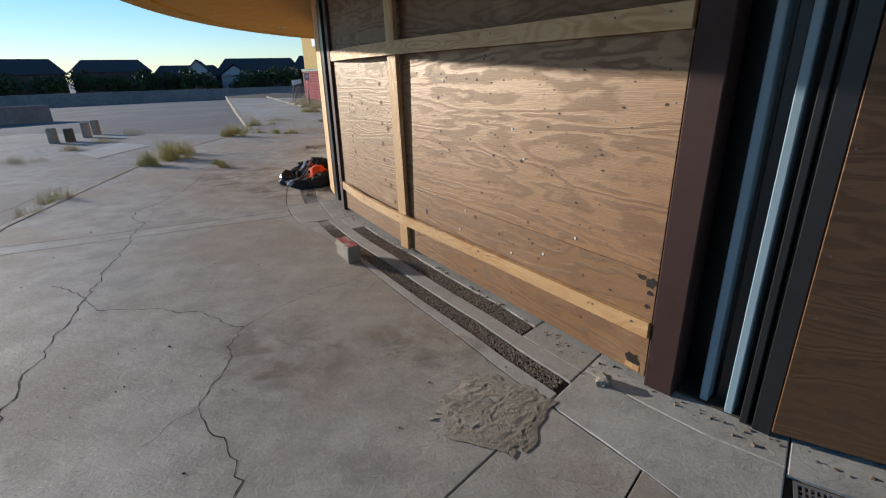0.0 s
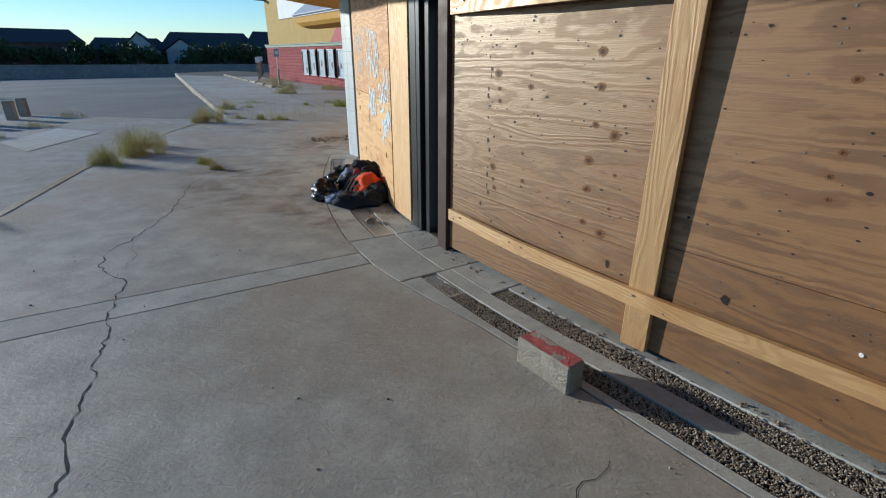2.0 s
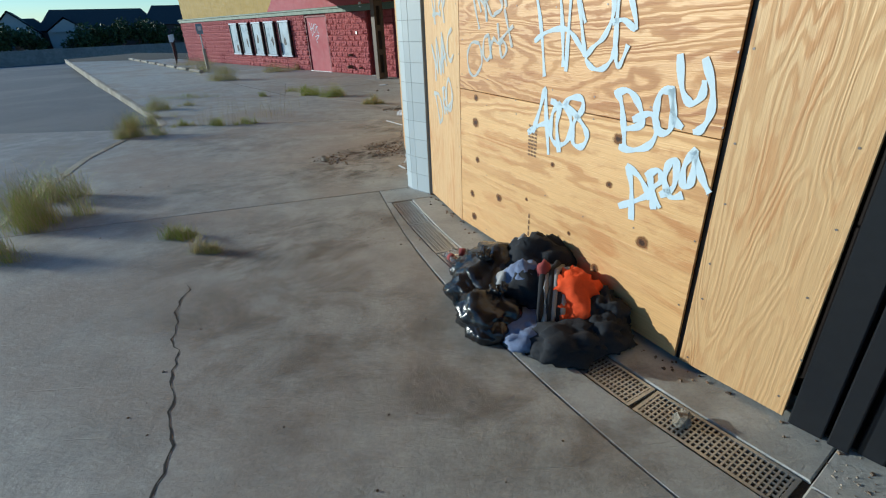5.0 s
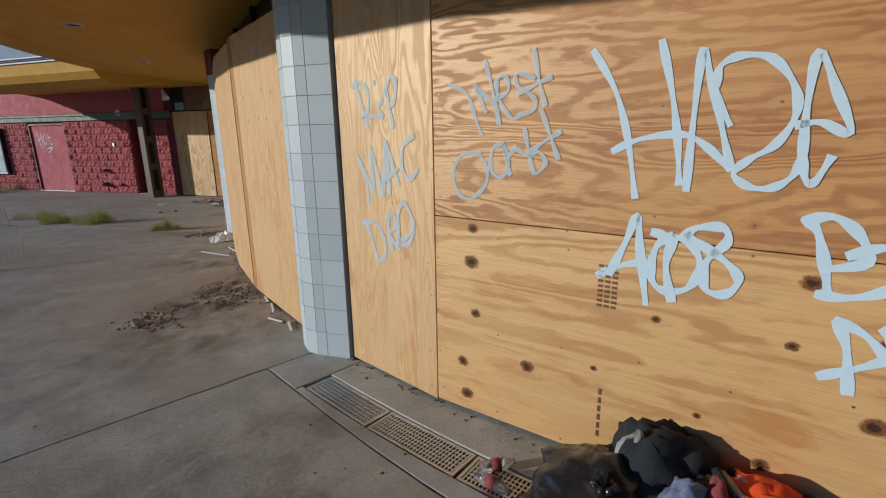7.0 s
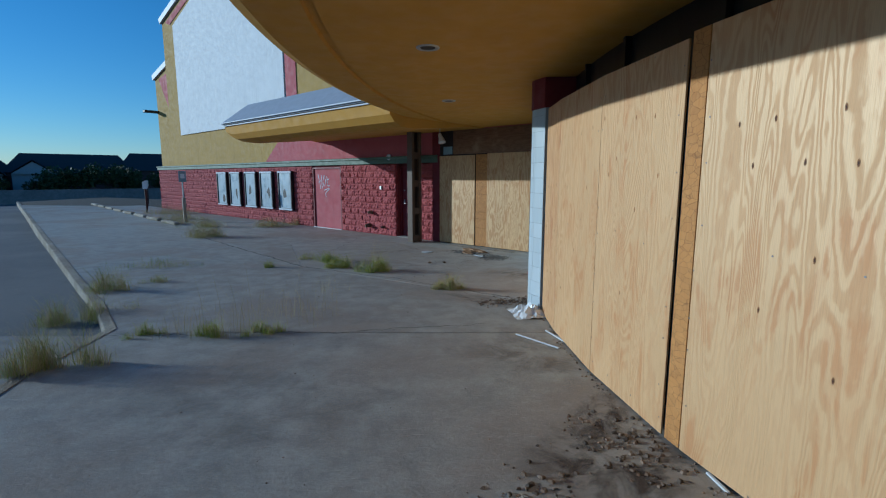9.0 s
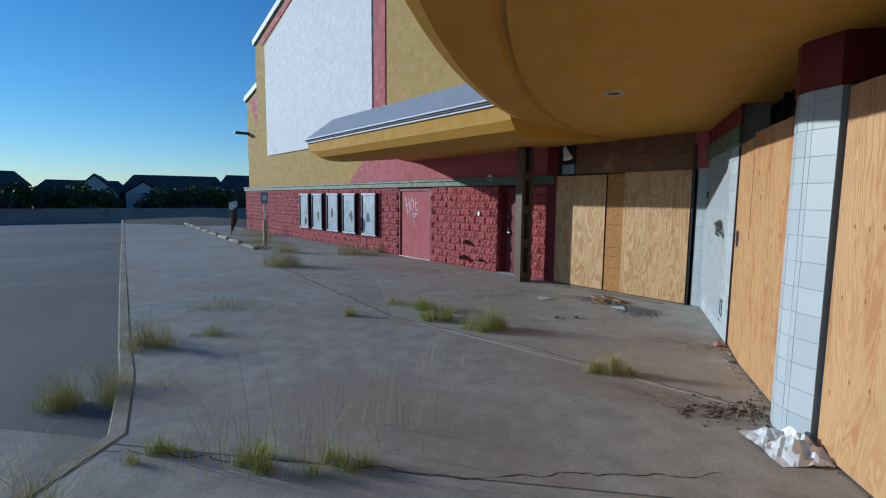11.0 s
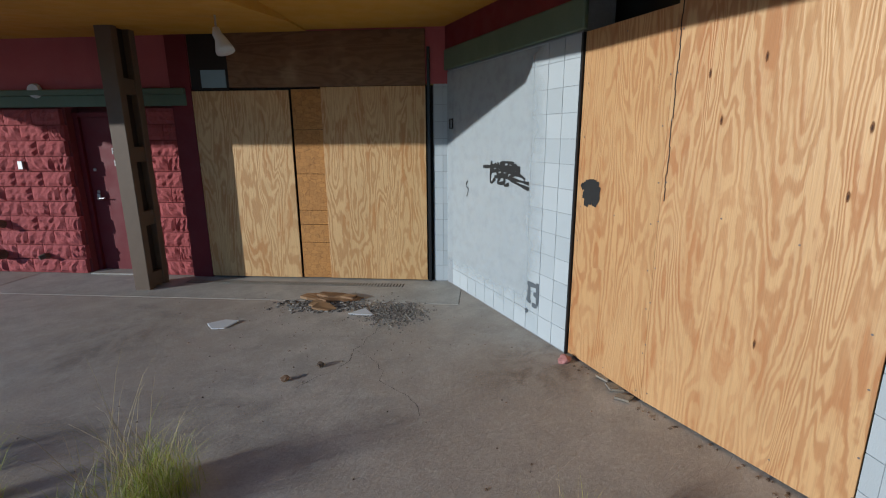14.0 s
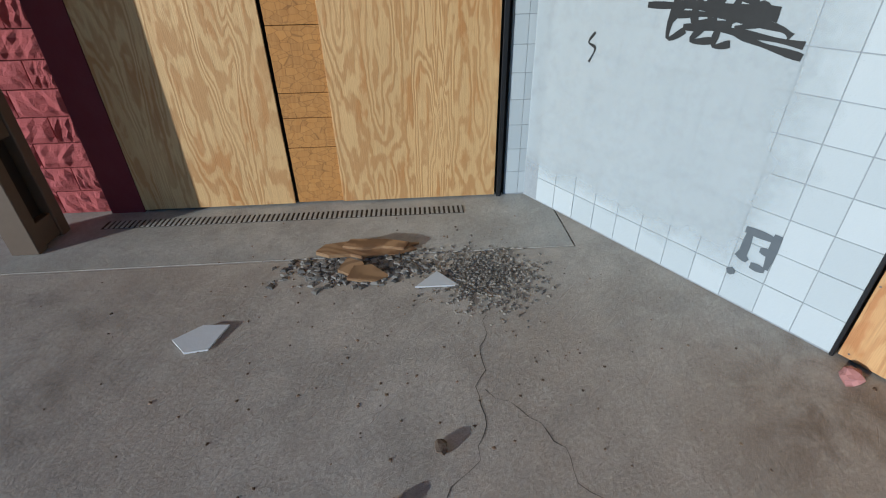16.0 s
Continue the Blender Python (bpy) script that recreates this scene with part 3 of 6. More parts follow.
    return p if d > -0.05 else Vector((p.x - N.x * (d + 0.05), p.y - N.y * (d + 0.05), p.z))


rings = []
for i in range(121):
    a = -84 + 126 * i / 120
    rings.append([bm.verts.new(clip_to_wall(pol(a, r, z))) for r, z in prof])
for a, b in zip(rings, rings[1:]):
    for j in range(len(prof)):
        k = (j + 1) % len(prof)
        bm.faces.new((a[j], b[j], b[k], a[k]))
bmesh.ops.remove_doubles(bm, verts=bm.verts, dist=0.0005)
canopy = solid("canopy_round", bm, YELLOW, "ochre rendered canopy over the curved front", "canopy", "structure")

# straight canopy over the long wall: ochre belly below, grey metal slope above
S0, S1, DEEP = 1.5, 9.1, 3.3
bm = bmesh.new()
TOP = 3.44
belly = [(-0.02, 3.10), (0.6, 3.09), (1.5, 3.0), (DEEP - 0.75, 2.90), (DEEP - 0.40, 2.91), (DEEP - 0.17, 3.0), (DEEP - 0.05, 3.15), (DEEP, TOP), (-0.02, TOP)]
rings = []
for i, s in enumerate([S0 + (S1 - 0.75 - S0) * k / 12 for k in range(13)] + [S1 - 0.5, S1 - 0.28, S1 - 0.1, S1]):
    f = 1.0 if i < 13 else (0.94, 0.80, 0.55, 0.30)[i - 13]
    rings.append([bm.verts.new(wp(s, off, TOP - (TOP - z) * (0.5 + 0.5 * f) if off > 0 else z)) for off, z in belly])
for a, b in zip(rings, rings[1:]):
    for j in range(len(belly)):
        k = (j + 1) % len(belly)
        bm.faces.new((a[j], b[j], b[k], a[k]))
bm.faces.new(rings[0])
bm.faces.new(rings[-1][::-1])
solid("canopy_long", bm, YELLOW, "ochre rendered canopy with a rounded belly on the long wall", "canopy", "structure", smooth=False)
bm = bmesh.new()
flash = [(-0.02, TOP + 0.004), (DEEP + 0.05, TOP + 0.004), (DEEP + 0.07, TOP + 0.06), (DEEP + 0.02, TOP + 0.09), (DEEP - 0.7, 4.12), (-0.02, 4.25)]
a = [bm.verts.new(wp(S0, off, z)) for off, z in flash]
b = [bm.verts.new(wp(S1 + 0.05 - (0.25 if z > 4.0 else 0), off, z)) for off, z in flash]
for j in range(len(flash)):
    k = (j + 1) % len(flash)
    bm.faces.new((a[j], b[j], b[k], a[k]))
bm.faces.new(a)
bm.faces.new(b[::-1])
solid("canopy_flashing", bm, GREYMETAL, "grey sheet-metal slope along the top of the canopy", "canopy", "structure")
for z, off in ((TOP + 0.03, DEEP + 0.075), (TOP - 0.05, DEEP + 0.005)):
    bm = bmesh.new()
    box(bm, S0, S1, off, off + 0.03, z, z + 0.035, 0.006)
    solid("canopy_trim", bm, GREYMETAL, "thin grey metal drip trim of the canopy", "trim", "structure", m=WALL)

# recessed lamps in the soffit
for a in (-5.3, 5.5, 19.0):
    p = pol(a, 14.15, SOFFIT)
    t = thing("soffit_light", Matrix.Translation(p), "unlit round recessed light in the ochre canopy soffit", "light", "soffit lights")
    bm = bmesh.new()
    seg = [(0.075, -0.002), (0.10, -0.014), (0.115, -0.010), (0.118, 0.002)]
    rr = [[bm.verts.new((r * math.cos(t_), r * math.sin(t_), z)) for t_ in (2 * math.pi * k / 24 for k in range(24))] for r, z in seg]
    for u, v in zip(rr, rr[1:]):
        for k in range(24):
            bm.faces.new((u[k], u[(k + 1) % 24], v[(k + 1) % 24], v[k]))
    part("trim_ring", bm, STEEL, t, smooth=True)
    bm = bmesh.new()
    bmesh.ops.create_cone(bm, cap_ends=True, segments=20, radius1=0.076, radius2=0.05, depth=0.012)
    part("lens", bm, RECESS_SHADE, t, "dark unlit lens")


# ---- boarding of the curved front ----
def board(a0, a1, z0, z1, material, label, r=R, inset=0.004, name="plywood_board", screws=True, seed=0, group="plywood boards on the front", extra=0, holes=0):
    """A sheet screwed to the front between two angles."""
    m, length = chord(a0, a1, r)
    bm = bmesh.new()
    box(bm, inset, length - inset, -0.016, 0.0, z0, z1, 0.002)
    ob = solid(name, bm, material, label, "board", "", group, m)
    if screws:
        rng = random.Random(seed + int(a0 * 10))
        bm = bmesh.new()
        spots = [(x, z) for x in (inset + 0.03, length - inset - 0.03) for z in np.arange(z0 + 0.08, z1 - 0.05, 0.3)]
        spots += [(x, z) for x in np.arange(0.4, length - 0.3, 0.41) for z in (z0 + 0.05, z0 + (z1 - z0) * 0.5, z1 - 0.06)]
        spots += [(rng.uniform(0.1, length - 0.1), rng.uniform(z0 + 0.08, z1 - 0.08)) for _ in range(extra)]
        for x, z in spots:
            x, z = x + rng.uniform(-0.03, 0.03), z + rng.uniform(-0.06, 0.06)
            vs = [bm.verts.new((x + 0.006 * math.cos(t), 0.0025, z + 0.006 * math.sin(t))) for t in (k * math.pi / 3 for k in range(6))]
            bm.faces.new(vs)
        tagged(part("screw_heads", bm, SCREW, ob), "small dark screw heads", kind="stuff")
    if holes:
        rng = random.Random(seed + 50)
        bm = bmesh.new()
        rows = [z0 + (z1 - z0) * f for f in (0.12, 0.5, 0.86)]
        for k in range(holes):
            x, r = rng.uniform(0.06, length - 0.06), rng.choice((0.004, 0.006, 0.006, 0.010))
            z = rng.choice(rows) + rng.gauss(0, 0.03) if k % 2 else rng.uniform(z0 + 0.05, z1 - 0.05)
            bm.faces.new([bm.verts.new((x + r * 1.5 * math.cos(t) * rng.uniform(0.6, 1), 0.0021, z + r * math.sin(t) * rng.uniform(0.6, 1))) for t in (q * math.pi / 4 for q in range(8))])
        tagged(part("nail_holes", bm, RECESS_SHADE, ob), "small dark nail holes and chips", kind="stuff")
    return ob


# first boarded bay, with timber rails and an upright
MID, NEAR = -45.6, -58.95
for a0, a1 in ((NEAR, MID), (MID, -35.9)):
    seam = 0.75 if a0 == NEAR else 0.651
    board(a0, a1, 0.04, seam, PLY_OLD, "weathered plywood strip at the foot of the front", seed=1, extra=10, holes=40)
    board(a0, a1, seam + 0.003, 2.09, PLY_TAN if a0 < -50 else PLY_OLD, "weathered plywood sheet with knots and old nail holes", seed=2, extra=24, holes=100)
    # upper sheet takes the darker copy: canopy shade painted into its colour
    board(a0, a1, 2.093, 3.10, PLY_BROWN_SHADE, "weathered plywood sheet, canopy shade put into its brown colour", seed=3)


def rail(z0, z1, label, bow):
    bm = bmesh.new()
    path = [pol(NEAR, R + 0.004, 0), pol(-52, R + 0.012, 0), pol(MID, R + bow, 0), pol(-40.5, R + bow / 2, 0), pol(-36.1, R + 0.004, 0)]
    sweep(bm, path, [(0.0, z0), (0.038, z0), (0.038, z1), (0.0, z1)])
    ob = solid("timber_rail", bm, TIMBER_H, label, "rail", "", "timber rails")
    for a in (-58.4, -57.0, -52.2, -51.6, -46.1, -45.2, -40.8, -40.2, -37.0, -36.5):
        k = 0.038 + float(np.interp(a, (NEAR, -52, MID, -40.5, -36.1), (0.004, 0.012, bow, bow / 2, 0.004)))
        mm, _ = chord(a, a + 0.1, R + k + 0.001)
        bm = bmesh.new()
        bmesh.ops.create_cone(bm, cap_ends=True, segments=8, radius1=0.007, radius2=0.006, depth=0.006, matrix=mm @ Matrix.Translation((0, 0, z0 + (0.3 if int(a * 10) % 2 else 0.7) * (z1 - z0))) @ Matrix.Rotation(radians(90), 4, "X"))
        part("nail_head", bm, SCREW, ob)
    return ob


rail(2.09, 2.215, "sawn softwood rail nailed across the plywood, bowed outwards", 0.09)
rail(0.34, 0.445, "sawn softwood rail nailed low across the plywood", 0.062)
m, _ = chord(MID - 0.1, MID + 0.8, R + 0.002)
bm = bmesh.new()
box(bm, 0, 0.17, 0.0, 0.045, 0.03, 3.1, 0.004)
for v in bm.verts:
    v.co.y += 0.022 * max(0.0, v.co.z - 0.4)
solid("timber_stud", bm, TIMBER, "upright sawn timber plank behind the rails", "stud", m=m)


def jamb(a0, a1, posts):
    """Steel-framed gap between bays: maroon post, black frame sections and two pale blue tubes."""
    t = thing("steel_jamb", chord(a0, a1, R - 0.02)[0], "dark steel door frame with pale blue tubes beside the boarding", "door frame", "steel jambs")
    length = chord(a0, a1, R - 0.02)[1]
    bm = bmesh.new()
    box(bm, -0.02, length + 0.02, -0.36, -0.32, 0, SOFFIT)
    part("back_panel", bm, BLACK, t)
    for x, w, y0, y1, mt, nm in posts:
        bm = bmesh.new()
        box(bm, x, x + w, y0, y1, 0.0, SOFFIT, 0.006)
        part(nm, bm, mt, t, {BLUE: "pale blue steel tube", BROWN: "dark maroon steel post"}.get(mt, ""))
    bm = bmesh.new()
    box(bm, 0, length, -0.32, -0.03, -0.01, 0.012, 0.003)
    part("threshold", bm, SOIL, t, "dirt-filled threshold")
    return t


jamb(-35.9, -32.0, [(0.0, 0.17, -0.15, 0.06, BROWN, "post"), (0.30, 0.035, -0.18, -0.10, BLUE, "tube"), (0.42, 0.03, -0.24, -0.16, BLUE, "tube"), (0.50, 0.10, -0.14, -0.02, BLACK, "frame_section"), (0.62, 0.08, -0.10, 0.02, BLACK, "frame_section"), (0.72, 0.14, -0.12, 0.012, BLACK, "frame_section")])
jamb(-62.0, NEAR, [(0.52, 0.17, -0.15, 0.05, BROWN, "post"), (0.345, 0.045, -0.16, -0.05, BLUE, "tube"), (0.20, 0.045, -0.16, -0.03, BLUE, "tube"), (0.0, 0.09, -0.12, 0.01, BLACK, "frame_section"), (0.26, 0.06, -0.20, -0.12, BLACK, "frame_section"), (0.115, 0.04, -0.10, 0.0, BLACK, "frame_section")])
# end sheets: brown veneer with shade included in its tone
board(-74, -62.0, 0.04, 2.9, PLY_BROWN_SHADE, "brown plywood sheet, its colour darkened for the shade", seed=5)
board(-84, -74, 0.04, 2.9, PLY_BROWN_SHADE, "brown plywood sheet, its colour darkened for the shade", seed=6)

# second bay, with spray-painted writing
board(-31.9, -29.44, 0.03, 3.0, PLY_V, "narrow upright plywood sheet", seed=7)
low = board(-29.33, -18.1, 0.03, 1.275, PLY_PALE, "pale plywood sheet with knots, sprayed with white writing", seed=8)
high = board(-29.33, -18.1, 1.28, 2.50, PLY_H, "orange plywood sheet sprayed with a large white tag", seed=9)
board(-29.33, -18.1, 2.505, 2.66, PLY_H, "strip of plywood above the larger sheets", screws=False)
slim = board(-18.1, -13.85, 0.02, 2.72, PLY_V, "upright plywood sheet sprayed with white writing", seed=10)

# each word as freehand strokes: metres from the sheet's edge, height
RIP = "0.72,2.11 0.68,2.01 0.60,1.79; 0.75,2.08 0.66,2.10 0.59,2.03 0.60,1.91 0.67,1.87 0.55,1.88 0.44,1.87; 0.45,1.98 0.49,1.93 0.44,1.87; 0.53,2.09 0.51,2.08; 0.41,2.04 0.38,1.94 0.35,1.80; 0.42,2.03 0.36,2.11 0.31,2.07 0.33,1.97 0.39,1.92"
MAC = "0.73,1.60 0.65,1.44 0.64,1.28; 0.73,1.60 0.57,1.37; 0.57,1.37 0.59,1.68 0.48,1.35; 0.47,1.38 0.43,1.71 0.41,1.37; 0.43,1.71 0.31,1.44; 0.47,1.46 0.31,1.55; 0.17,1.75 0.26,1.69 0.28,1.56 0.21,1.49 0.13,1.55"
DRE = "0.69,1.17 0.62,1.03 0.56,0.87; 0.71,1.15 0.57,1.16 0.48,1.04 0.49,0.94 0.56,0.88; 0.44,1.23 0.43,1.10 0.40,0.99; 0.45,1.22 0.38,1.24 0.36,1.16 0.43,1.10 0.32,1.01; 0.35,1.05 0.22,1.13 0.19,1.22 0.27,1.33 0.33,1.25 0.33,1.07 0.24,1.06 0.18,1.16"
WEST = "2.35,2.03 2.24,1.98 2.19,1.87 2.14,1.75; 2.13,1.97 2.06,1.90 2.03,1.80; 2.14,1.97 2.19,2.02 2.14,1.93 2.11,1.87; 2.12,2.13 2.08,2.01 2.03,1.81; 2.05,1.94 1.98,1.98 2.00,2.05 2.05,2.03 2.03,1.93 1.96,1.84 1.91,1.85; 1.84,2.03 1.93,2.06 1.93,2.00 1.84,1.94 1.83,1.88 1.93,1.85; 1.84,2.16 1.81,2.02 1.77,1.89; 1.92,1.96 1.82,2.00 1.74,2.03"
COAST = "2.15,1.65 2.26,1.65 2.33,1.56 2.30,1.43 2.21,1.40 2.11,1.49 2.11,1.58 2.15,1.65; 2.01,1.71 2.07,1.68 2.08,1.57 2.02,1.53 1.97,1.60 2.01,1.71 1.96,1.54; 1.93,1.69 1.98,1.62 1.96,1.54; 1.88,1.78 1.86,1.69 1.82,1.56 1.76,1.61 1.80,1.67 1.86,1.65 1.92,1.68; 1.79,1.87 1.74,1.75 1.69,1.63; 1.86,1.66 1.77,1.72 1.68,1.77"
TAG = "1.54,2.12 1.43,1.94 1.36,1.72 1.31,1.46; 1.25,2.13 1.19,1.91 1.15,1.70 1.13,1.53; 1.42,1.68 1.31,1.73 1.14,1.75 1.04,1.70 0.94,1.60; 1.10,1.52 1.10,1.82 1.09,2.09 1.04,1.93 0.96,1.78; 1.05,1.97 0.99,1.77 0.94,1.60; 1.03,1.95 1.02,2.02 0.95,2.05 0.85,2.03 0.77,1.93 0.75,1.82 0.80,1.71 0.88,1.65 0.93,1.59 0.87,1.54 0.79,1.54 0.73,1.59 0.71,1.66; 0.71,1.66 0.72,1.85 0.71,2.04 0.64,1.90 0.58,1.75 0.67,1.79 0.75,1.78; 0.71,1.66 0.69,1.58 0.66,1.57 0.62,1.67"
NUMBER = "1.45,1.07 1.35,1.13 1.23,1.17; 1.40,1.09 1.34,1.24 1.29,1.38 1.27,1.23 1.22,0.95; 1.14,1.30 1.20,1.24 1.21,1.10 1.15,1.04 1.05,1.07 1.01,1.18 1.06,1.28 1.14,1.30; 1.21,1.31 1.15,1.30; 1.13,1.28 1.15,1.16 1.11,0.99; 1.09,1.30 1.04,1.35 0.94,1.36 0.92,1.30 0.99,1.20 0.98,1.08 0.90,1.07 0.86,1.14 0.91,1.21 1.02,1.28 1.08,1.32"
BAY = "0.66,1.42 0.62,1.37 0.58,1.23 0.56,1.13; 0.66,1.42 0.58,1.44 0.50,1.38 0.46,1.28 0.59,1.23; 0.51,1.30 0.41,1.34 0.36,1.27 0.39,1.18 0.50,1.13 0.60,1.13; 0.31,1.47 0.37,1.45 0.38,1.35 0.34,1.26 0.28,1.28 0.28,1.40 0.31,1.47 0.27,1.34 0.21,1.30; 0.29,1.62 0.25,1.48 0.19,1.42 0.14,1.46 0.14,1.53; 0.15,1.61 0.09,1.49 0.08,1.38 0.11,1.31 0.15,1.29"
AREA = "0.53,0.79 0.43,0.85 0.32,0.93; 0.51,1.02 0.47,0.92 0.44,0.73; 0.51,1.03 0.42,0.99 0.33,0.89; 0.36,1.03 0.33,0.93 0.30,0.84; 0.37,1.02 0.31,1.06 0.28,1.01 0.33,0.94 0.26,0.86; 0.26,0.94 0.20,1.00 0.21,1.13 0.25,1.11 0.26,1.02 0.21,0.94 0.14,0.97; 0.12,1.20 0.16,1.12 0.15,1.02 0.11,1.04 0.11,1.15 0.12,1.20 0.06,1.09 0.00,1.02"


def spray(parent, text, width, material, label):
    """Sprayed strokes: each a part of its own on the sheet."""
    for i, line in enumerate(text.split(";")):
        bm = bmesh.new()
        strokes(bm, line.strip(), 0, 0, 1, 1, width, 0.003 + 0.0005 * i)
        part("spray_stroke", bm, material, parent, label)


for text in (RIP, MAC, DRE):
    spray(slim, text, 0.036, SPRAY_FAINT, "thin white sprayed letter stroke")
for text in (WEST, COAST):
    spray(high, text, 0.026, SPRAY_FAINT, "thin white sprayed letter stroke")
spray(high, TAG, 0.034, SPRAY, "stroke of a large looping white tag")
for text in (NUMBER, BAY, AREA):
    spray(low, text, 0.042, SPRAY, "broad white sprayed letter stroke")
# dark printed stamps on the sheet
bm = bmesh.new()
for k in range(9):
    for j in range(3):
        box(bm, 1.36 + 0.035 * j, 1.385 + 0.035 * j, 0.0025, 0.003, 0.90 + 0.026 * k, 0.915 + 0.026 * k)
for k in range(6):
    box(bm, 1.40, 1.415, 0.0025, 0.003, 0.16 + 0.05 * k, 0.195 + 0.05 * k)
tagged(part("ink_stamp", bm, PLY_BROWN_SHADE, low), "faint brown printed stamp bars", kind="stuff")

# third bay
board(-10.0, -3.75, 0.02, 2.75, PLY_V, "upright plywood sheet with rows of small knots", seed=11)
board(-3.75, -3.05, 0.02, 2.75, OSB, "narrow strip of orange strand board", name="strand_board_strip", screws=False, group="")
board(-2.91, 2.3, 0.02, 2.72, PLY_V, "upright plywood sheet, pale and sunlit", seed=12)
board(2.3, 7.8, 0.02, 2.72, PLY_V, "upright plywood sheet, pale and sunlit", seed=13)
board(7.8, 11.4, 0.02, 2.72, PLY_BOLD, "upright plywood sheet, pale and sunlit", seed=14)
for a in (-2.98, -29.385, 11.5):
    m, _ = chord(a - 0.12, a + 0.12, R - 0.02)
    bm = bmesh.new()
    box(bm, 0.012, 0.04, -0.03, -0.002, 0.02, 2.75)
    solid("gap_strip", bm, BLACK, "black strip in the gap between boards", "trim", "structure", m=m)
# fourth bay
board(14.75, 20.4, 0.02, 2.66, PLY_BOLD, "upright plywood sheet with bold grain", seed=15, inset=0.0008)
last = board(20.4, 24.2, 0.02, 2.62, PLY_BOLD, "upright plywood sheet with a black sprayed blot", seed=16, inset=0.0008)
bm = bmesh.new()
rng = random.Random(5)
for k, (x, z0, z1) in enumerate(((0.755, 1.475, 1.50), (0.728, 1.40, 1.515), (0.705, 1.345, 1.53), (0.672, 1.365, 1.535), (0.640, 1.39, 1.53), (0.612, 1.355, 1.52), (0.590, 1.38, 1.48))):
    ribbon(bm, [(x + 0.01, z0), (x - 0.004, (z0 + z1) / 2), (x + 0.004, z1)], 0.052 + 0.008 * rng.random(), 0.003 + 0.0003 * k)
part("spray_blot", bm, SPRAY_BLACK, last, "black sprayed blot")


# tiled piers: curved faces of square tiles on a grout core, maroon cap above
tile_bm = bmesh.new()
box(tile_bm, 0.014, 0.986, 0.0, 1.0, 0.014, 0.986)
UNIT_TILE = mesh_of("tile", tile_bm, TILE)


def lay_tiles(parent, m, cols, z0, z1, size, material=None, chance=1.0, rng=None):
    """Square tiles over columns of given widths, thin and slightly proud of the grout."""
    x = 0.0
    for w in cols:
        z = z0
        while z < z1 - 0.02:
            h = min(size, z1 - z)
            ob = new("tile", UNIT_TILE)
            ob.parent = parent
            lift = rng.uniform(0.004, 0.006) if rng else 0.005
            ob.matrix_basis = m @ Matrix.Translation((x, 0, z)) @ Matrix.Diagonal((w, lift, h, 1))
            z += h
        x += w


def pier(a0, a1, bulge):
    t = thing("tiled_pier", Matrix(), "rounded pier faced with pale grey square tiles, maroon cap", "pier", "tiled piers", "structure")
    pts = [pol(a0 + (a1 - a0) * f, R + 0.01 + bulge * h) for f, h in ((0, 0.1), (0.30, 0.84), (0.44, 1.0), (0.62, 0.80), (1.0, 0.0))]
    back = [pol(a1, R - 0.5), pol(a0, R - 0.5)]
    bm = bmesh.new()
    prism(bm, [p.xy for p in pts + back], 0.0, 2.74)
    part("core", bm, GROUT, t)
    bm = bmesh.new()
    out = [p + (p - Vector((C.x, C.y, 0))).normalized() * 0.02 for p in pts]
    prism(bm, [p.xy for p in out + back], 2.742, SOFFIT)
    part("cap", bm, MAROON, t, "maroon painted cap")
    rng = random.Random(int(a0))
    for p, q in zip(pts, pts[1:]):
        u = (q - p).normalized()
        n = Vector((-u.y, u.x, 0))
        m = Matrix(((u.x, n.x, 0, p.x), (u.y, n.y, 0, p.y), (0, 0, 1, 0), (0, 0, 0, 1)))
        length = (q - p).length
        cut = length % 0.2
        lay_tiles(t, m, [0.2] * int(length / 0.2) + ([cut] if cut > 0.02 else []), 0.01, 2.74, 0.203, rng=rng)
    return t


pier(-13.8, -10.05, 0.19)
pier(11.55, 14.7, 0.15)

# end wall of the front: tiles, mostly painted over
p, q = pol(24.3, R + 0.01), Vector((-1.12, 22.66, 0))
u = (q - p).normalized()
n = Vector((-u.y, u.x, 0))
END = Matrix(((u.x, n.x, 0, p.x), (u.y, n.y, 0, p.y), (0, 0, 1, 0), (0, 0, 0, 1)))
END_L = (q - p).length
end = thing("wall_end", Matrix(), "white tiled end wall, painted over in the middle, with black spray marks", "wall", kind="structure")
bm = bmesh.new()
box(bm, 0, END_L + 0.3, -0.3, 0.0, 0, SOFFIT)
part("core", bm, GROUT, end, m=END)
rng = random.Random(8)
lay_tiles(end, END, [0.203] * 11, 0.01, 2.62, 0.203, rng=rng)
bm = bmesh.new()
bm.faces.new([bm.verts.new((x, 0.0068, z)) for x, z in ((0.02, 0.02), (END_L - 0.01, 0.02), (END_L - 0.01, 2.61), (0.02, 2.61))])
k = Mat("overpainted_tile_joints", 0.42, 0, 0.4)
v = k.place((1, 1, 1))
sep = k.t.nodes.new("ShaderNodeSeparateXYZ")
k.put(sep.inputs[0], v)
rag = k.noise(v, 3.0, 5, 0.6)
f = k.math("MULTIPLY", k.step(k.math("ADD", sep.outputs["X"], k.math("MULTIPLY", rag, 0.5)), 0.62, 1.0), k.step(k.math("ADD", sep.outputs["Z"], k.math("MULTIPLY", rag, 0.3)), 0.30, 0.60))
f = k.math("MULTIPLY", f, k.step(k.noise(v, 7.0, 4), 0.25, 0.6, 0.55, 0.68))
over = k.done(k.mix(k.noise(k.place((6, 6, 0.6)), 1, 4), (0.455, 0.51, 0.545), (0.475, 0.53, 0.565)))
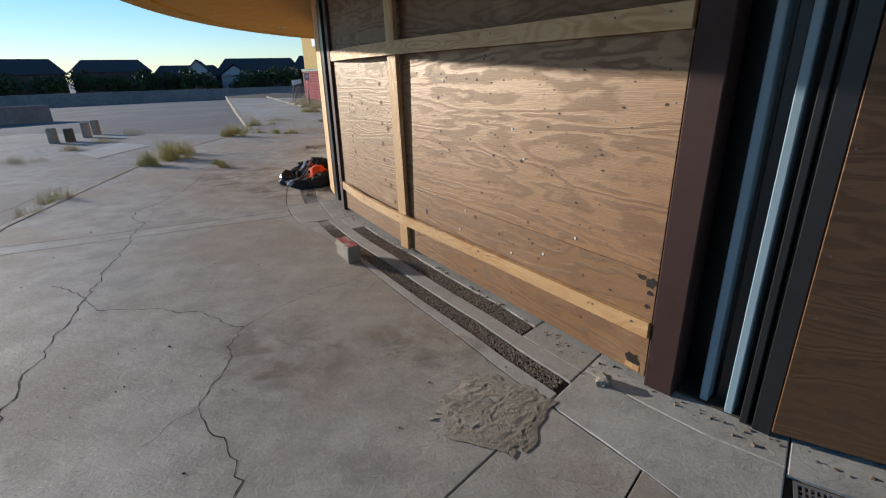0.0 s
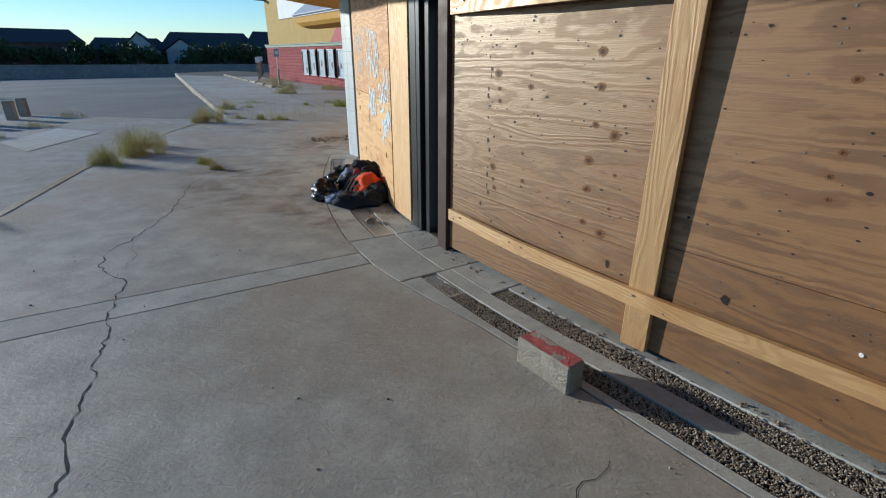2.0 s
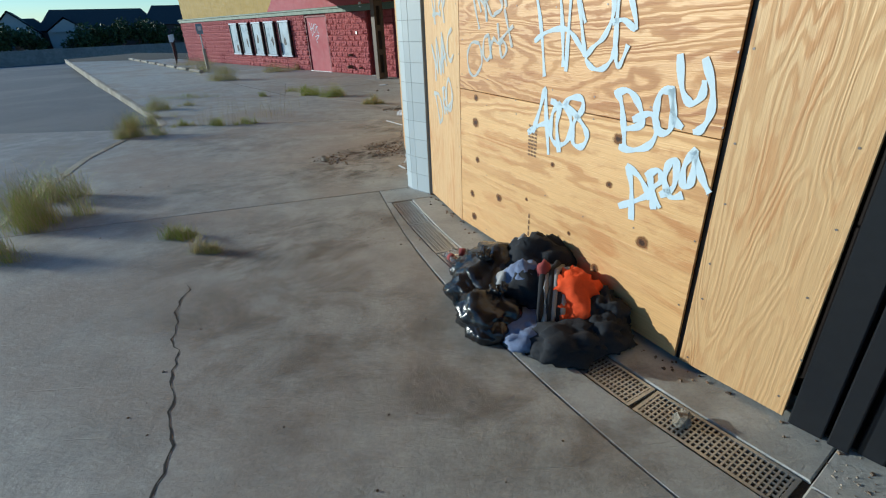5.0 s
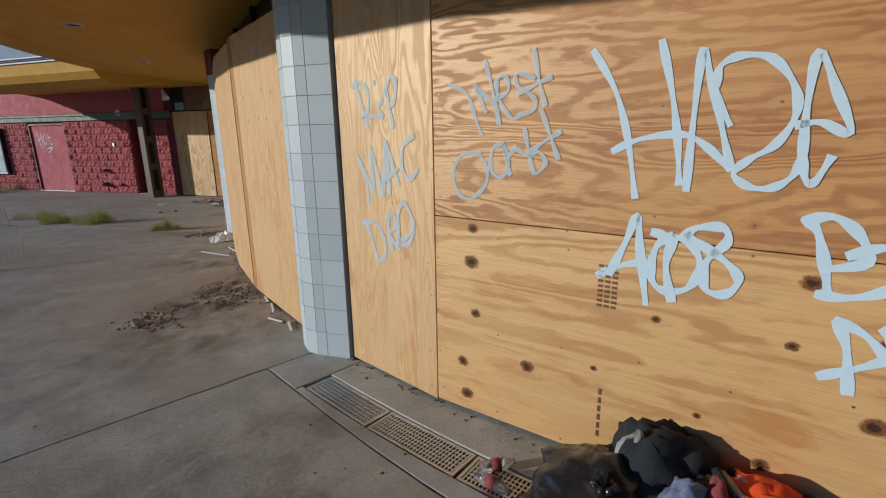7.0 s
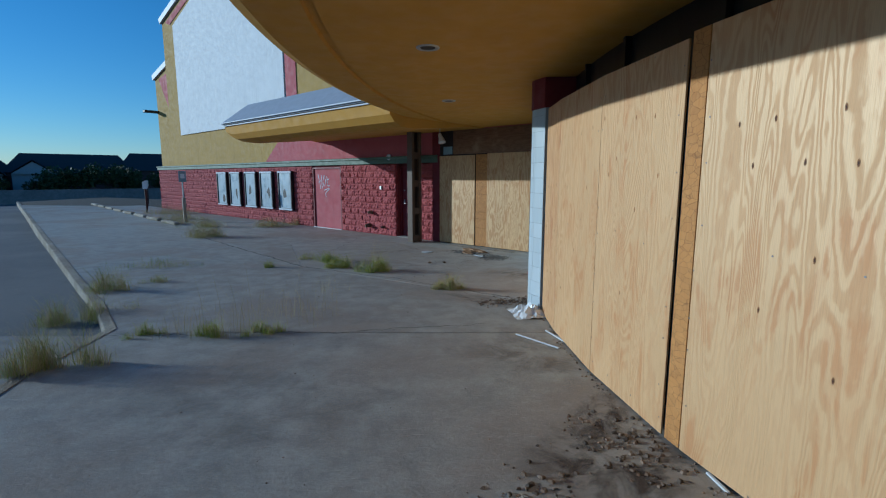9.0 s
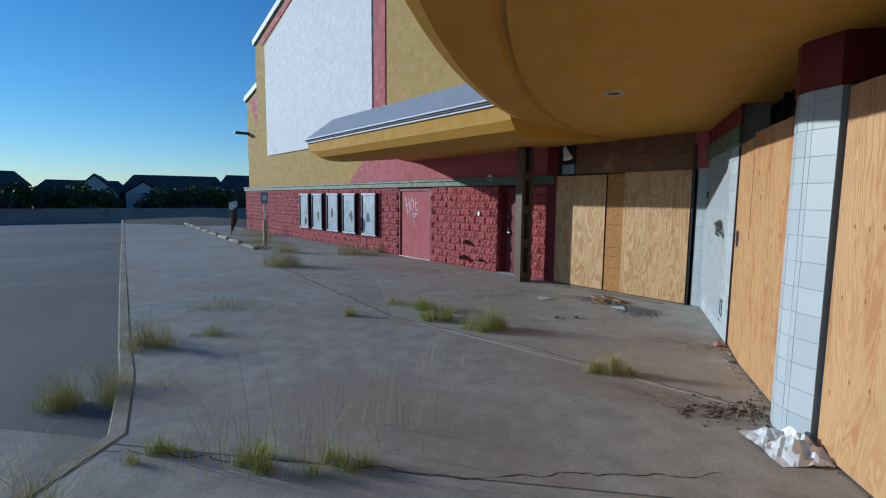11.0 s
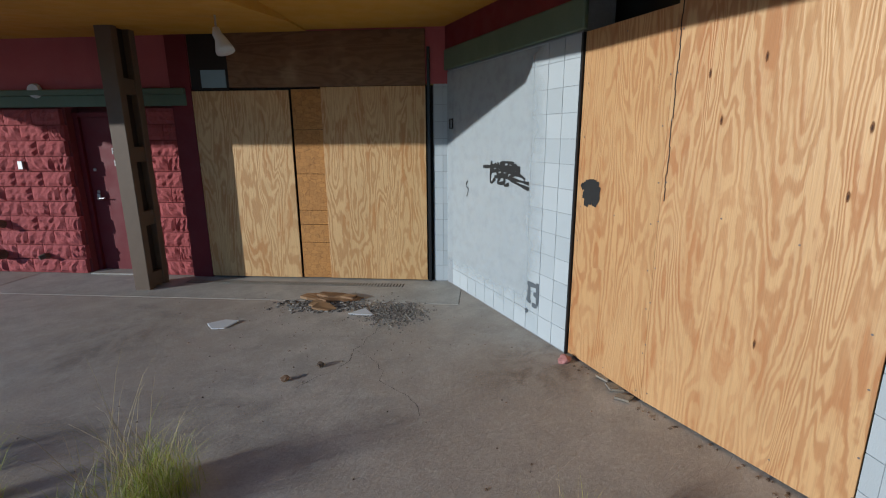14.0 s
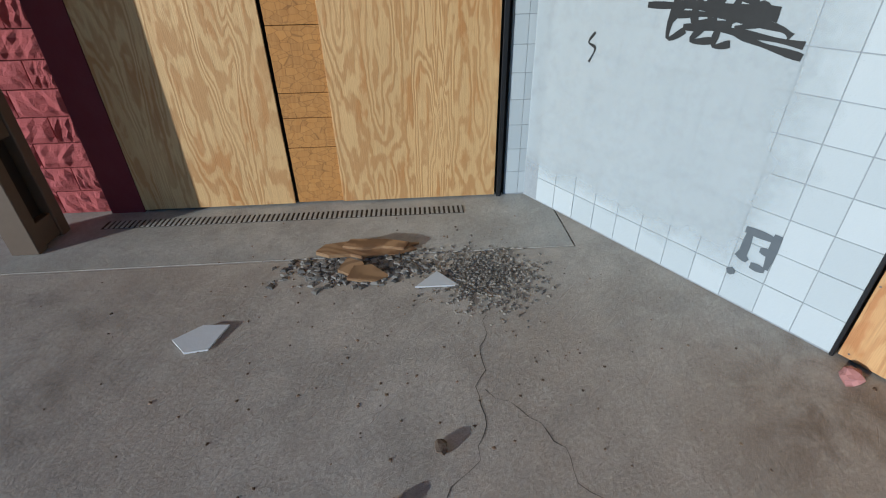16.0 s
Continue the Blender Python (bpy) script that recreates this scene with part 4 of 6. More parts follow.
mixer, clear = k.t.nodes.new("ShaderNodeMixShader"), k.t.nodes.new("ShaderNodeBsdfTransparent")
k.put(mixer.inputs[0], f)
k.put(mixer.inputs[1], clear.outputs[0])
k.put(mixer.inputs[2], k.b.outputs[0])
k.put(k.t.nodes["Material Output"].inputs["Surface"], mixer.outputs[0])
part("overpaint", bm, over, end, "matt white overpaint hiding the joints", m=END)
# narrow tiled return at the corner
back = part("return_core", (lambda b: (box(b, -0.30, -0.03, -0.2, 0.0, 0, SOFFIT), b)[1])(bmesh.new()), GROUT, end, m=WALL)
lay_tiles(end, WALL @ Matrix.Translation((-0.27, 0, 0)), [0.12, 0.11], 0.01, 2.62, 0.203, rng=rng)
bm = bmesh.new()
box(bm, -0.05, END_L, 0, 0.05, 2.63, 2.86, 0.01)
part("band", bm, GREEN, end, "dark green band", m=END)
bm = bmesh.new()
box(bm, -0.08, END_L, 0, 0.03, 2.86, SOFFIT)
part("frieze", bm, MAROON, end, "maroon frieze", m=END)
bm = bmesh.new()
strokes(bm, "0,.72 .3,.75 .6,.70 .85,.66; .2,.95 .18,.05 .3,.25; .18,.4 .3,.9 .36,.4; .36,.9 .34,.45 .5,.5; .42,.92 .55,1 .72,.95; .5,.9 .45,.5 .6,.45; .6,.9 .58,.5 .75,.9 .8,.6 .62,.4; .2,.55 .45,.62 .85,.5 .95,.35; .3,.32 .5,.35 .75,.3 1.03,.22; .42,.35 .36,.05 .5,.1; .52,.3 .52,0 .62,.08; .65,.3 .8,.15 1.04,0; .22,.8 .5,.82 .85,.8", 1.47, 1.38, -0.82, 0.23, 0.036, 0.009)
ribbon(bm, [(1.84, 1.36), (1.88, 1.30), (1.82, 1.27), (1.86, 1.18)], 0.018, 0.009)
part("black_scrawl", bm, SPRAY_BLACK, end, "black sprayed scrawl, unreadable", m=END)
bm = bmesh.new()
for k, pts in enumerate((((0.56, 0.32), (0.56, 0.50)), ((0.57, 0.485), (0.41, 0.485)), ((0.425, 0.50), (0.425, 0.30)), ((0.575, 0.325), (0.525, 0.305)), ((0.485, 0.29), (0.425, 0.29)), ((0.44, 0.40), (0.485, 0.40)), ((0.59, 0.205), (0.575, 0.185)))):
    ribbon(bm, list(pts), 0.045, 0.009 + 0.0004 * k)
part("grey_mark", bm, plain("grey_spray_paint", (0.10, 0.12, 0.14), 0.6), end, "dark square sprayed mark", m=END)


# knots, checks and chips that show on the sheets
def blotch(name, inner, outer, edge=0.75):
    k = Mat(name, 0.6, 0, 0.3)
    v = k.place((1, 1, 1), 3)
    n = k.t.nodes.new("ShaderNodeVectorMath")
    n.operation = "LENGTH"
    k.put(n.inputs[0], k.place((1, 0.001, 1)))
    d = k.math("ADD", n.outputs["Value"], k.math("MULTIPLY", k.math("SUBTRACT", k.noise(v, 2.5, 3), 0.5), 0.5))
    ring = k.math("MULTIPLY_ADD", k.math("SINE", k.math("MULTIPLY", d, 30.0)), 0.5, 0.5)
    m = k.done(k.mix(k.step(d, 0.15, 0.5), k.mix(ring, inner, tuple(x * 1.6 for x in inner)), k.mix(ring, outer, tuple(x * 0.72 for x in outer))))
    mx, tr = k.t.nodes.new("ShaderNodeMixShader"), k.t.nodes.new("ShaderNodeBsdfTransparent")
    k.put(mx.inputs[0], k.step(d, edge - 0.4, edge, 1.0, 0.0))
    k.put(mx.inputs[1], tr.outputs[0])
    k.put(mx.inputs[2], k.b.outputs[0])
    k.put(k.t.nodes["Material Output"].inputs["Surface"], mx.outputs[0])
    return m


KNOT = blotch("knot_wood", (0.035, 0.014, 0.007), (0.24, 0.10, 0.033))
PALE_KNOT = blotch("pale_knot_wood", (0.17, 0.065, 0.02), (0.42, 0.20, 0.065))
disc = bmesh.new()
disc.faces.new([disc.verts.new((math.cos(t), 0, math.sin(t))) for t in (k * math.pi / 9 for k in range(18))])
KNOT_MESH = mesh_of("knot", disc, KNOT)
disc = bmesh.new()
disc.faces.new([disc.verts.new((math.cos(t), 0, math.sin(t))) for t in (k * math.pi / 9 for k in range(18))])
PALE_MESH = mesh_of("knot", disc, PALE_KNOT)


def knots(a0, a1, spots, mesh=None):
    """Knots at (along, height, width, height) on the chord between two angles."""
    m, _ = chord(a0, a1)
    host = [o for o in scene.objects if o.name.startswith("plywood_board") and (o.matrix_basis.translation - m.translation).length < 0.35]
    for i, (x, z, w, h) in enumerate(spots):
        ob = new("knot", mesh or KNOT_MESH)
        spot = m @ Matrix.Translation((x, 0.0015, z)) @ Matrix.Diagonal((w, 1, h, 1))
        if host:
            ob.parent = host[0]
            spot = host[0].matrix_basis.inverted() @ spot
        ob.matrix_basis = spot


rng = random.Random(31)
knots(MID, -35.9, [(x, z, 1.5 * d, 1.15 * d) for x, z, d in ((1.53, 1.66, 0.044), (1.51, 1.55, 0.024), (1.50, 1.46, 0.027), (1.18, 1.58, 0.030), (0.60, 1.81, 0.041), (0.58, 1.61, 0.037), (1.19, 1.80, 0.016), (0.40, 1.51, 0.015), (0.59, 1.38, 0.030), (0.44, 1.33, 0.043), (0.61, 1.15, 0.044), (0.60, 0.96, 0.037), (1.20, 0.89, 0.026), (1.22, 1.10, 0.019), (0.60, 0.73, 0.031), (0.45, 0.69, 0.042), (0.41, 0.87, 0.016), (0.40, 1.09, 0.017), (1.55, 0.94, 0.040), (1.54, 0.84, 0.024), (1.52, 0.77, 0.027))])
knots(NEAR, MID, [(x, z, 1.3 * d, d) for x, z, d in ((2.34, 1.40, 0.024), (2.36, 1.29, 0.022), (2.34, 1.19, 0.020), (1.81, 0.69, 0.029), (1.47, 0.62, 0.025), (2.37, 1.70, 0.027), (1.61, 1.75, 0.015), (1.14, 1.49, 0.017), (1.62, 1.04, 0.017), (1.13, 0.81, 0.020))])
knots(NEAR, MID, [(x, z, 1.2 * d, d) for x, z, d in ((1.29, 0.58, 0.016), (1.00, 0.55, 0.019), (0.62, 0.37, 0.017), (0.55, 0.24, 0.021), (0.56, 0.56, 0.019), (1.81, 0.17, 0.026), (1.30, 0.14, 0.021))])
knots(-29.33, -18.1, [(x, z, 0.062 * k, 0.050 * k) for x, z, k in ((2.20, 1.225, 0.9), (2.21, 1.02, 1.3), (2.18, 0.70, 0.9), (2.27, 0.36, 1.0), (2.24, 0.14, 1.2), (1.83, 0.45, 1.1), (0.61, 1.17, 1.1), (1.17, 0.89, 0.6), (0.64, 0.89, 0.7), (0.35, 0.97, 0.8), (0.34, 0.62, 1.2), (0.68, 0.30, 1.0), (1.45, 0.55, 0.5), (0.95, 0.45, 0.5))])
knots(-10.0, -3.75, [(x, z, 0.011, 0.030) for x, z in ((0.90, 2.15), (0.56, 2.16), (1.01, 1.91), (0.48, 1.91), (0.89, 1.13), (0.47, 0.90), (0.72, 1.92), (0.30, 2.13), (0.62, 1.45), (1.12, 2.14), (0.25, 0.4))])
knots(-2.91, 2.3, [(x + 0.126, z, 0.011, 0.030) for x, z in ((0.20, 2.28), (0.45, 2.30), (0.96, 2.35), (0.84, 1.87), (0.12, 1.86), (0.40, 1.60), (0.72, 2.0), (0.55, 0.9))], PALE_MESH)
knots(7.8, 11.4, [(x, z, 0.012, 0.032) for x, z in ((0.45, 1.72), (0.32, 1.74), (0.60, 1.73), (0.42, 1.24), (0.16, 1.21), (0.50, 0.65), (0.30, 0.67), (0.66, 1.22), (0.70, 0.5), (0.12, 1.76))], PALE_MESH)
knots(2.3, 7.8, [(x, z, 0.011, 0.030) for x, z in ((0.2, 2.3), (0.5, 2.28), (0.8, 2.31), (1.05, 2.29), (0.3, 1.75), (0.9, 1.74), (0.6, 1.1), (1.0, 0.6))], PALE_MESH)
knots(14.75, 20.4, [(x, z, 0.013, 0.045) for x, z in ((0.90, 1.94), (0.21, 1.89), (0.55, 0.73), (0.25, 1.58), (1.0, 2.2), (0.7, 2.25))])
# dark chips and splits
def torn(a0, a1, x, z, w, h, material=None):
    """A ragged dark hole where the veneer is gone."""
    m, _ = chord(a0, a1)
    bm = bmesh.new()
    bm.faces.new([bm.verts.new((x + w * math.cos(t) * rng.uniform(0.45, 1.0), 0.0022, z + h * math.sin(t) * rng.uniform(0.45, 1.0))) for t in (q * math.pi / 6 for q in range(12))])
    return solid("torn_hole", bm, material or RECESS_SHADE, "dark torn hole in the weathered plywood", "hole", "structure", m=m)


for x, z, d in ((1.79, 1.85, 0.029), (1.60, 1.83, 0.023), (1.45, 1.85, 0.017), (1.37, 1.85, 0.010), (1.23, 1.86, 0.010), (1.56, 1.27, 0.032), (1.43, 1.36, 0.019), (1.23, 1.27, 0.036), (2.31, 1.90, 0.022), (0.98, 1.26, 0.015), (0.91, 1.21, 0.017), (0.90, 1.25, 0.016), (1.07, 1.82, 0.012), (1.90, 1.27, 0.013)):
    torn(NEAR, MID, x, z, d * 0.75, d * 0.5)
for x, z, w, h in ((0.10, 0.11, 0.075, 0.075), (0.05, 0.69, 0.05, 0.045), (0.11, 0.71, 0.05, 0.02), (0.05, 0.53, 0.022, 0.020), (0.04, 0.62, 0.03, 0.02), (2.64, 0.55, 0.03, 0.05)):
    torn(NEAR, MID, x, z, w, h)
for x, z, w, h in ((1.02, 1.52, 0.026, 0.012), (1.69, 0.59, 0.018, 0.026), (1.54, 0.47, 0.012, 0.02), (0.36, 0.50, 0.022, 0.035)):
    torn(MID, -35.9, x, z, w, h)
# ragged splits down the far sheet, and a long sliver on the near one
for k in range(17):
    torn(MID, -35.9, 1.62 + rng.uniform(-0.025, 0.02), 0.70 + 0.077 * k + rng.uniform(-0.02, 0.02), rng.uniform(0.004, 0.022), rng.uniform(0.006, 0.035))
for k in range(5):
    torn(NEAR, MID, 1.42 - 0.035 * k, 1.265 - 0.012 * k, 0.022, 0.004)
bm = bmesh.new()
box(bm, 0.045, 0.15, 0.0025, 0.004, 0.055, 0.095)
solid("splinter", bm, TIMBER, "pale splinter of board in a torn hole", "splinter", m=chord(NEAR, MID)[0])
for x, z in ((1.34, 1.50), (1.95, 0.72), (2.04, 0.52), (1.20, 1.29), (2.28, 1.84), (1.31, 0.50), (0.65, 0.81), (0.95, 0.60)):
    bm = bmesh.new()
    bmesh.ops.create_cone(bm, cap_ends=True, segments=12, radius1=0.011, radius2=0.009, depth=0.006, matrix=Matrix.Translation((x, 0.003, z)) @ Matrix.Rotation(radians(-90), 4, "X"))
    solid("washer", bm, WHITE, "pale round washer nailed to the plywood", "washer", "", "washers", chord(NEAR, MID)[0])
m, _ = chord(14.75, 20.4)
bm = bmesh.new()
for i in range(14):
    z = 1.45 + 0.085 * i
    box(bm, 1.213 + 0.004 * math.sin(i * 1.7), 1.217 + 0.004 * math.sin(i * 1.7) + 0.003, 0.0005, 0.002, z, z + 0.086)
solid("split", bm, RECESS_SHADE, "dark split along the grain of the sheet", "crack", "structure", m=m)


# ---- long wall ----
GABLE = [(-6, 9.0), (3, 11.2), (14, 11.4), (23.1, 10.0)]
long_wall = thing("wall_long", WALL, "long cinema side wall: red split blocks below, ochre render above", "wall", kind="structure")
bm = bmesh.new()
vs = [(-0.4, 2.47), (23.1, 2.47), (23.1, 9.95), (14, 12.3), (-0.4, 9.0)]
f = [bm.verts.new((s, 0.0, z)) for s, z in vs]
g = [bm.verts.new((s, -0.4, z)) for s, z in vs]
bm.faces.new(f)
bm.faces.new(g[::-1])
for i in range(5):
    bm.faces.new((f[i], f[(i + 1) % 5], g[(i + 1) % 5], g[i]))
part("render", bm, OCHRE, long_wall, "ochre rendered upper wall")
bm = bmesh.new()
vs = [(23.1, 2.3), (25.6, 2.3), (25.6, 7.45), (23.1, 8.0)]
f = [bm.verts.new((s, -0.25, z)) for s, z in vs]
g = [bm.verts.new((s, -9, z)) for s, z in vs]
bm.faces.new(f)
bm.faces.new(g[::-1])
for i in range(4):
    bm.faces.new((f[i], f[(i + 1) % 4], g[(i + 1) % 4], g[i]))
part("lower_wing", bm, OCHRE, long_wall, "lower ochre wing at the end of the wall")
bm = bmesh.new()
for s0, s1, y1 in ((-0.4, 3.95, -0.06), (3.95, 4.86, -0.27), (4.86, 25.6, -0.06)):
    box(bm, s0, s1, -0.4, y1, 0, 2.3)
part("block_backing", bm, BLOCK_DARK, long_wall)
bm = bmesh.new()
bm.faces.new([bm.verts.new((s, 0.012, z)) for s, z in ((-0.4, 2.48), (12.8, 2.48), (10.4, 4.2), (10.4, 3.9), (-0.4, 3.9))])
part("maroon_field", bm, PINK, long_wall, "faded maroon painted field")
bm = bmesh.new()
vs = [(11.0, 4.05), (21.5, 4.05), (21.5, 9.55), (14.0, 11.75), (11.0, 11.3)]
f = [bm.verts.new((s, 0.07, z)) for s, z in vs]
g = [bm.verts.new((s, 0.0, z)) for s, z in vs]
bm.faces.new(f)
for i in range(5):
    bm.faces.new((f[i], f[(i + 1) % 5], g[(i + 1) % 5], g[i]))
part("blank_billboard", bm, WHITE, long_wall, "blank whitewashed billboard panel, stained")
for pts, off in ((((22.6, 9.9), (14.0, 12.1), (10.2, 11.6), (10.2, 4.2), (10.95, 4.2), (10.95, 11.35), (14.0, 11.8), (22.0, 9.7)), 0.03),):
    bm = bmesh.new()
    f = [bm.verts.new((s, off, z)) for s, z in pts]
    for i in range(len(pts) // 2 - 1):
        j = len(pts) - 1 - i
        bm.faces.new((f[i], f[i + 1], f[j - 1], f[j]))
    part("maroon_border", bm, PINK, long_wall, "faded maroon painted border")
bm = bmesh.new()
bm.faces.new([bm.verts.new((s, -0.236, z)) for s, z in ((23.3, 7.6), (25.0, 7.4), (23.3, 5.0))])
part("maroon_wedge", bm, PINK, long_wall, "faded maroon painted wedge")
for p, q, off in (((23.15, 9.95), (14, 12.3), 0.0), ((14, 12.3), (-0.4, 9.0), 0.0), ((25.7, 7.42), (23.1, 7.98), -0.25)):
    bm = bmesh.new()
    a, b = Vector((p[0], 0, p[1])), Vector((q[0], 0, q[1]))
    d = (b - a).normalized()
    up = Vector((-d.z, 0, d.x))
    up = up if up.z > 0 else -up
    vs = [bm.verts.new(e + up * h + Vector((0, off + y, 0))) for e in (a, b) for h in (0.0, 0.28) for y in (0.12, -0.35)]
    for fc in ((0, 1, 3, 2), (4, 6, 7, 5), (0, 4, 5, 1), (2, 3, 7, 6), (0, 2, 6, 4), (1, 5, 7, 3)):
        bm.faces.new([vs[i] for i in fc])
    part("coping", bm, GREYMETAL, long_wall, "pale metal coping on the roof edge")
for z0, z1, off in ((2.26, 2.40, 0.05), (2.40, 2.47, 0.09)):
    bm = bmesh.new()
    box(bm, 3.1, 25.6, -0.05, off, z0, z1, 0.008)
    part("green_band", bm, GREEN, long_wall, "dark green painted band")
bm = bmesh.new()
box(bm, 25.4, 25.75, -0.30, 0.5, 5.55, 5.68, 0.01)
part("wall_light", bm, BLACK, long_wall, "dark floodlight bracket")

# split-face blocks: six rough shapes shared by all
BLOCKS = []
for i in range(6):
    rng = random.Random(100 + i)
    bm = bmesh.new()
    nx, nz = 8, 4
    grid = [[bm.verts.new((x / nx * 0.394 - 0.197, 0.008 if x in (0, nx) or z in (0, nz) else 0.016 + 0.034 * rng.random() ** 1.4, z / nz * 0.194)) for z in range(nz + 1)] for x in range(nx + 1)]
    for x in range(nx):
        for z in range(nz):
            bm.faces.new((grid[x][z], grid[x + 1][z], grid[x + 1][z + 1], grid[x][z + 1]))
    rim = [grid[x][0] for x in range(nx + 1)] + [grid[nx][z] for z in range(1, nz + 1)] + [grid[x][nz] for x in range(nx - 1, -1, -1)] + [grid[0][z] for z in range(nz - 1, 0, -1)]
    back = [bm.verts.new((v.co.x, -0.07, v.co.z)) for v in rim]
    for k in range(len(rim)):
        j = (k + 1) % len(rim)
        bm.faces.new((rim[k], rim[j], back[j], back[k]))
    BLOCKS.append(mesh_of("block", bm, BLOCK))

OPEN = [(3.95, 4.86), (7.66, 9.42)]


def block_rows(s_from, s_to):
    """Running-bond places of the blocks, cut short at openings."""
    for row in range(11):
        s = s_from - (0.2 if row % 2 else 0.0)
        z = 0.01 + row * 0.203
        while s < s_to:
            a, b = max(s, s_from), min(s + 0.403, s_to)
            for o0, o1 in OPEN:
                if a < o0 < b:
                    b = o0
                if a < o1 < b:
                    a = o1
            if b - a > 0.06 and not any(o0 - 0.01 <= a and b <= o1 + 0.01 for o0, o1 in OPEN):
                yield (a + b) / 2, z, (b - a - 0.009) / 0.394
            s += 0.403


rng = random.Random(4)
joined = bmesh.new()
count = 0
for s, z, k in block_rows(3.28, 25.5):
    me = BLOCKS[rng.randrange(6)]
    m = Matrix.Translation((s, 0, z)) @ Matrix.Diagonal((k * rng.choice((-1, 1)), 1, 1, 1))
    if s < 11.0 and count < 290:
        count += 1
        ob = new("block", me)
        ob.parent = long_wall
        ob.matrix_basis = m
    else:
        base = [joined.verts.new(m @ v.co) for v in me.vertices]
        for fc in me.polygons:
            joined.faces.new([base[v] for v in fc.vertices])
far_blocks = part("far_blocks", joined, BLOCK, long_wall)
tagged(far_blocks, kind="stuff")


def door(s0, s1, top, label, depth=0.06):
    t = thing("door_1" if s0 < 6 else "door_2", WALL @ Matrix.Translation((s0, 0, 0)), label, "door", kind="structure")
    w = s1 - s0
    bm = bmesh.new()
    box(bm, 0.07, w - 0.07, -depth - 0.05, -depth, 0.015, top - 0.06, 0.003)
    leaf = part("leaf", bm, PINK if s0 > 6 else MAROON, t)
    for x0, x1, z0, z1 in ((0, 0.07, 0, top), (w - 0.07, w, 0, top), (0.07, w - 0.07, top - 0.06, top)):
        bm = bmesh.new()
        box(bm, x0, x1, -depth - 0.05, -depth + 0.045, z0, z1, 0.004)
        part("door_frame", bm, MAROON, t)
    bm = bmesh.new()
    box(bm, 0.03, w - 0.03, -depth - 0.02, 0.03, -0.002, 0.02, 0.004)
    part("sill", bm, STEEL if s0 > 6 else CONC_EDGE, t, "worn sill")
    return t, leaf, w, depth


t, leaf, w, depth = door(3.95, 4.86, 2.2, "maroon steel service door with white lettering", 0.20)
for z, s in ((1.02, 0.05), (1.12, 0.035), (1.42, 0.04)):
    bm = bmesh.new()
    box(bm, 0.72, 0.72 + s, -depth, -depth + 0.02, z, z + 0.09 if z < 1.1 else z + 0.04, 0.006)
    part("escutcheon", bm, STEEL, leaf, "steel lock plate")
bm = bmesh.new()
tube(bm, [Vector((0.735, -depth + 0.02, 1.05)), Vector((0.735, -depth + 0.06, 1.05)), Vector((0.62, -depth + 0.065, 1.05))], 0.009, 8)
part("door_handle", bm, STEEL, leaf, "steel lever handle")


def lettering(text, size, place, material, parent, name="lettering"):
    cu = bpy.data.curves.new(name, "FONT")
    cu.body, cu.size, cu.extrude, cu.space_character = text, size, 0.001, 1.15
    tmp = bpy.data.objects.new(name, cu)
    me = bpy.data.meshes.new_from_object(tmp)
    bpy.data.objects.remove(tmp)
    me.materials.append(material)
    ob = new(name, me)
    ob.parent = parent
    ob.matrix_basis = place
    return ob


FACE = Matrix(((-1, 0, 0, 0), (0, 0, 1, 0), (0, 1, 0, 0), (0, 0, 0, 1)))
lettering("RISER", 0.115, Matrix.Translation((0.46, -depth + 0.004, 1.65)) @ FACE, WHITE, leaf)
lettering("ROOM", 0.115, Matrix.Translation((0.45, -depth + 0.004, 1.49)) @ FACE, WHITE, leaf)
t, leaf, w, depth = door(7.66, 9.42, 2.2, "wide faded red steel door with a white scrawl", 0.04)
bm = bmesh.new()
strokes(bm, "0,1 .1,.6 .2,.15; .05,.55 .3,.7; .28,.95 .35,.2; .55,.95 .4,.6 .5,.35 .65,.6 .55,.95; .75,.9 .8,.4 .95,.35; .75,.7 .95,.75; .5,.1 .95,.2 .6,-.1 .7,-.3", 1.45, 1.32, -0.72, 0.62, 0.026, -depth + 0.004)
part("spray_scrawl", bm, SPRAY, leaf, "white sprayed scrawl")

# poster cases: the reflection in their glass is painted on the backing
POSTER_REFLECTION = paint("backing_reflection", (0.34, 0.42, 0.48), 0.5, 20, 0.35, 0.0005, 0.7)
for i, s in enumerate((10.66, 12.13, 13.5, 14.95, 16.3)):
    t = thing("poster_case", WALL @ Matrix.Translation((s, 0.03, 0)), "empty dark poster case, the glass's pale blue reflection painted on its torn backing", "poster case", "poster cases")
    w, z0, z1 = 1.0, 0.55, 2.08
    bm = bmesh.new()
    box(bm, 0, w, 0, 0.10, z0, z1, 0.01)
    part("case_body", bm, BLACK, t)
    for x0, x1, a0, a1 in ((0, w, z1 - 0.07, z1), (0, w, z0, z0 + 0.07), (0, 0.07, z0 + 0.07, z1 - 0.07), (w - 0.07, w, z0 + 0.07, z1 - 0.07)):
        bm = bmesh.new()
        box(bm, x0, x1, 0.10, 0.14, a0, a1, 0.006)
        part("case_frame", bm, BLACK if a0 > 0.6 and x1 - x0 < 0.5 else GREYMETAL, t)
    bm = bmesh.new()
    box(bm, 0.08, w - 0.08, 0.10, 0.108, z0 + 0.08, z1 - 0.08)
    part("backing", bm, POSTER_REFLECTION, t, "torn backing sheet coloured pale blue-grey for the glass's reflection")
    bm = bmesh.new()
    rng = random.Random(i)
    x, z = rng.uniform(0.3, 0.6), rng.uniform(0.9, 1.3)
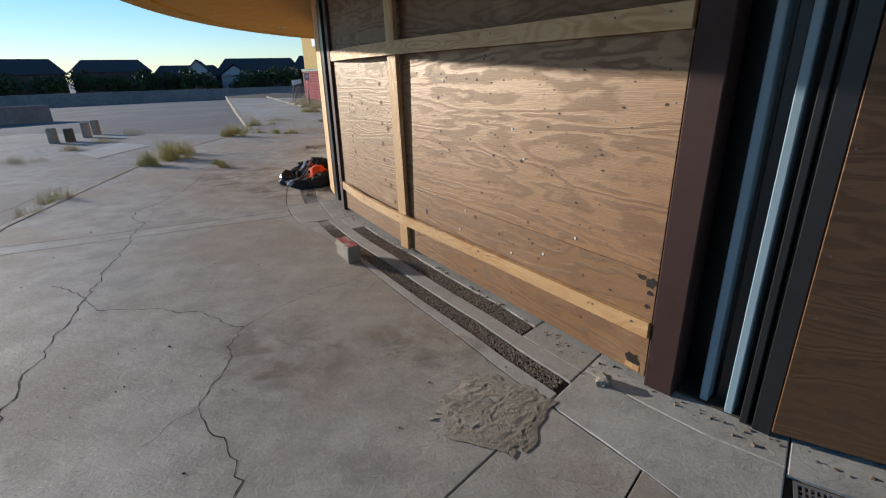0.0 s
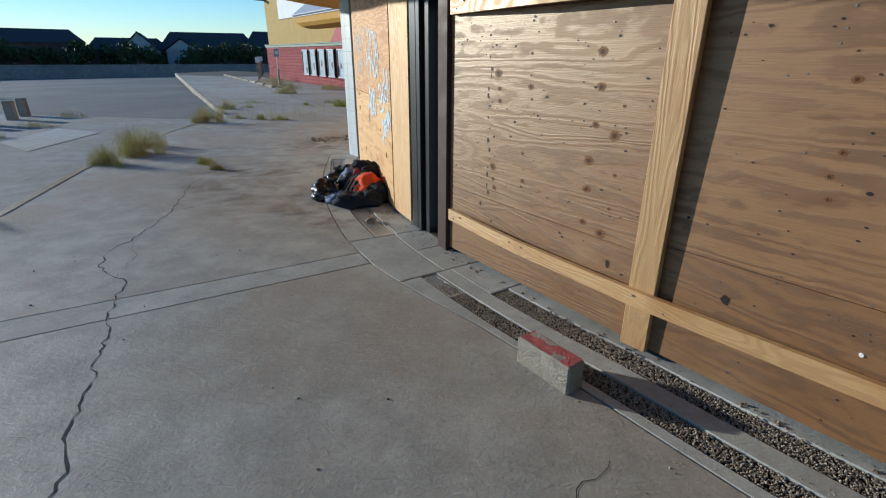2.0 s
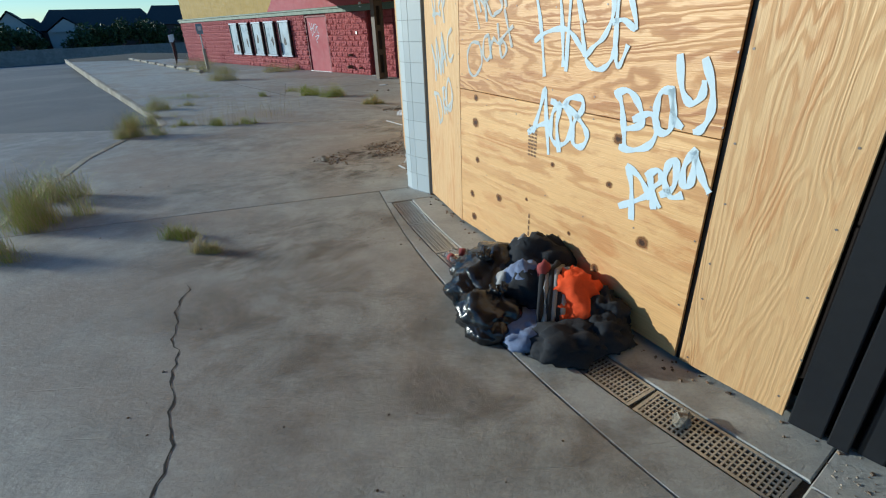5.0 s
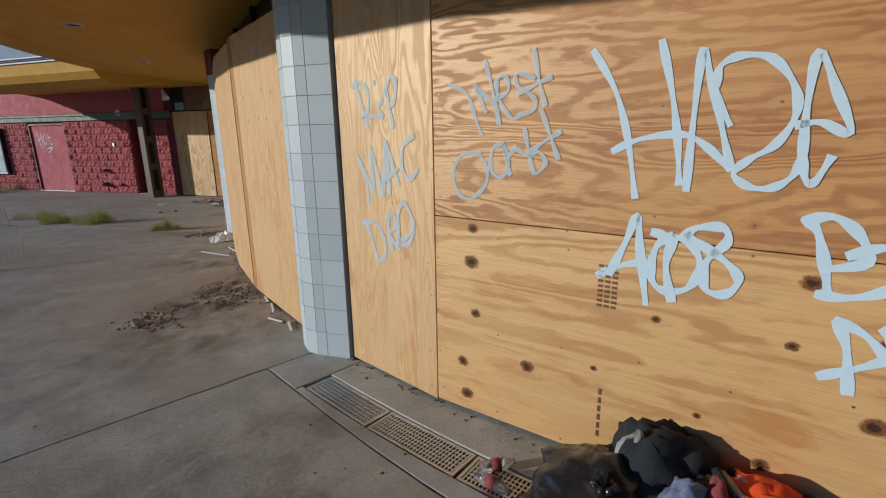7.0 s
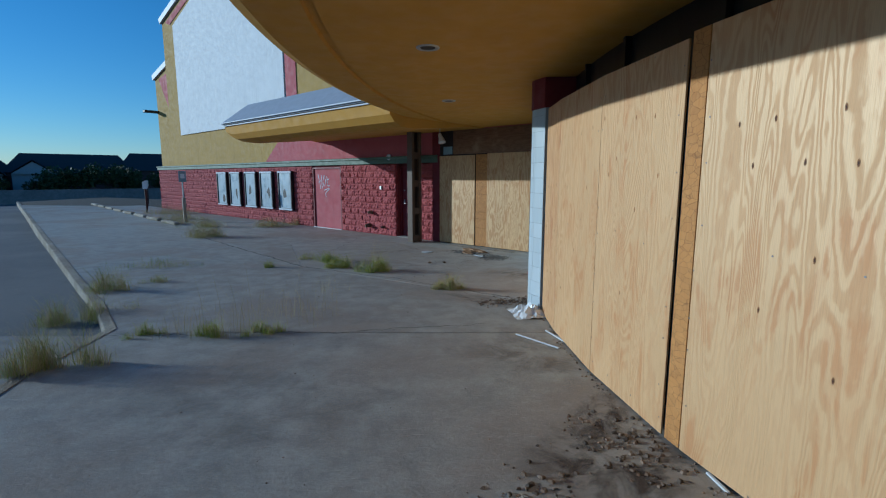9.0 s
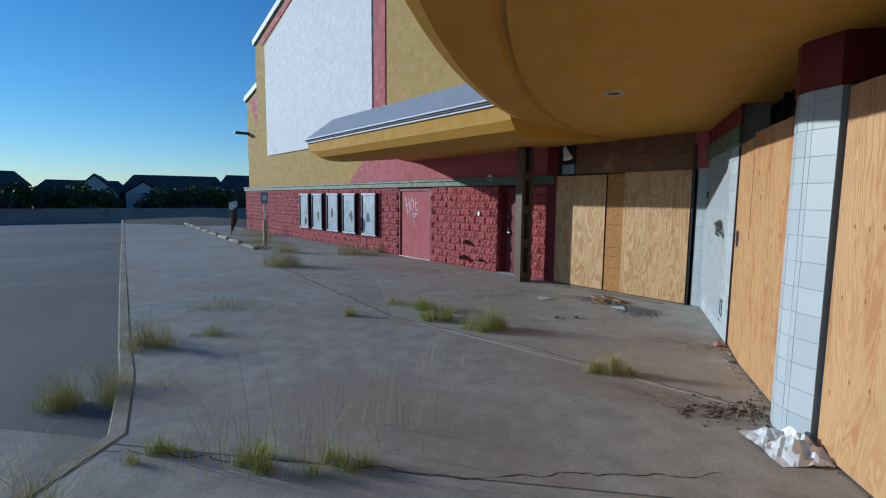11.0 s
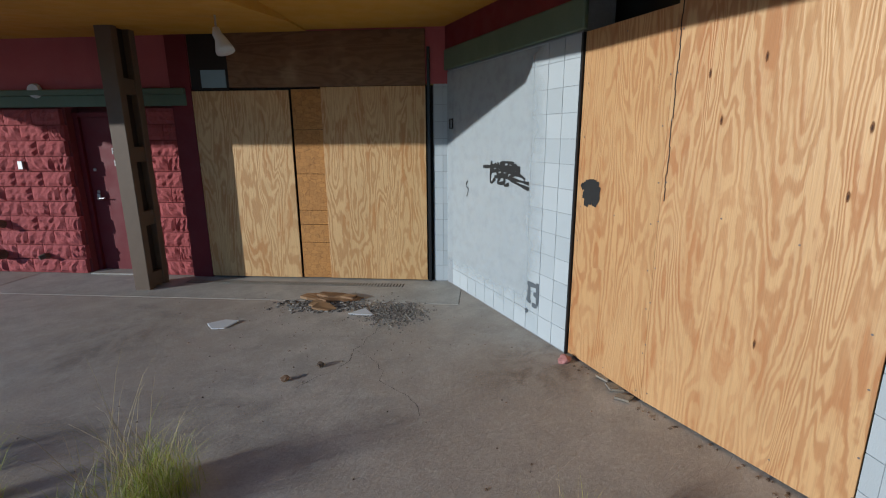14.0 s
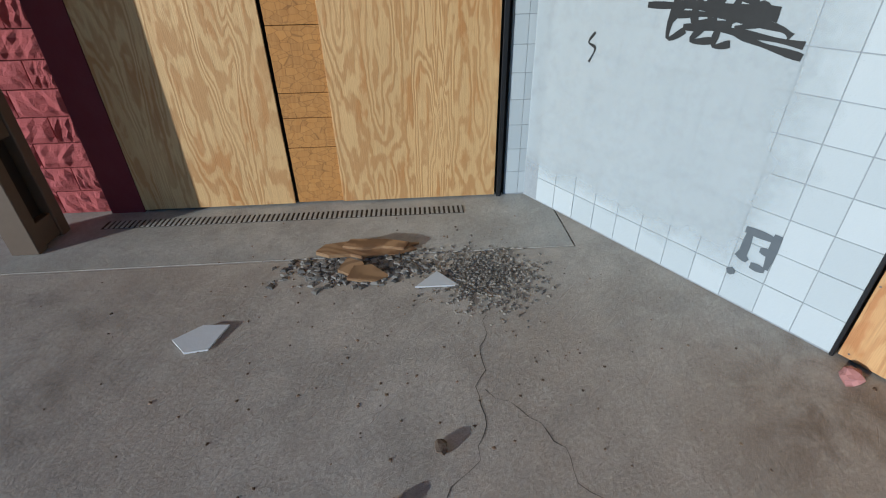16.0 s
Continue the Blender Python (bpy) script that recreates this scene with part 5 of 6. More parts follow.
    bm.faces.new([bm.verts.new((x + rr * math.cos(a_), 0.111, z + rr * 1.6 * math.sin(a_))) for a_, rr in ((k * 0.9, rng.uniform(0.06, 0.2)) for k in range(7))])
    part("tear", bm, BLACK, t, "dark torn hole in the sheet")

# alarm bell, boarded doorway, column
t = thing("alarm_bell", WALL @ Matrix.Translation((5.12, 0.012, 2.46)), "round off-white alarm bell high on the maroon wall", "alarm bell")
for nm, r, y0, y1, mt in (("gong", 0.095, 0.03, 0.075, WHITE), ("base", 0.07, 0.0, 0.03, STEEL)):
    bm = bmesh.new()
    bmesh.ops.create_cone(bm, cap_ends=True, segments=24, radius1=r, radius2=r * 0.85, depth=y1 - y0, matrix=Matrix.Translation((0, (y0 + y1) / 2, 0)) @ Matrix.Rotation(radians(-90), 4, "X"))
    part(nm, bm, mt, t, smooth=False)


def wall_board(s0, s1, z0, z1, off, material, label, name="plywood_board"):
    bm = bmesh.new()
    box(bm, s0, s1, off - 0.016, off, z0, z1, 0.002)
    return solid(name, bm, material, label, "board", "", "boards over the entrance", WALL)


wall_board(1.765, 3.02, 0.02, 2.43, 0.035, PLY_FAR, "buff plywood sheet over a closed entrance")
wall_board(0.06, 1.36, 0.02, 2.46, 0.035, PLY_FAR, "buff plywood sheet over a closed entrance")
for k, (z0, z1) in enumerate(((0.02, 0.5), (0.505, 0.74), (0.745, 0.93), (0.935, 1.40), (1.405, 1.95), (1.955, 2.44))):
    wall_board(1.36, 1.74, z0, z1, 0.018, OSB, "short piece of orange strand board", "strand_board_piece")
# brown panel in the same veneer, under-canopy shade included in its tone
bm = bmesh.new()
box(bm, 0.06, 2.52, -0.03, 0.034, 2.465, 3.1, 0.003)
solid("upper_board", bm, PLY_BROWN_SHADE, "brown plywood panel above the closed entrance, shade put into its colour", "board", m=WALL)
# backing wall: the recess's shade is in its near-black colour
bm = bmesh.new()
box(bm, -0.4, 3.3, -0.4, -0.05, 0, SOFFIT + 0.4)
solid("wall_entrance", bm, RECESS_SHADE, "wall behind the entrance boarding, recess shade put into its near-black colour", "wall", "structure", m=WALL)
# solid near-black panel paints the shade of the open transom
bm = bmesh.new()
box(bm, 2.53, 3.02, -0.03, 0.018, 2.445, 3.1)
solid("transom_panels", bm, RECESS_SHADE, "near-black panel standing for the shade in the open transom beside the brown panel", "wall", "structure", m=WALL)
bm = bmesh.new()
box(bm, 2.56, 2.88, 0.018, 0.026, 2.47, 2.68)
solid("window_1", bm, BLUE, "small pale blue pane beside the brown panel", "window", "structure", m=WALL)
bm = bmesh.new()
box(bm, 3.03, 3.30, -0.3, 0.03, 0, 3.1)
solid("trim", bm, MAROON, "maroon painted strip of wall beside the boards", "wall", "structure", m=WALL)
bm = bmesh.new()
box(bm, 0.005, 0.04, -0.02, 0.04, 0, 2.9, 0.003)
solid("trim", bm, BLACK, "black corner strip", "trim", "structure", m=WALL)

col = thing("steel_column", WALL @ Matrix.Translation((3.59, 0.28, 0)) @ Matrix.Rotation(radians(90), 4, "Z"), "brown steel column of two channels with batten plates", "column", kind="structure")
for x0, x1 in ((0, 0.10), (0.28, 0.38)):
    bm = bmesh.new()
    box(bm, x0, x1, -0.10, 0.10, 0, 3.3, 0.006)
    part("channel", bm, plain("column_brown", (0.12, 0.085, 0.06), 0.6, 0.2, 6) if x0 == 0 else bpy.data.materials["column_brown"], col)
for k in range(5):
    bm = bmesh.new()
    box(bm, 0.10, 0.28, -0.085, 0.085, 0.02 + k * 0.78, 0.20 + k * 0.78, 0.004)
    part("batten_plate", bm, bpy.data.materials["column_brown"], col)
# near-black plate gives the openings between the channels their shade
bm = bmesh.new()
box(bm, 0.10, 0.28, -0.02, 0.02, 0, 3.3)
part("web", bm, RECESS_SHADE, col, "near-black plate standing for the shade in the gap between the channels")

# drain grate at the entrance
g = thing("entrance_drain", WALL @ Matrix.Translation((0.35, 0.18, 0.002)), "narrow slotted drain grate along the entrance", "drain")
bm = bmesh.new()
box(bm, 0, 2.9, 0, 0.13, -0.004, 0.0)
part("channel", bm, SOIL, g)
bm = bmesh.new()
for k in range(72):
    box(bm, 0.01 + k * 0.04, 0.032 + k * 0.04, 0.006, 0.124, 0.0, 0.004)
tagged(part("grate_bars", bm, CONC_EDGE, g), kind="stuff")

# floodlight under the canopy corner
p = wp(2.0, 1.15, SOFFIT)
t = thing("floodlight", Matrix.Translation(p), "small pale floodlight hanging from a disc on the canopy", "light")
bm = bmesh.new()
bmesh.ops.create_cone(bm, cap_ends=True, segments=20, radius1=0.085, radius2=0.10, depth=0.03, matrix=Matrix.Translation((0, 0, -0.012)))
part("mount_disc", bm, BROWN, t, "dark round mount")
bm = bmesh.new()
tube(bm, [Vector((0, 0, -0.02)), Vector((0, 0, -0.24))], 0.010, 8)
part("stem", bm, STEEL, t)
bm = bmesh.new()
tube(bm, [Vector((0, 0, -0.20)), Vector((0.0, -0.01, -0.26)), Vector((0.02, -0.03, -0.30)), Vector((0.04, -0.06, -0.40)), Vector((0.045, -0.07, -0.43))], [0.030, 0.045, 0.052, 0.088, 0.092], 16)
part("head", bm, TILE_PAINTED, t, "off-white lamp head", smooth=True)


# ---- things on the walk ----
def blob(bm, cx, cy, rx, ry, rz, seed, rough=0.25, freq=3.0, folds=0.0, sub=4, flat=0.0):
    """A slumped lump: a ball pushed in and out, flattened where it meets the ground."""
    made = bmesh.ops.create_icosphere(bm, subdivisions=sub, radius=1.0)["verts"]
    off = Vector((seed * 7.3, seed * 3.1, seed * 1.7))
    for v in made:
        p = v.co.copy()
        k = 1 + rough * noise.noise(p * freq * 0.5 + off) + rough * 0.5 * noise.noise(p * freq * 1.4 + off)
        if folds:
            w = p + 0.35 * noise.noise_vector(p * 1.6 + off)
            k += folds * (1 - 2 * abs(noise.noise(Vector((w.x * 5.2, w.y * 5.2, w.z * 1.8)) + off)))
        z = max(p.z * k, -0.55 + flat)
        v.co = Vector((cx + p.x * k * rx, cy + p.y * k * ry, (z + 0.55 - flat) * rz))


def lump(name, label, category, material, spots, seed, names, group="", **how):
    """A slumped thing: each bulge of it a part of its own."""
    x, y = spots[0][:2]
    t = thing(name, Matrix.Translation((x, y, 0.001)), label, category, group)
    for i, ((cx, cy, rx, ry, rz), part_name) in enumerate(zip(spots, names)):
        bm = bmesh.new()
        blob(bm, cx - x, cy - y, rx, ry, rz, seed + i, **how)
        part(part_name, bm, material, t, smooth=True)
    return t


def neck(parent, x, y, z, material, seed):
    """The gathered, knotted neck of a bag."""
    rng = random.Random(seed)
    bm = bmesh.new()
    for k in range(9):
        a = k * 0.7
        tip = Vector((0.055 * math.cos(a), 0.055 * math.sin(a), 0.05 + rng.uniform(0, 0.04)))
        tube(bm, [Vector((0, 0, -0.03)), Vector((0.008 * math.cos(a), 0.008 * math.sin(a), 0.012)), tip], [0.022, 0.010, 0.016], 6)
    part("knotted_neck", bm, material, parent, "gathered knotted neck", Matrix.Translation((x, y, z)), True)


bag = lump("bin_bag", "full shiny black bin bag slumped against the boards", "bag", BAG, [(-2.3, 10.02, 0.27, 0.3, 0.187), (-2.52, 9.86, 0.16, 0.17, 0.114)], 1, ("bag_body", "bag_corner"), "bin bags", rough=0.3, folds=0.12)
neck(bag, -0.10, -0.12, 0.25, BAG, 1)
bag = lump("bin_bag", "black bin bag slumped on the pavement", "bag", BAG, [(-2.42, 9.5, 0.2, 0.2, 0.14), (-2.46, 9.36, 0.12, 0.12, 0.083)], 4, ("bag_body", "bag_corner"), "bin bags", rough=0.3, folds=0.12)
neck(bag, 0.06, 0.04, 0.18, BAG, 2)
lump("bin_bag_scrap", "loose knotted corner of a black bin bag", "bag", BAG, [(-2.52, 10.2, 0.1, 0.07, 0.052)], 6, ("scrap",), rough=0.4, folds=0.14, sub=3)
lump("dark_jacket", "crumpled black jacket lying on the bags", "clothing", CLOTH_DARK, [(-2, 9.92, 0.24, 0.2, 0.25), (-2.1, 9.7, 0.2, 0.22, 0.187)], 8, ("jacket_body", "sleeve"), rough=0.3, folds=0.2)
lump("orange_shirt", "bright orange crumpled shirt leaning on the boards", "clothing", CLOTH_ORANGE, [(-1.88, 9.52, 0.19, 0.22, 0.20), (-1.98, 9.38, 0.1, 0.1, 0.125)], 11, ("shirt_body", "sleeve"), rough=0.25, folds=0.2)
lump("blue_jeans", "faded blue crumpled jeans", "clothing", CLOTH_BLUE, [(-2.18, 9.32, 0.18, 0.17, 0.083), (-2.16, 9.68, 0.13, 0.11, 0.208)], 14, ("jeans_leg", "jeans_leg"), rough=0.3, folds=0.22)
lump("dark_trousers", "dark crumpled trousers at the edge of the heap", "clothing", CLOTH_DARK, [(-2, 9.16, 0.22, 0.15, 0.104), (-1.78, 9.22, 0.16, 0.14, 0.114), (-1.72, 9.38, 0.14, 0.16, 0.156)], 17, ("trouser_leg", "trouser_leg", "waistband"), rough=0.35, folds=0.2)
lump("grey_shirt", "crumpled grey shirt between the bags", "clothing", CLOTH_GREY, [(-2.28, 9.74, 0.1, 0.09, 0.156), (-2.12, 9.98, 0.08, 0.07, 0.255)], 21, ("shirt_body", "sleeve"), rough=0.3, folds=0.22, sub=3)
lump("red_sock", "small dull red cloth in the heap", "clothing", CLOTH_RED, [(-2.05, 9.62, 0.07, 0.06, 0.224)], 24, ("cloth",), rough=0.3, folds=0.2, sub=3)

t = thing("striped_scarf", Matrix.Translation((-2.04, 9.52, 0)), "grey striped scarf draped over the heap of clothes", "clothing")
rng = random.Random(3)
for k in range(6):
    bm = bmesh.new()
    pts = [Vector((0.04 + 0.035 * k, 0.20 - 0.012 * k, 0.30)), Vector((-0.02 + 0.032 * k, 0.08, 0.30)), Vector((-0.06 + 0.03 * k, -0.06, 0.25)), Vector((-0.10 + 0.028 * k, -0.20, 0.16)), Vector((-0.14 + 0.03 * k, -0.28, 0.05))]
    tube(bm, [p + Vector((0, 0, rng.uniform(-0.015, 0.02))) for p in pts], 0.021, 7)
    part("strand", bm, CLOTH_GREY if k % 2 else CLOTH_DARK, t, smooth=True)

for x, y, rot in ((-2.60, 10.42, 20), (-2.50, 10.52, 75)):
    t = thing("plastic_bottle", pose(x, y, 0.035, 90, 0, rot), "clear empty plastic bottle lying by the drain", "bottle", "plastic bottles")
    bm = bmesh.new()
    tube(bm, [Vector((0, 0, z)) for z in (-0.09, -0.085, -0.03, -0.02, 0.05, 0.08, 0.105)], [0.028, 0.033, 0.033, 0.030, 0.033, 0.016, 0.013], 14)
    part("body", bm, CLEAR, t, "clear plastic", smooth=True)
    bm = bmesh.new()
    tube(bm, [Vector((0, 0, -0.028)), Vector((0, 0, 0.02))], 0.0338, 14)
    part("label_band", bm, CLOTH_RED, t, "red paper band", smooth=True)

# broken split block lying by the drain
t = thing("broken_block", pose(0.105, 5.87, 0.0, 0, 0, -49), "broken split-face concrete block with one red painted side", "block")
bm = bmesh.new()
box(bm, -0.205, 0.205, -0.07, 0.07, 0.0, 0.185, 0.012)
bmesh.ops.subdivide_edges(bm, edges=bm.edges[:], cuts=2, use_grid_fill=True)
for v in bm.verts:
    v.co += 0.012 * noise.noise_vector(v.co * 9) * (1 if v.co.z > 0.02 else 0.2)
part("core", bm, CONC_RAW, t, "pale broken concrete")
bm = bmesh.new()
for k in range(9):
    for j in range(4):
        x, y = -0.19 + k * 0.042, -0.062 + j * 0.031
        q = [bm.verts.new((x + dx + 0.004 * noise.noise(Vector((x, dy, k))), y + dy, 0.190 + 0.010 * noise.noise(Vector((x + dx, y + dy, 1)) * 30))) for dx, dy in ((0, 0), (0.042, 0), (0.042, 0.031), (0, 0.031))]
        bm.faces.new(q)
bmesh.ops.remove_doubles(bm, verts=bm.verts, dist=0.009)
part("painted_face", bm, BLOCK, t, "rough red painted face")


# drain grates
def grate(a0, a1, r0, r1, label, rows=5):
    n = max(1, round((a1 - a0) / 2.9))
    for i in range(n):
        b0, b1 = a0 + (a1 - a0) * i / n, a0 + (a1 - a0) * (i + 1) / n
        m, length = chord(b0 + 0.03, b1 - 0.03, r0)
        t = thing("drain_grate", m @ Matrix.Translation((0, 0, -0.006)), label, "drain", "drain grates")
        w = r1 - r0
        bm = bmesh.new()
        for x0, x1, y0, y1 in ((0, length, 0, 0.018), (0, length, w - 0.018, w), (0, 0.018, 0.018, w - 0.018), (length - 0.018, length, 0.018, w - 0.018)):
            box(bm, x0, x1, y0, y1, -0.02, 0.0)
        part("frame", bm, STEEL, t)
        bm = bmesh.new()
        cols = int(length / 0.024)
        for k in range(1, cols):
            box(bm, k * 0.024, k * 0.024 + 0.009, 0.018, w - 0.018, -0.010, -0.002)
        for j in range(1, rows + 1):
            y = 0.018 + (w - 0.036) * j / (rows + 1)
            box(bm, 0.018, length - 0.018, y - 0.005, y + 0.005, -0.011, -0.003)
        tagged(part("bars", bm, STEEL, t), kind="stuff")
        bm = bmesh.new()
        box(bm, 0.005, length - 0.005, 0.005, w - 0.005, -0.04, -0.022)
        part("channel", bm, SOIL, t)


grate(-32.8, -14.3, 12.93, 13.15, "perforated galvanised drain grate set in the edging")
grate(-80, -62.5, 12.92, 13.30, "perforated galvanised drain grate set in the edging", 9)
grate(-39.6, -37.7, 13.04, 13.18, "perforated galvanised drain grate half covered in grit")


def scatter(name, label, material, spots, size, rng, kind="stuff", category="gravel", flat=0.6, base=0.0):
    """Many small angular stones in one mesh."""
    vs, fs = [], []
    for x, y in spots:
        s = rng.uniform(*size)
        a = rng.uniform(0, 6.3)
        k = len(vs)
        pts = [(math.cos(a + t) * s * rng.uniform(0.6, 1.2), math.sin(a + t) * s * rng.uniform(0.6, 1.2)) for t in (0, 1.5, 2.9, 4.4)]
        z = base + s * flat * rng.uniform(0.7, 1.5)
        vs += [(x + px, y + py, base) for px, py in pts] + [(x + px * 0.55, y + py * 0.55, z * rng.uniform(0.7, 1)) for px, py in pts]
        fs += [(k + i, k + (i + 1) % 4, k + 4 + (i + 1) % 4, k + 4 + i) for i in range(4)] + [(k + 4, k + 5, k + 6, k + 7)]
    me = bpy.data.meshes.new(name)
    me.from_pydata(vs, [], fs)
    me.materials.append(material)
    return tagged(new(name, me), label, category, "", kind)


rng = random.Random(11)
spots = []
for r0, r1, n, a0, a1 in ((12.71, 12.87, 7000, -54.8, -40.3), (13.04, 13.18, 8000, -57.2, -38.6)):
    for _ in range(n):
        a = rng.uniform(a0, a1)
        p = pol(a, rng.uniform(r0, r1))
        spots.append((p.x, p.y))
scatter("gravel", "loose grey grit filling the drain channels", GRAVEL, spots, (0.003, 0.009), rng, base=-0.012, flat=0.8)
spots = []
for _ in range(900):
    p = pol(rng.uniform(-58, -33), rng.choice((rng.gauss(12.75, 0.05), rng.gauss(13.1, 0.25))))
    spots.append((p.x, p.y))
scatter("grit", "stray grit spilled on the edging", GRAVEL, spots, (0.002, 0.007), rng)
spots = []
for _ in range(420):
    p = pol(rng.uniform(-80, 24), R + abs(rng.gauss(0.03, 0.05)))
    spots.append((p.x, p.y))
scatter("wall_foot_litter", "dirt and chips along the foot of the boards", LITTER, spots, (0.005, 0.018), rng, category="litter")
spots = [(rng.uniform(-8.5, 2.5), rng.uniform(1, 24)) for _ in range(700)]
spots = [p for p in spots if (Vector(p) - C).length > R + 0.1 and (Vector(p) - P0).dot(N) > 0.2 and (Vector(p) - C).length < 16.6]
scatter("pavement_crumbs", "small stones and crumbs strewn over the walk", LITTER, spots, (0.004, 0.012), rng, category="litter")
spots = [(rng.gauss(-2.95, 0.75), rng.gauss(22.3, 0.8)) for _ in range(220)]
spots = [p for p in spots if (Vector(p) - C).length > R + 0.3 and (Vector(p) - P0).dot(N) > 0.3]
scatter("corner_crumbs", "bark and stone crumbs strewn in the corner", LITTER, spots, (0.004, 0.013), rng, category="litter", flat=0.35)

# broken patch of surface
bm = bmesh.new()
cx, cy = 1.90, 3.55
grid = [[None] * 27 for _ in range(27)]
for i in range(27):
    for j in range(27):
        u, v = i / 26 - 0.5, j / 26 - 0.5
        edge = 0.5 - max(abs(u), abs(v))
        h = 0.004 + min(1, edge * 9) * (0.003 + 0.006 * (noise.noise(Vector((u * 16, v * 16, 3))) + 0.5 * noise.noise(Vector((u * 40, v * 40, 5)))))
        wob = 0.05 * noise.noise(Vector((u * 5, v * 5, 9)))
        grid[i][j] = bm.verts.new((u * 0.62 + wob, v * 0.62 + wob, max(0.0035, h)))
for i in range(26):
    for j in range(26):
        if abs(i - 13) + abs(j - 13) < 21 + 3 * noise.noise(Vector((i * 0.5, j * 0.5, 0))):
            bm.faces.new((grid[i][j], grid[i + 1][j], grid[i + 1][j + 1], grid[i][j + 1]))
solid("spalled_patch", bm, CONC_RAW, "spalled rough patch of pale concrete at the slab's corner", "pavement", "structure", m=pose(cx, cy, 0, 0, 0, -20))


# cracks
def crack(points, width, seed, label="jagged dark crack in the concrete"):
    rng = random.Random(seed)
    pts = [Vector(points[0])]
    for p, q in zip(points, points[1:]):
        p, q = Vector(p), Vector(q)
        n = max(2, int((q - p).length / 0.05))
        side = Vector((-(q - p).y, (q - p).x)).normalized()
        w = 0.0
        for i in range(1, n + 1):
            w = 0.72 * w + rng.gauss(0, 0.016)
            pts.append(p + (q - p) * i / n + side * w * (1 if i < n else 0.3))
    bm = bmesh.new()
    prev = None
    for i, p in enumerate(pts):
        d = (pts[min(i + 1, len(pts) - 1)] - pts[max(i - 1, 0)]).normalized()
        s = Vector((-d.y, d.x)) * width * rng.uniform(0.2, 1.0) * 0.36
        row = [bm.verts.new((p.x - s.x, p.y - s.y, 0.002)), bm.verts.new((p.x + s.x, p.y + s.y, 0.002))]
        if prev:
            bm.faces.new((prev[0], prev[1], row[1], row[0]))
        prev = row
    return solid("crack", bm, CRACK, label, "crack", "structure")


crack([(-4.72, 10.3), (-4.68, 10.15), (-4.38, 9.23), (-4.11, 8.59), (-3.94, 7.73), (-3.94, 7.38), (-3.75, 7.05), (-3.33, 6.81), (-2.85, 6.02), (-2.29, 5.03), (-2.0, 4.54), (-1.62, 3.88), (-1.14, 3.1), (-0.6, 2.2)], 0.020, 1)
crack([(-2.6, 4.75), (-2.31, 4.68), (-1.96, 4.5), (-1.61, 4.38), (-1.11, 4.48), (-0.79, 4.48), (-0.44, 4.32), (-0.19, 4.28)], 0.014, 3)
crack([(-0.19, 4.28), (0.0, 4.8), (0.28, 5.15), (0.32, 5.23)], 0.008, 4)
crack([(-0.19, 4.28), (0.03, 3.66), (0.09, 3.3), (0.35, 3.1), (0.49, 3.0), (0.7, 2.76), (0.9, 2.3)], 0.013, 5)
crack([(0.09, 3.3), (0.0, 2.95)], 0.007, 6)
crack([(-3.94, 7.73), (-3.6, 7.3), (-3.45, 6.9)], 0.007, 7)
crack([(-2.9, 12.47), (-4.0, 12.25)], 0.006, 8)
crack([(-3.7, 17.35), (-5.4, 17.25), (-6.8, 17.4), (-8.25, 17.5)], 0.018, 9)
crack([(-3.68, 19.15), (-3.35, 18.5), (-3.2, 18.1)], 0.008, 10)
crack([(-2.70, 22.05), (-3.04, 21.86), (-3.24, 21.75), (-3.48, 21.61), (-3.9, 21.55)], 0.007, 11)
crack([(-3.19, 21.75), (-3.18, 21.62), (-3.21, 21.44), (-3.38, 21.13), (-3.5, 20.6)], 0.007, 12)
crack([tuple(joint_out), (-5.4, 20.75), (-4.6, 20.2), (-3.9, 19.5), (-2.9, 18.45)], 0.030, 14, "dirt-filled broken joint across the walk")
crack([tuple(joint_out), (-8.2, 24.0), (-10.2, 26.9), (-11.4, 28.7)], 0.05, 15, "dirt-filled joint across the walk")
crack([wp(5.6, 0.9, 0).xy, (-6.2, 23.6)], 0.012, 16)


# dirt stains with ragged edges
def stain_material(name, color, seed, strength):
    k = Mat(name, 0.9, 0, 0.2)
    v = k.place((1, 1, 1))
    n = k.t.nodes.new("ShaderNodeVectorMath")
    n.operation = "LENGTH"
    k.put(n.inputs[0], v)
    rag = k.noise(v, 2.2 + seed * 0.3, 7, 0.7, 0.6)
    f = k.math("MULTIPLY", k.step(n.outputs["Value"], 0.25, 1.0, 1.0, 0.0), k.step(rag, 0.40, 0.66, 0.0, strength), clamp=True)
    m = k.done(color, k.noise(v, 20, 5), 0.004)
    out = k.t.nodes["Material Output"]
    tr = k.t.nodes.new("ShaderNodeBsdfTransparent")
    mix = k.t.nodes.new("ShaderNodeMixShader")
    k.put(mix.inputs[0], f)
    k.put(mix.inputs[1], tr.outputs[0])
    k.put(mix.inputs[2], k.b.outputs[0])
    k.put(out.inputs["Surface"], mix.outputs[0])
    return m


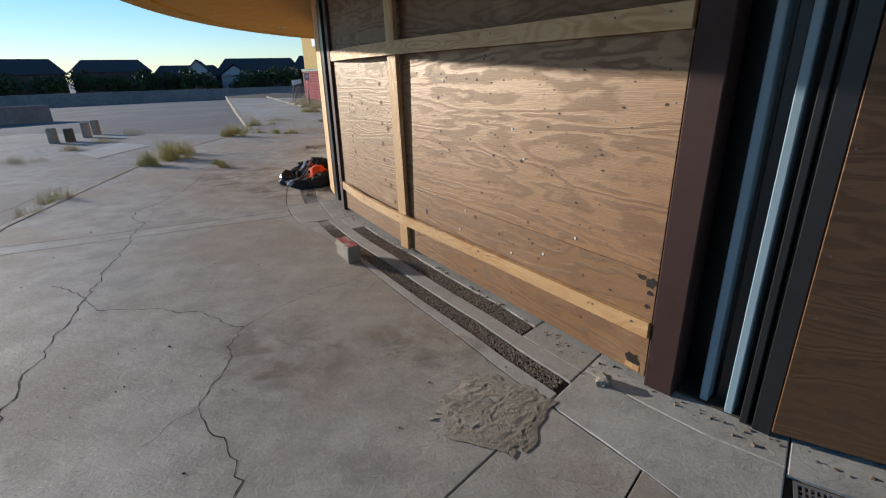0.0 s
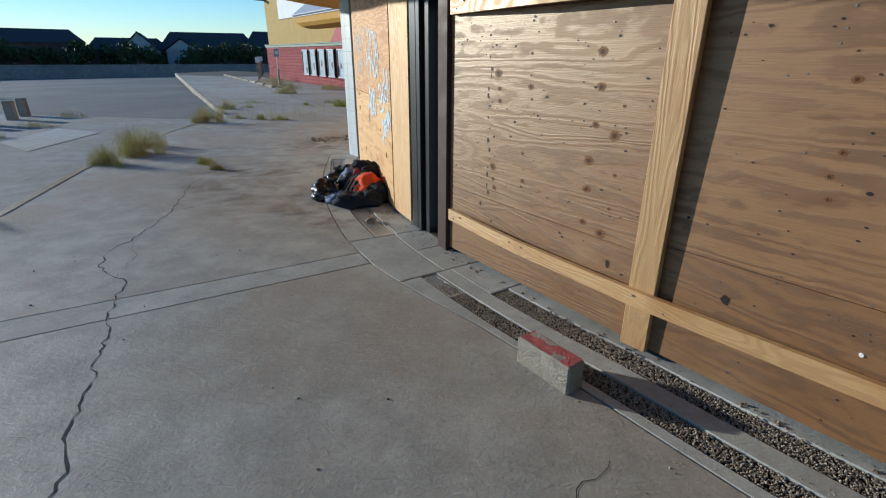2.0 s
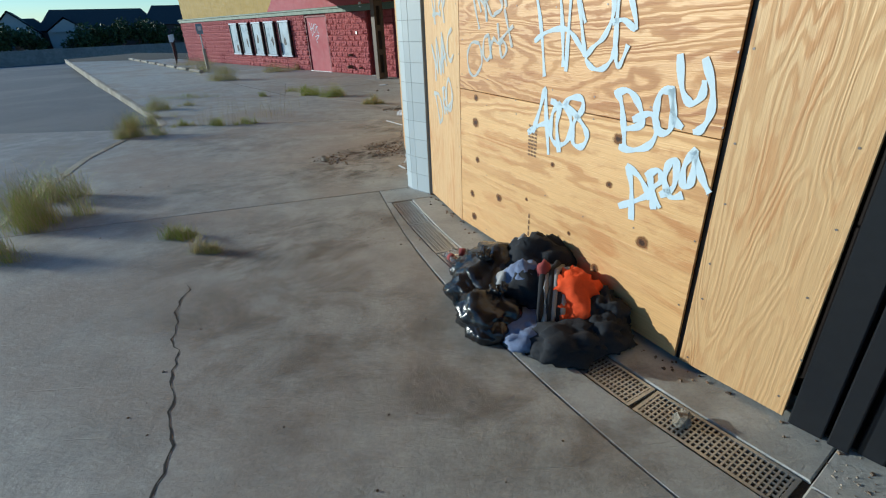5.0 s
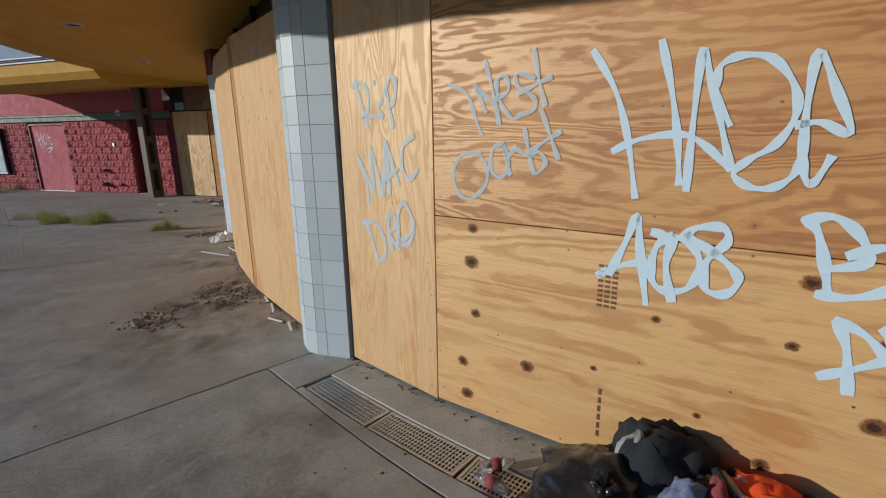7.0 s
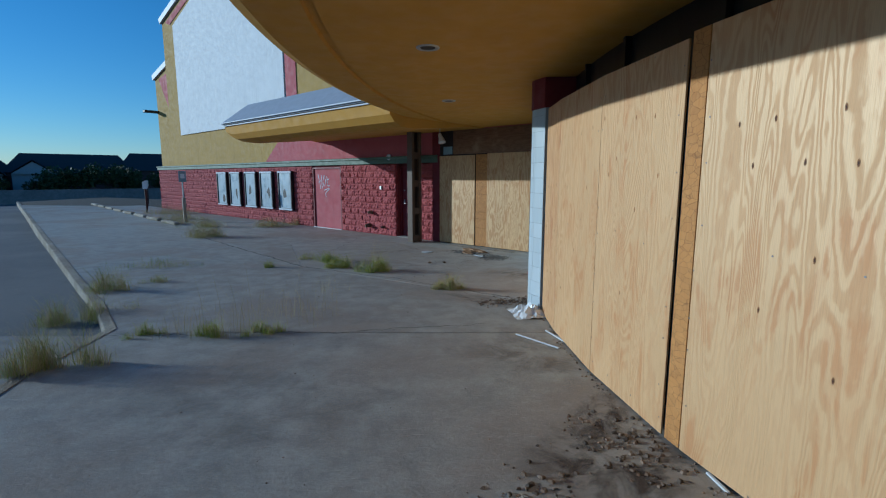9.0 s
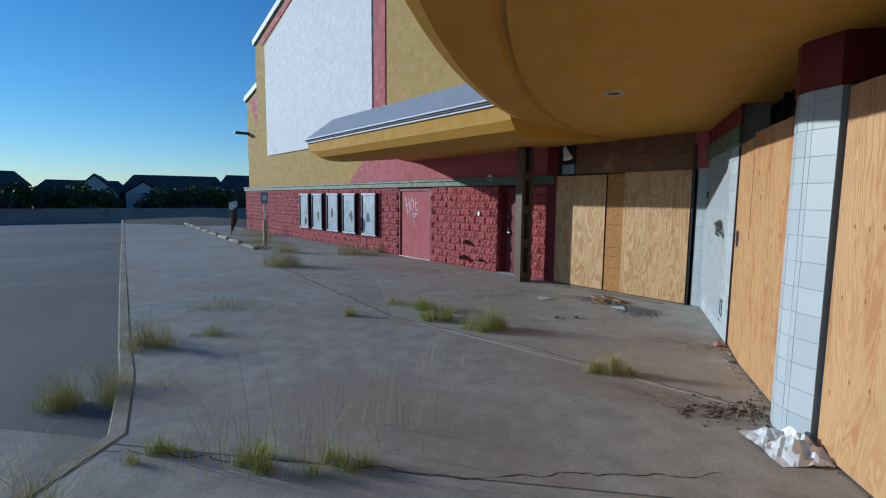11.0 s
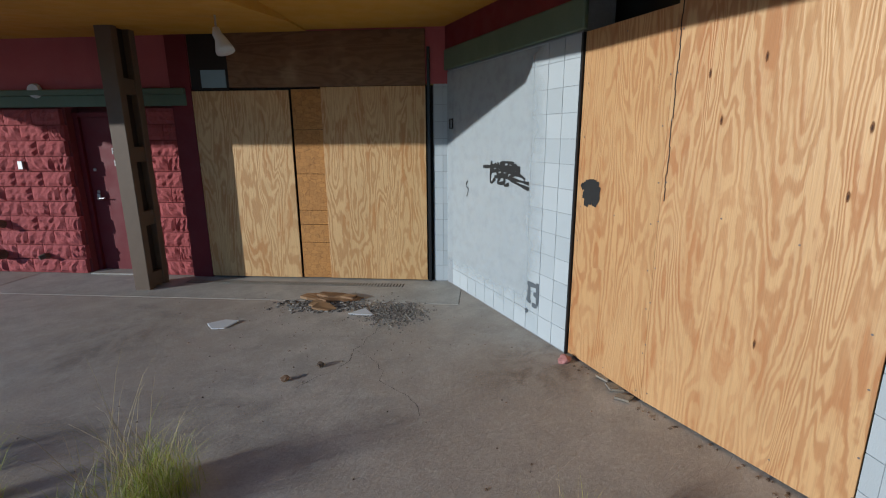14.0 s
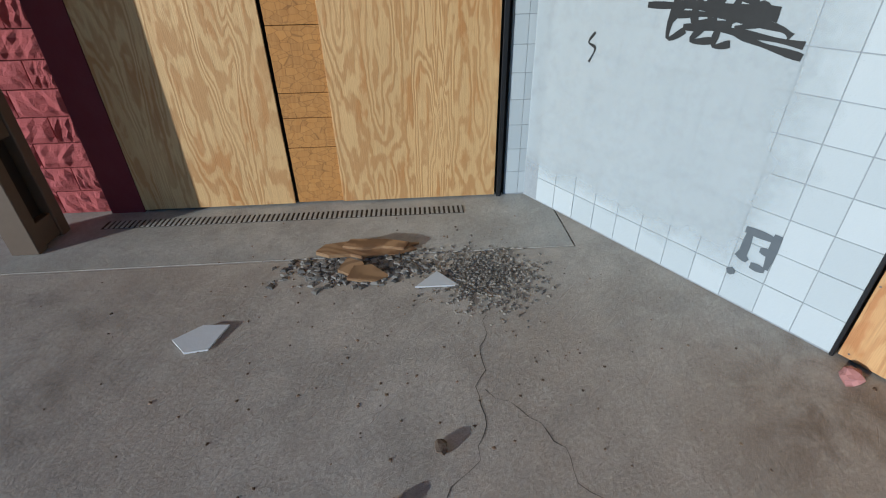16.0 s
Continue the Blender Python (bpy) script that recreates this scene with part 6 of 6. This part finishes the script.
STAIN = [stain_material("dark_stain_a", (0.085, 0.06, 0.045), 0, 0.8), stain_material("brown_stain_b", (0.20, 0.145, 0.105), 2, 0.42), stain_material("grey_stain_c", (0.15, 0.135, 0.12), 4, 0.24)]
for i, (x, y, rx, ry, rot, k) in enumerate(((-3.55, 14.3, 0.75, 0.7, 10, 0), (-3.3, 14.9, 0.55, 0.3, 60, 0), (-3.75, 13.4, 1.1, 1.0, 0, 1), (-3.5, 18.5, 0.9, 0.35, -40, 1), (-2.7, 17.6, 0.5, 0.4, 0, 0), (-4.0, 11.0, 1.8, 1.2, 30, 1), (-2.2, 8.7, 1.3, 1.0, 0, 1),
        (0.3, 3.9, 0.9, 0.8, 0, 1), (-5.0, 12.9, 1.7, 1.2, 20, 2), (-4.6, 23.6, 1.3, 0.8, 40, 2), (-4.9, 21.8, 1.5, 0.8, -30, 2), (-2.3, 20.4, 0.9, 0.7, 0, 1), (-3.7, 9.6, 1.6, 1.4, 0, 1), (-6.2, 15.4, 1.7, 1.5, 0, 2), (-3.4, 16.2, 1.0, 1.0, 0, 1), (1.3, 4.2, 0.7, 0.6, 0, 1))):
    bm = bmesh.new()
    bmesh.ops.create_circle(bm, cap_ends=True, segments=24, radius=1.0)
    ob = solid("dirt_stain", bm, STAIN[k], "brown dirt stain on the concrete", "stain", "structure", m=pose(x, y, 0.003 + 0.0004 * i, 0, 0, rot) @ Matrix.Diagonal((rx, ry, 1, 1)))


# weeds
def kerb_far(x, y):
    d = Vector((x, y)) - C
    a = math.degrees(math.atan2(d.y, -d.x))
    return (kerb_at(a) - C).length + 0.05 if a < 24 else 99.0


def tuft(x, y, n, spread, height, dry, seed, long=0.6, lean=0.85):
    """A clump of fine arching blades."""
    rng = random.Random(seed)
    vs, fs, mi = [], [], []
    hearts = [(rng.gauss(0, spread * 0.45), rng.gauss(0, spread * 0.45), rng.uniform(0.6, 1.35)) for _ in range(max(4, int(spread * 22)))]
    for _ in range(int(n * 2.2)):
        hx, hy, hh = rng.choice(hearts)
        bx, by = hx + rng.gauss(0, spread * 0.16), (hy + rng.gauss(0, spread * 0.16)) * long
        r = min(spread, math.hypot(bx, by))
        h = height * 1.45 * hh * rng.uniform(0.2, 1.0) ** 1.3 * (1.0 - 0.4 * r / spread)
        d = rng.uniform(0, 6.28)
        out = h * rng.uniform(0.15, lean + 0.3)
        w = rng.uniform(0.0007, 0.0019)
        px, py = -math.sin(d) * w, math.cos(d) * w
        k = len(vs)
        for f in (0.0, 0.4, 0.75):
            cx, cy, cz = bx + math.cos(d) * out * f * f, by + math.sin(d) * out * f * f, h * (f - 0.25 * f * f) * 1.3
            vs += [(cx - px * (1 - 0.5 * f), cy - py * (1 - 0.5 * f), cz), (cx + px * (1 - 0.5 * f), cy + py * (1 - 0.5 * f), cz)]
        vs.append((bx + math.cos(d) * out, by + math.sin(d) * out, h * 0.95))
        fs += [(k, k + 1, k + 3, k + 2), (k + 2, k + 3, k + 5, k + 4), (k + 4, k + 5, k + 6)]
        m = 1 if rng.random() < dry else 0
        mi += [m, m, m]
    me = bpy.data.meshes.new("grass_clump")
    me.from_pydata(vs, [], fs)
    me.materials.append(GRASS)
    me.materials.append(STRAW)
    me.polygons.foreach_set("material_index", mi)
    ob = new("grass_clump", me)
    ob.location = (x, y, 0 if (Vector((x, y)) - C).length < kerb_far(x, y) else ground_z(x, y))
    label = "clump of dry straw-coloured grass in a crack" if dry > 0.6 else "tuft of green and yellow grass in a pavement crack"
    return tagged(ob, label, "grass", "grass tufts", "stuff")


for i, (x, y, n, s, h, dry) in enumerate((
        (-5.12, 20.95, 620, 0.42, 0.30, 0.25), (-5.05, 21.0, 70, 0.34, 0.62, 1.0), (-5.75, 21.55, 600, 0.34, 0.22, 0.3), (-6.15, 22.2, 420, 0.32, 0.22, 0.3), (-7.25, 21.7, 180, 0.22, 0.12, 0.35), (-3.80, 19.30, 800, 0.30, 0.18, 0.8), (-6.6, 22.6, 200, 0.4, 0.14, 0.6),
        (-10.2, 27.2, 800, 0.75, 0.42, 0.8), (-9.0, 30.3, 700, 0.75, 0.40, 0.85), (-8.0, 30.9, 500, 0.6, 0.35, 0.85), (-11.3, 30.5, 500, 0.7, 0.35, 0.85), (-13.5, 34.0, 700, 1.1, 0.4, 0.9), (-15.5, 37.5, 700, 1.3, 0.45, 0.9), (-12.6, 31.9, 400, 0.8, 0.35, 0.9),
        (-9.1, 18.6, 700, 0.48, 0.34, 0.65), (-8.2, 16.5, 700, 0.42, 0.42, 0.75), (-7.0, 17.35, 320, 0.24, 0.15, 0.35), (-6.4, 17.32, 320, 0.26, 0.17, 0.35), (-7.75, 17.45, 240, 0.26, 0.12, 0.4), (-6.6, 17.35, 40, 0.5, 0.62, 1.0), (-7.2, 17.4, 30, 0.5, 0.55, 1.0),
        (-7.05, 12.0, 900, 0.55, 0.42, 0.65), (-6.9, 11.1, 700, 0.45, 0.35, 0.7), (-7.3, 12.8, 500, 0.4, 0.34, 0.7), (-5.2, 11.3, 420, 0.26, 0.16, 0.5), (-4.85, 10.95, 340, 0.22, 0.14, 0.85), (-6.1, 8.0, 420, 0.45, 0.30, 0.95), (-5.6, 7.0, 260, 0.4, 0.24, 0.95), (-9.6, 22.2, 300, 0.8, 0.14, 0.5),
        (-8.9, 20.6, 180, 0.30, 0.12, 0.6), (-9.5, 20.1, 500, 0.45, 0.30, 0.7), (-12.0, 12.0, 300, 0.8, 0.2, 0.95), (-12.6, 14.2, 300, 0.7, 0.25, 0.95), (-13.2, 16.2, 300, 0.7, 0.25, 0.95), (-14.2, 18.5, 300, 0.8, 0.25, 0.95), (-6.1, 17.9, 50, 0.9, 0.5, 1.0), (-5.9, 19.3, 16, 0.5, 0.45, 1.0))):
    tuft(x, y, n, s, h, dry, 200 + i)


# litter near the piers
def scrap(name, label, category, x, y, rot, pts, thick, material, tilt=0.0):
    bm = bmesh.new()
    prism(bm, pts, 0.0, thick)
    return solid(name, bm, material, label, category, m=pose(x, y, 0.004 + abs(math.sin(radians(tilt))) * 0.05, tilt, tilt * 0.6, rot))


scrap("tile_shard", "pale blue-white broken tile lying on the walk", "shard", -3.80, 23.25, -50, [(-0.15, -0.03), (-0.05, -0.13), (0.07, -0.11), (0.11, 0.02), (0.13, 0.08), (-0.02, 0.08)], 0.012, TILE_PAINTED, 3)
scrap("tile_shard", "pale triangular broken tile in the debris", "shard", -2.63, 22.48, -44, [(-0.14, -0.04), (0.14, -0.05), (0.02, 0.10)], 0.012, TILE_PAINTED, 6)
for x, y, rot in ((-2.12, 19.95, 10), (-2.22, 19.82, 60), (-2.30, 19.70, 110)):
    scrap("tile_shard", "buff broken tile lying by the boards", "shard", x, y, rot, [(-0.06, -0.04), (0.05, -0.05), (0.07, 0.03), (-0.03, 0.06)], 0.014, CONC_RAW, 5)
scrap("rotten_board", "flaking piece of brown rotten board on the debris", "board", -2.61, 23.11, -46, [(-0.36, -0.03), (-0.27, -0.07), (-0.12, -0.06), (-0.02, -0.10), (0.13, -0.07), (0.22, -0.08), (0.35, -0.02), (0.31, 0.02), (0.37, 0.05), (0.16, 0.07), (0.04, 0.06), (-0.10, 0.09), (-0.30, 0.05)], 0.03, ROTTEN, 7)
scrap("rotten_board", "upper flake of brown rotten board on the debris", "board", -2.57, 23.11, -50, [(-0.20, -0.04), (-0.06, -0.06), (0.08, -0.03), (0.23, -0.05), (0.27, 0.02), (0.10, 0.05), (-0.15, 0.04)], 0.055, ROTTEN, 7)
scrap("rotten_board", "small flake of brown rotten board on the debris", "board", -2.83, 23.03, -62, [(-0.09, -0.06), (0.03, -0.09), (0.10, -0.02), (0.05, 0.05), (-0.06, 0.06)], 0.03, ROTTEN, 14)
scrap("rotten_board", "pointed flake of brown rotten board on the debris", "board", -2.83, 22.91, -42, [(-0.13, -0.05), (0.05, -0.09), (0.15, -0.04), (0.04, 0.07), (-0.08, 0.06)], 0.025, ROTTEN, 12)
rng = random.Random(21)
spots = []
for _ in range(760):
    u, v = rng.gauss(0, 0.19), rng.gauss(0, 0.085)
    spots.append((-2.77 + 0.69 * u + 0.72 * v, 23.01 - 0.72 * u + 0.69 * v))
scatter("slate_debris", "heap of dark broken slate and glass on the walk", blades("dark_debris", (0.025, 0.026, 0.028), (0.30, 0.29, 0.27)), spots, (0.010, 0.046), rng, category="debris", flat=0.28)
spots = [(-2.38 + rng.gauss(0, 0.16), 22.28 + rng.gauss(0, 0.17)) for _ in range(1500)]
scatter("gravel_debris", "spill of fine grey rubble on the walk", RUBBLE, spots, (0.005, 0.018), rng, category="debris")
spots = [(-3.0 + rng.gauss(0, 0.25), 18.35 + rng.gauss(0, 0.12)) for _ in range(260)] + [(-4.1 + rng.gauss(0, 0.15), 14.0 + rng.gauss(0, 0.15)) for _ in range(90)] + [(-3.35 + rng.gauss(0, 0.22), 14.5 + rng.gauss(0, 0.25)) for _ in range(160)]
scatter("bark_litter", "brown bark and leaf litter in small heaps", LITTER, spots, (0.008, 0.028), rng, category="litter")
for x, y, s, mt, lb in ((-2.09, 20.33, 0.045, plain("pink_stone", (0.42, 0.20, 0.19), 0.9), "pinkish broken stone lying by the boards"), (-3.90, 21.72, 0.028, LITTER, "brown clod lying on the walk"), (-3.58, 21.73, 0.028, GRIME, "dark crumpled scrap lying on the walk"), (-4.21, 13.97, 0.05, CONC_RAW, "pale crumpled scrap on the walk"), (2.58, 3.93, 0.045, CONC_RAW, "loose stone chip on the edging"), (-1.62, 8.55, 0.04, CONC_RAW, "small stone on the edging")):
    bm = bmesh.new()
    blob(bm, 0, 0, s * 1.3, s, s * 0.9, int(s * 1000), 0.5, 4.0, 0.1, 2)
    solid("stone", bm, mt, lb, "stone", m=pose(x, y, 0, 0, 0, x * 90))

t = thing("plastic_sheet", pose(-2.98, 17.72, 0.0), "crumpled clear plastic sheet at the foot of the pier", "plastic sheet")
bm = bmesh.new()
g = [[bm.verts.new(((i / 14 - 0.5) * 0.5, (j / 14 - 0.5) * 0.55, 0.004 + max(0, 0.075 + 0.13 * noise.noise(Vector((i * 0.55, j * 0.55, 2.2)))) * max(0, 1 - ((i - 7) ** 2 + (j - 7) ** 2) / 60))) for j in range(15)] for i in range(15)]
for i in range(14):
    for j in range(14):
        bm.faces.new((g[i][j], g[i + 1][j], g[i + 1][j + 1], g[i][j + 1]))
part("film", bm, FILM, t)
for x, y, rot, ln in ((-3.25, 16.62, -58, 0.62), (-2.98, 16.75, -80, 0.42), (-2.92, 16.6, -72, 0.36), (-2.98, 14.95, -70, 0.14), (-3.0, 14.02, -93, 0.2), (-3.0, 13.72, -97, 0.28), (-3.05, 13.36, -62, 0.2), (-2.965, 13.12, -97, 0.24)):
    bm = bmesh.new()
    box(bm, -ln / 2, ln / 2, -0.012, 0.012, 0.002, 0.016, 0.004)
    solid("white_stick", bm, TILE_PAINTED, "thin white painted stick lying by the boards", "stick", "", "white sticks", pose(x, y, 0, 0, 0, rot))

# black strip between end wall and boards, wall fittings
bm = bmesh.new()
box(bm, -0.014, 0.006, -0.02, 0.012, 0.0, 2.62, 0.003)
solid("trim", bm, BLACK, "black edge strip between tiles and boards", "trim", "structure", m=END)
for s, z in ((2.22, 1.95),):
    t = thing("wall_box", END @ Matrix.Translation((s, 0.008, z)), "small dark electrical box frame on the tiles", "box")
    bm = bmesh.new()
    for x0, x1, z0, z1 in ((0, 0.09, 0, 0.015), (0, 0.09, 0.105, 0.12), (0, 0.015, 0.015, 0.105), (0.075, 0.09, 0.015, 0.105)):
        box(bm, x0, x1, 0, 0.012, z0, z1)
    part("box_frame", bm, BLACK, t)
for s, z, k in ((6.0, 0.71, 1.0), (6.1, 0.27, 1.2), (5.42, 0.26, 0.7)):
    t = thing("pipe_stub", WALL @ Matrix.Translation((s, 0.03, z)), "broken dark pipe stub sticking out of the block wall", "pipe", "pipe stubs")
    bm = bmesh.new()
    tube(bm, [Vector((0, 0, 0)), Vector((0, 0.09 * k, 0.01)), Vector((0.03, 0.16 * k, -0.01))], [0.06 * k, 0.055 * k, 0.045 * k], 9)
    part("stub", bm, GRIME, t)
t = thing("switch_box", WALL @ Matrix.Translation((5.50, 0.035, 1.46)), "small grey switch box on the block wall", "box")
bm = bmesh.new()
box(bm, 0, 0.07, 0, 0.03, 0, 0.11, 0.004)
part("cover", bm, STEEL, t)


# ---- far surroundings ----
def house(x, y, face, w, d, eaves, ridge, wall, gable=False):
    """A far two-storey house: walls, pitched roof, windows."""
    t = thing("house", pose(x, y, ground_z(x, y), 0, 0, face), "far suburban house with a dark shingle roof", "house", "houses beyond the wall")
    bm = bmesh.new()
    box(bm, -w / 2, w / 2, 0, d, 0, eaves)
    body = part("wall", bm, wall, t)
    bm = bmesh.new()
    o = 0.4
    if gable:
        p = [(-w / 2 - o, -o, eaves - 0.1), (0, -o, ridge), (w / 2 + o, -o, eaves - 0.1)]
        a = [bm.verts.new(q) for q in p]
        b = [bm.verts.new((q[0], d + o, q[2])) for q in p]
        bm.faces.new((a[0], a[1], b[1], b[0]))
        bm.faces.new((a[1], a[2], b[2], b[1]))
        bm.faces.new((b[0], b[1], b[2]))
        bm.faces.new((a[0], a[2], b[2], b[0]))
        roof = part("roof", bm, ROOF, t)
        bm = bmesh.new()
        bm.faces.new([bm.verts.new(q) for q in ((-w / 2, 0.0, eaves), (w / 2, 0.0, eaves), (0, 0.0, ridge - 0.25))])
        part("gable_wall", bm, wall, t)
    else:
        q = d / 2
        a = [bm.verts.new(v) for v in ((-w / 2 - o, -o, eaves), (w / 2 + o, -o, eaves), (w / 2 + o, d + o, eaves), (-w / 2 - o, d + o, eaves), (-w / 2 + q * 0.3, q, ridge), (w / 2 - q * 0.3, q, ridge))]
        for fc in ((0, 1, 5, 4), (1, 2, 5), (2, 3, 4, 5), (3, 0, 4), (3, 2, 1, 0)):
            bm.faces.new([a[k] for k in fc])
        roof = part("roof", bm, ROOF, t)
    for k in range(max(1, int(w / 4))):
        xx = -w / 2 + (k + 0.5) * w / max(1, int(w / 4))
        for z in (1.0, 3.6):
            if z + 1.3 < eaves + 0.3:
                win = part("window", (lambda b: (box(b, xx - 0.55, xx + 0.55, -0.06, 0.02, z, z + 1.35), b)[1])(bmesh.new()), GLASS_FAR, t)
                bm = bmesh.new()
                box(bm, xx - 0.66, xx + 0.66, -0.09, -0.065, z - 0.1, z, 0.01)
                part("sill", bm, STUCCO_FAR, win)
    return t


for x, y, f, w, d, e, r, mt, gb in ((-61.5, 88.5, 32, 6, 12, 3.4, 6.6, STUCCO_FAR, True), (-55.4, 91.0, 30, 5.0, 10, 3.6, 5.6, STUCCO_FAR, True), (-54.0, 98.0, 30, 17, 12, 3.8, 7.0, BRICK_FAR, False), (-43.0, 104.0, 28, 12, 12, 4.2, 7.4, BRICK_FAR, False), (-72.5, 80.0, 42, 12, 10, 4.6, 6.8, BRICK_FAR, False),
        (-82.0, 70.0, 48, 14, 11, 4.4, 7.0, BRICK_FAR, False), (-66.0, 92.0, 38, 13, 10, 3.6, 5.8, BRICK_FAR, False), (-92.0, 56.0, 56, 15, 11, 4.6, 7.0, BRICK_FAR, False), (-31.0, 112.0, 22, 15, 11, 4.6, 7.4, BRICK_FAR, False), (-98.0, 40.0, 66, 15, 11, 4.6, 7.2, BRICK_FAR, False)):
    house(x, y, f, w, d, e, r, mt, gb)

bm = bmesh.new()
sweep(bm, [Vector((-90, 8, 0)), Vector((-66, 50.5, 0)), Vector((-54.6, 62.0, 0)), Vector((-33.8, 76.0, 0)), Vector((-5, 92, 0))], [(-0.12, -1.5), (0.12, -1.5), (0.12, 0.45), (-0.12, 0.45)])
solid("perimeter_wall", bm, FENCE_WALL, "low grey perimeter wall in front of the houses", "wall", "structure")
bm = bmesh.new()
sweep(bm, [Vector((-40.5, 10.0, 0)), Vector((-30.5, 25.5, 0)), Vector((-28.6, 28.0, 0))], [(-0.1, -1.0), (0.1, -1.0), (0.1, 0.55), (-0.1, 0.55)])
solid("low_wall", bm, FENCE_WALL, "low grey enclosure wall in the car park", "wall", "structure")


def tree(x, y, height, spread, seed):
    rng = random.Random(seed)
    t = thing("tree", pose(x, y, ground_z(x, y) - 0.05, 0, 0, rng.uniform(0, 360)), "dark green broadleaf tree among the far houses", "tree", "far trees")
    bm = bmesh.new()
    tube(bm, [Vector((0, 0, 0)), Vector((0.1, 0, height * 0.3)), Vector((0, 0.1, height * 0.6))], [0.22, 0.16, 0.08], 7)
    for k in range(5):
        a = k * 1.3
        tube(bm, [Vector((0.05, 0, height * 0.3)), Vector((math.cos(a) * spread * 0.3, math.sin(a) * spread * 0.3, height * 0.5)), Vector((math.cos(a) * spread * 0.6, math.sin(a) * spread * 0.6, height * 0.7))], [0.08, 0.05, 0.02], 5)
    part("trunk", bm, BARK, t)
    vs, fs = [], []
    lobes = [(rng.gauss(0, spread * 0.42), rng.gauss(0, spread * 0.42), height * rng.uniform(0.4, 0.85), spread * rng.uniform(0.25, 0.5)) for _ in range(14)]
    for _ in range(1500):
        lx, ly, lz, lr = rng.choice(lobes)
        p = Vector((rng.gauss(0, 1), rng.gauss(0, 1), rng.gauss(0, 0.8))).normalized() * lr * rng.uniform(0.6, 1.05)
        c = Vector((lx, ly, lz)) + p
        a, b = Vector((rng.gauss(0, 1), rng.gauss(0, 1), rng.gauss(0, 1))).normalized() * 0.22, Vector((rng.gauss(0, 1), rng.gauss(0, 1), rng.gauss(0, 1))).normalized() * 0.16
        k = len(vs)
        vs += [tuple(c - a), tuple(c + b), tuple(c + a), tuple(c - b)]
        fs.append((k, k + 1, k + 2, k + 3))
    me = bpy.data.meshes.new("crown")
    me.from_pydata(vs, [], fs)
    me.materials.append(LEAF)
    ob = new("crown", me)
    ob.parent = t
    return t


for i, (x, y, h, s) in enumerate(((-57.8, 85.5, 4.4, 2.6), (-67.5, 81.0, 5.0, 2.8), (-70.5, 78.0, 4.2, 2.4), (-48.5, 91.5, 4.4, 2.6), (-44.0, 95.0, 4.6, 2.8), (-40.0, 97.5, 4.8, 2.6), (-63.5, 84.5, 3.6, 2.0), (-75.5, 70.5, 4.4, 2.4), (-81.0, 61.0, 4.6, 2.6), (-52.0, 88.5, 3.8, 2.2), (-35.0, 101.0, 5.0, 2.8), (-87.0, 50.0, 4.6, 2.6), (-60.5, 84.0, 4.8, 3.0), (-65.5, 80.5, 4.6, 2.8), (-73.0, 74.0, 4.8, 3.0), (-78.5, 66.0, 4.6, 2.8), (-46.0, 92.5, 5.0, 3.0), (-50.5, 89.0, 4.6, 2.8), (-84.0, 56.5, 4.8, 2.8), (-37.5, 98.5, 5.0, 3.0), (-89.5, 44.0, 4.8, 2.8))):
    tree(x, y, h, s, 300 + i)

for i in range(9):
    x, y = -16.9 - 0.75 * i, 38.4 + 1.75 * i
    t = thing("fence_post", pose(x, y, 0), "thin rusty metal post beside the parking bays", "post", "metal posts")
    bm = bmesh.new()
    tube(bm, [Vector((0, 0, -0.1)), Vector((0, 0, 1.25))], 0.03, 7)
    part("shaft", bm, BROWN, t)
    if i % 2:
        bm = bmesh.new()
        box(bm, -0.12, 0.12, -0.05, -0.03, 1.2, 1.6, 0.005)
        part("plate", bm, WHITE, t, "pale sign plate")
for i in range(8):
    x, y = -13.2 - 1.45 * i, 31.9 + 2.0 * i
    bm = bmesh.new()
    box(bm, -0.85, 0.85, -0.09, 0.09, 0.0, 0.13, 0.03)
    solid("wheel_stop", bm, CONC_RAW, "pale concrete wheel stop at the edge of the bays", "wheel stop", "", "wheel stops", pose(x, y, -0.005, 0, 0, -52))
t = thing("parking_sign", pose(-12.95, 32.8, 0, 0, 0, 40), "small blue and white parking sign on a wooden post", "sign")
bm = bmesh.new()
box(bm, -0.06, 0.06, -0.06, 0.06, 0, 1.0, 0.01)
part("post_base", bm, CONC_RAW, t, "concrete filled base")
bm = bmesh.new()
tube(bm, [Vector((0, 0, 1.0)), Vector((0, 0, 2.1))], 0.03, 8)
part("shaft", bm, STEEL, t)
bm = bmesh.new()
box(bm, -0.15, 0.15, -0.05, -0.035, 1.65, 2.1, 0.008)
plate = part("plate", bm, BLUE, t, "pale blue sign plate")
bm = bmesh.new()
box(bm, -0.08, 0.08, -0.056, -0.052, 1.80, 1.98, 0.002)
part("symbol_bar", bm, WHITE, plate, "plain white bar")
for x, y, h, mt in ((-15.1, 16.0, 0.55, CONC_RAW), (-14.75, 16.35, 0.5, GRIME), (-15.4, 17.7, 0.6, CONC_RAW), (-15.95, 18.7, 0.6, CONC_RAW)):
    t = thing("bollard_stump", pose(x, y, ground_z(x, y) - 0.01, 0, 0, 20), "weathered short post at the edge of the car park", "bollard", "stumps")
    bm = bmesh.new()
    box(bm, -0.13, 0.13, -0.13, 0.13, 0, h, 0.03)
    part("stump", bm, mt, t)
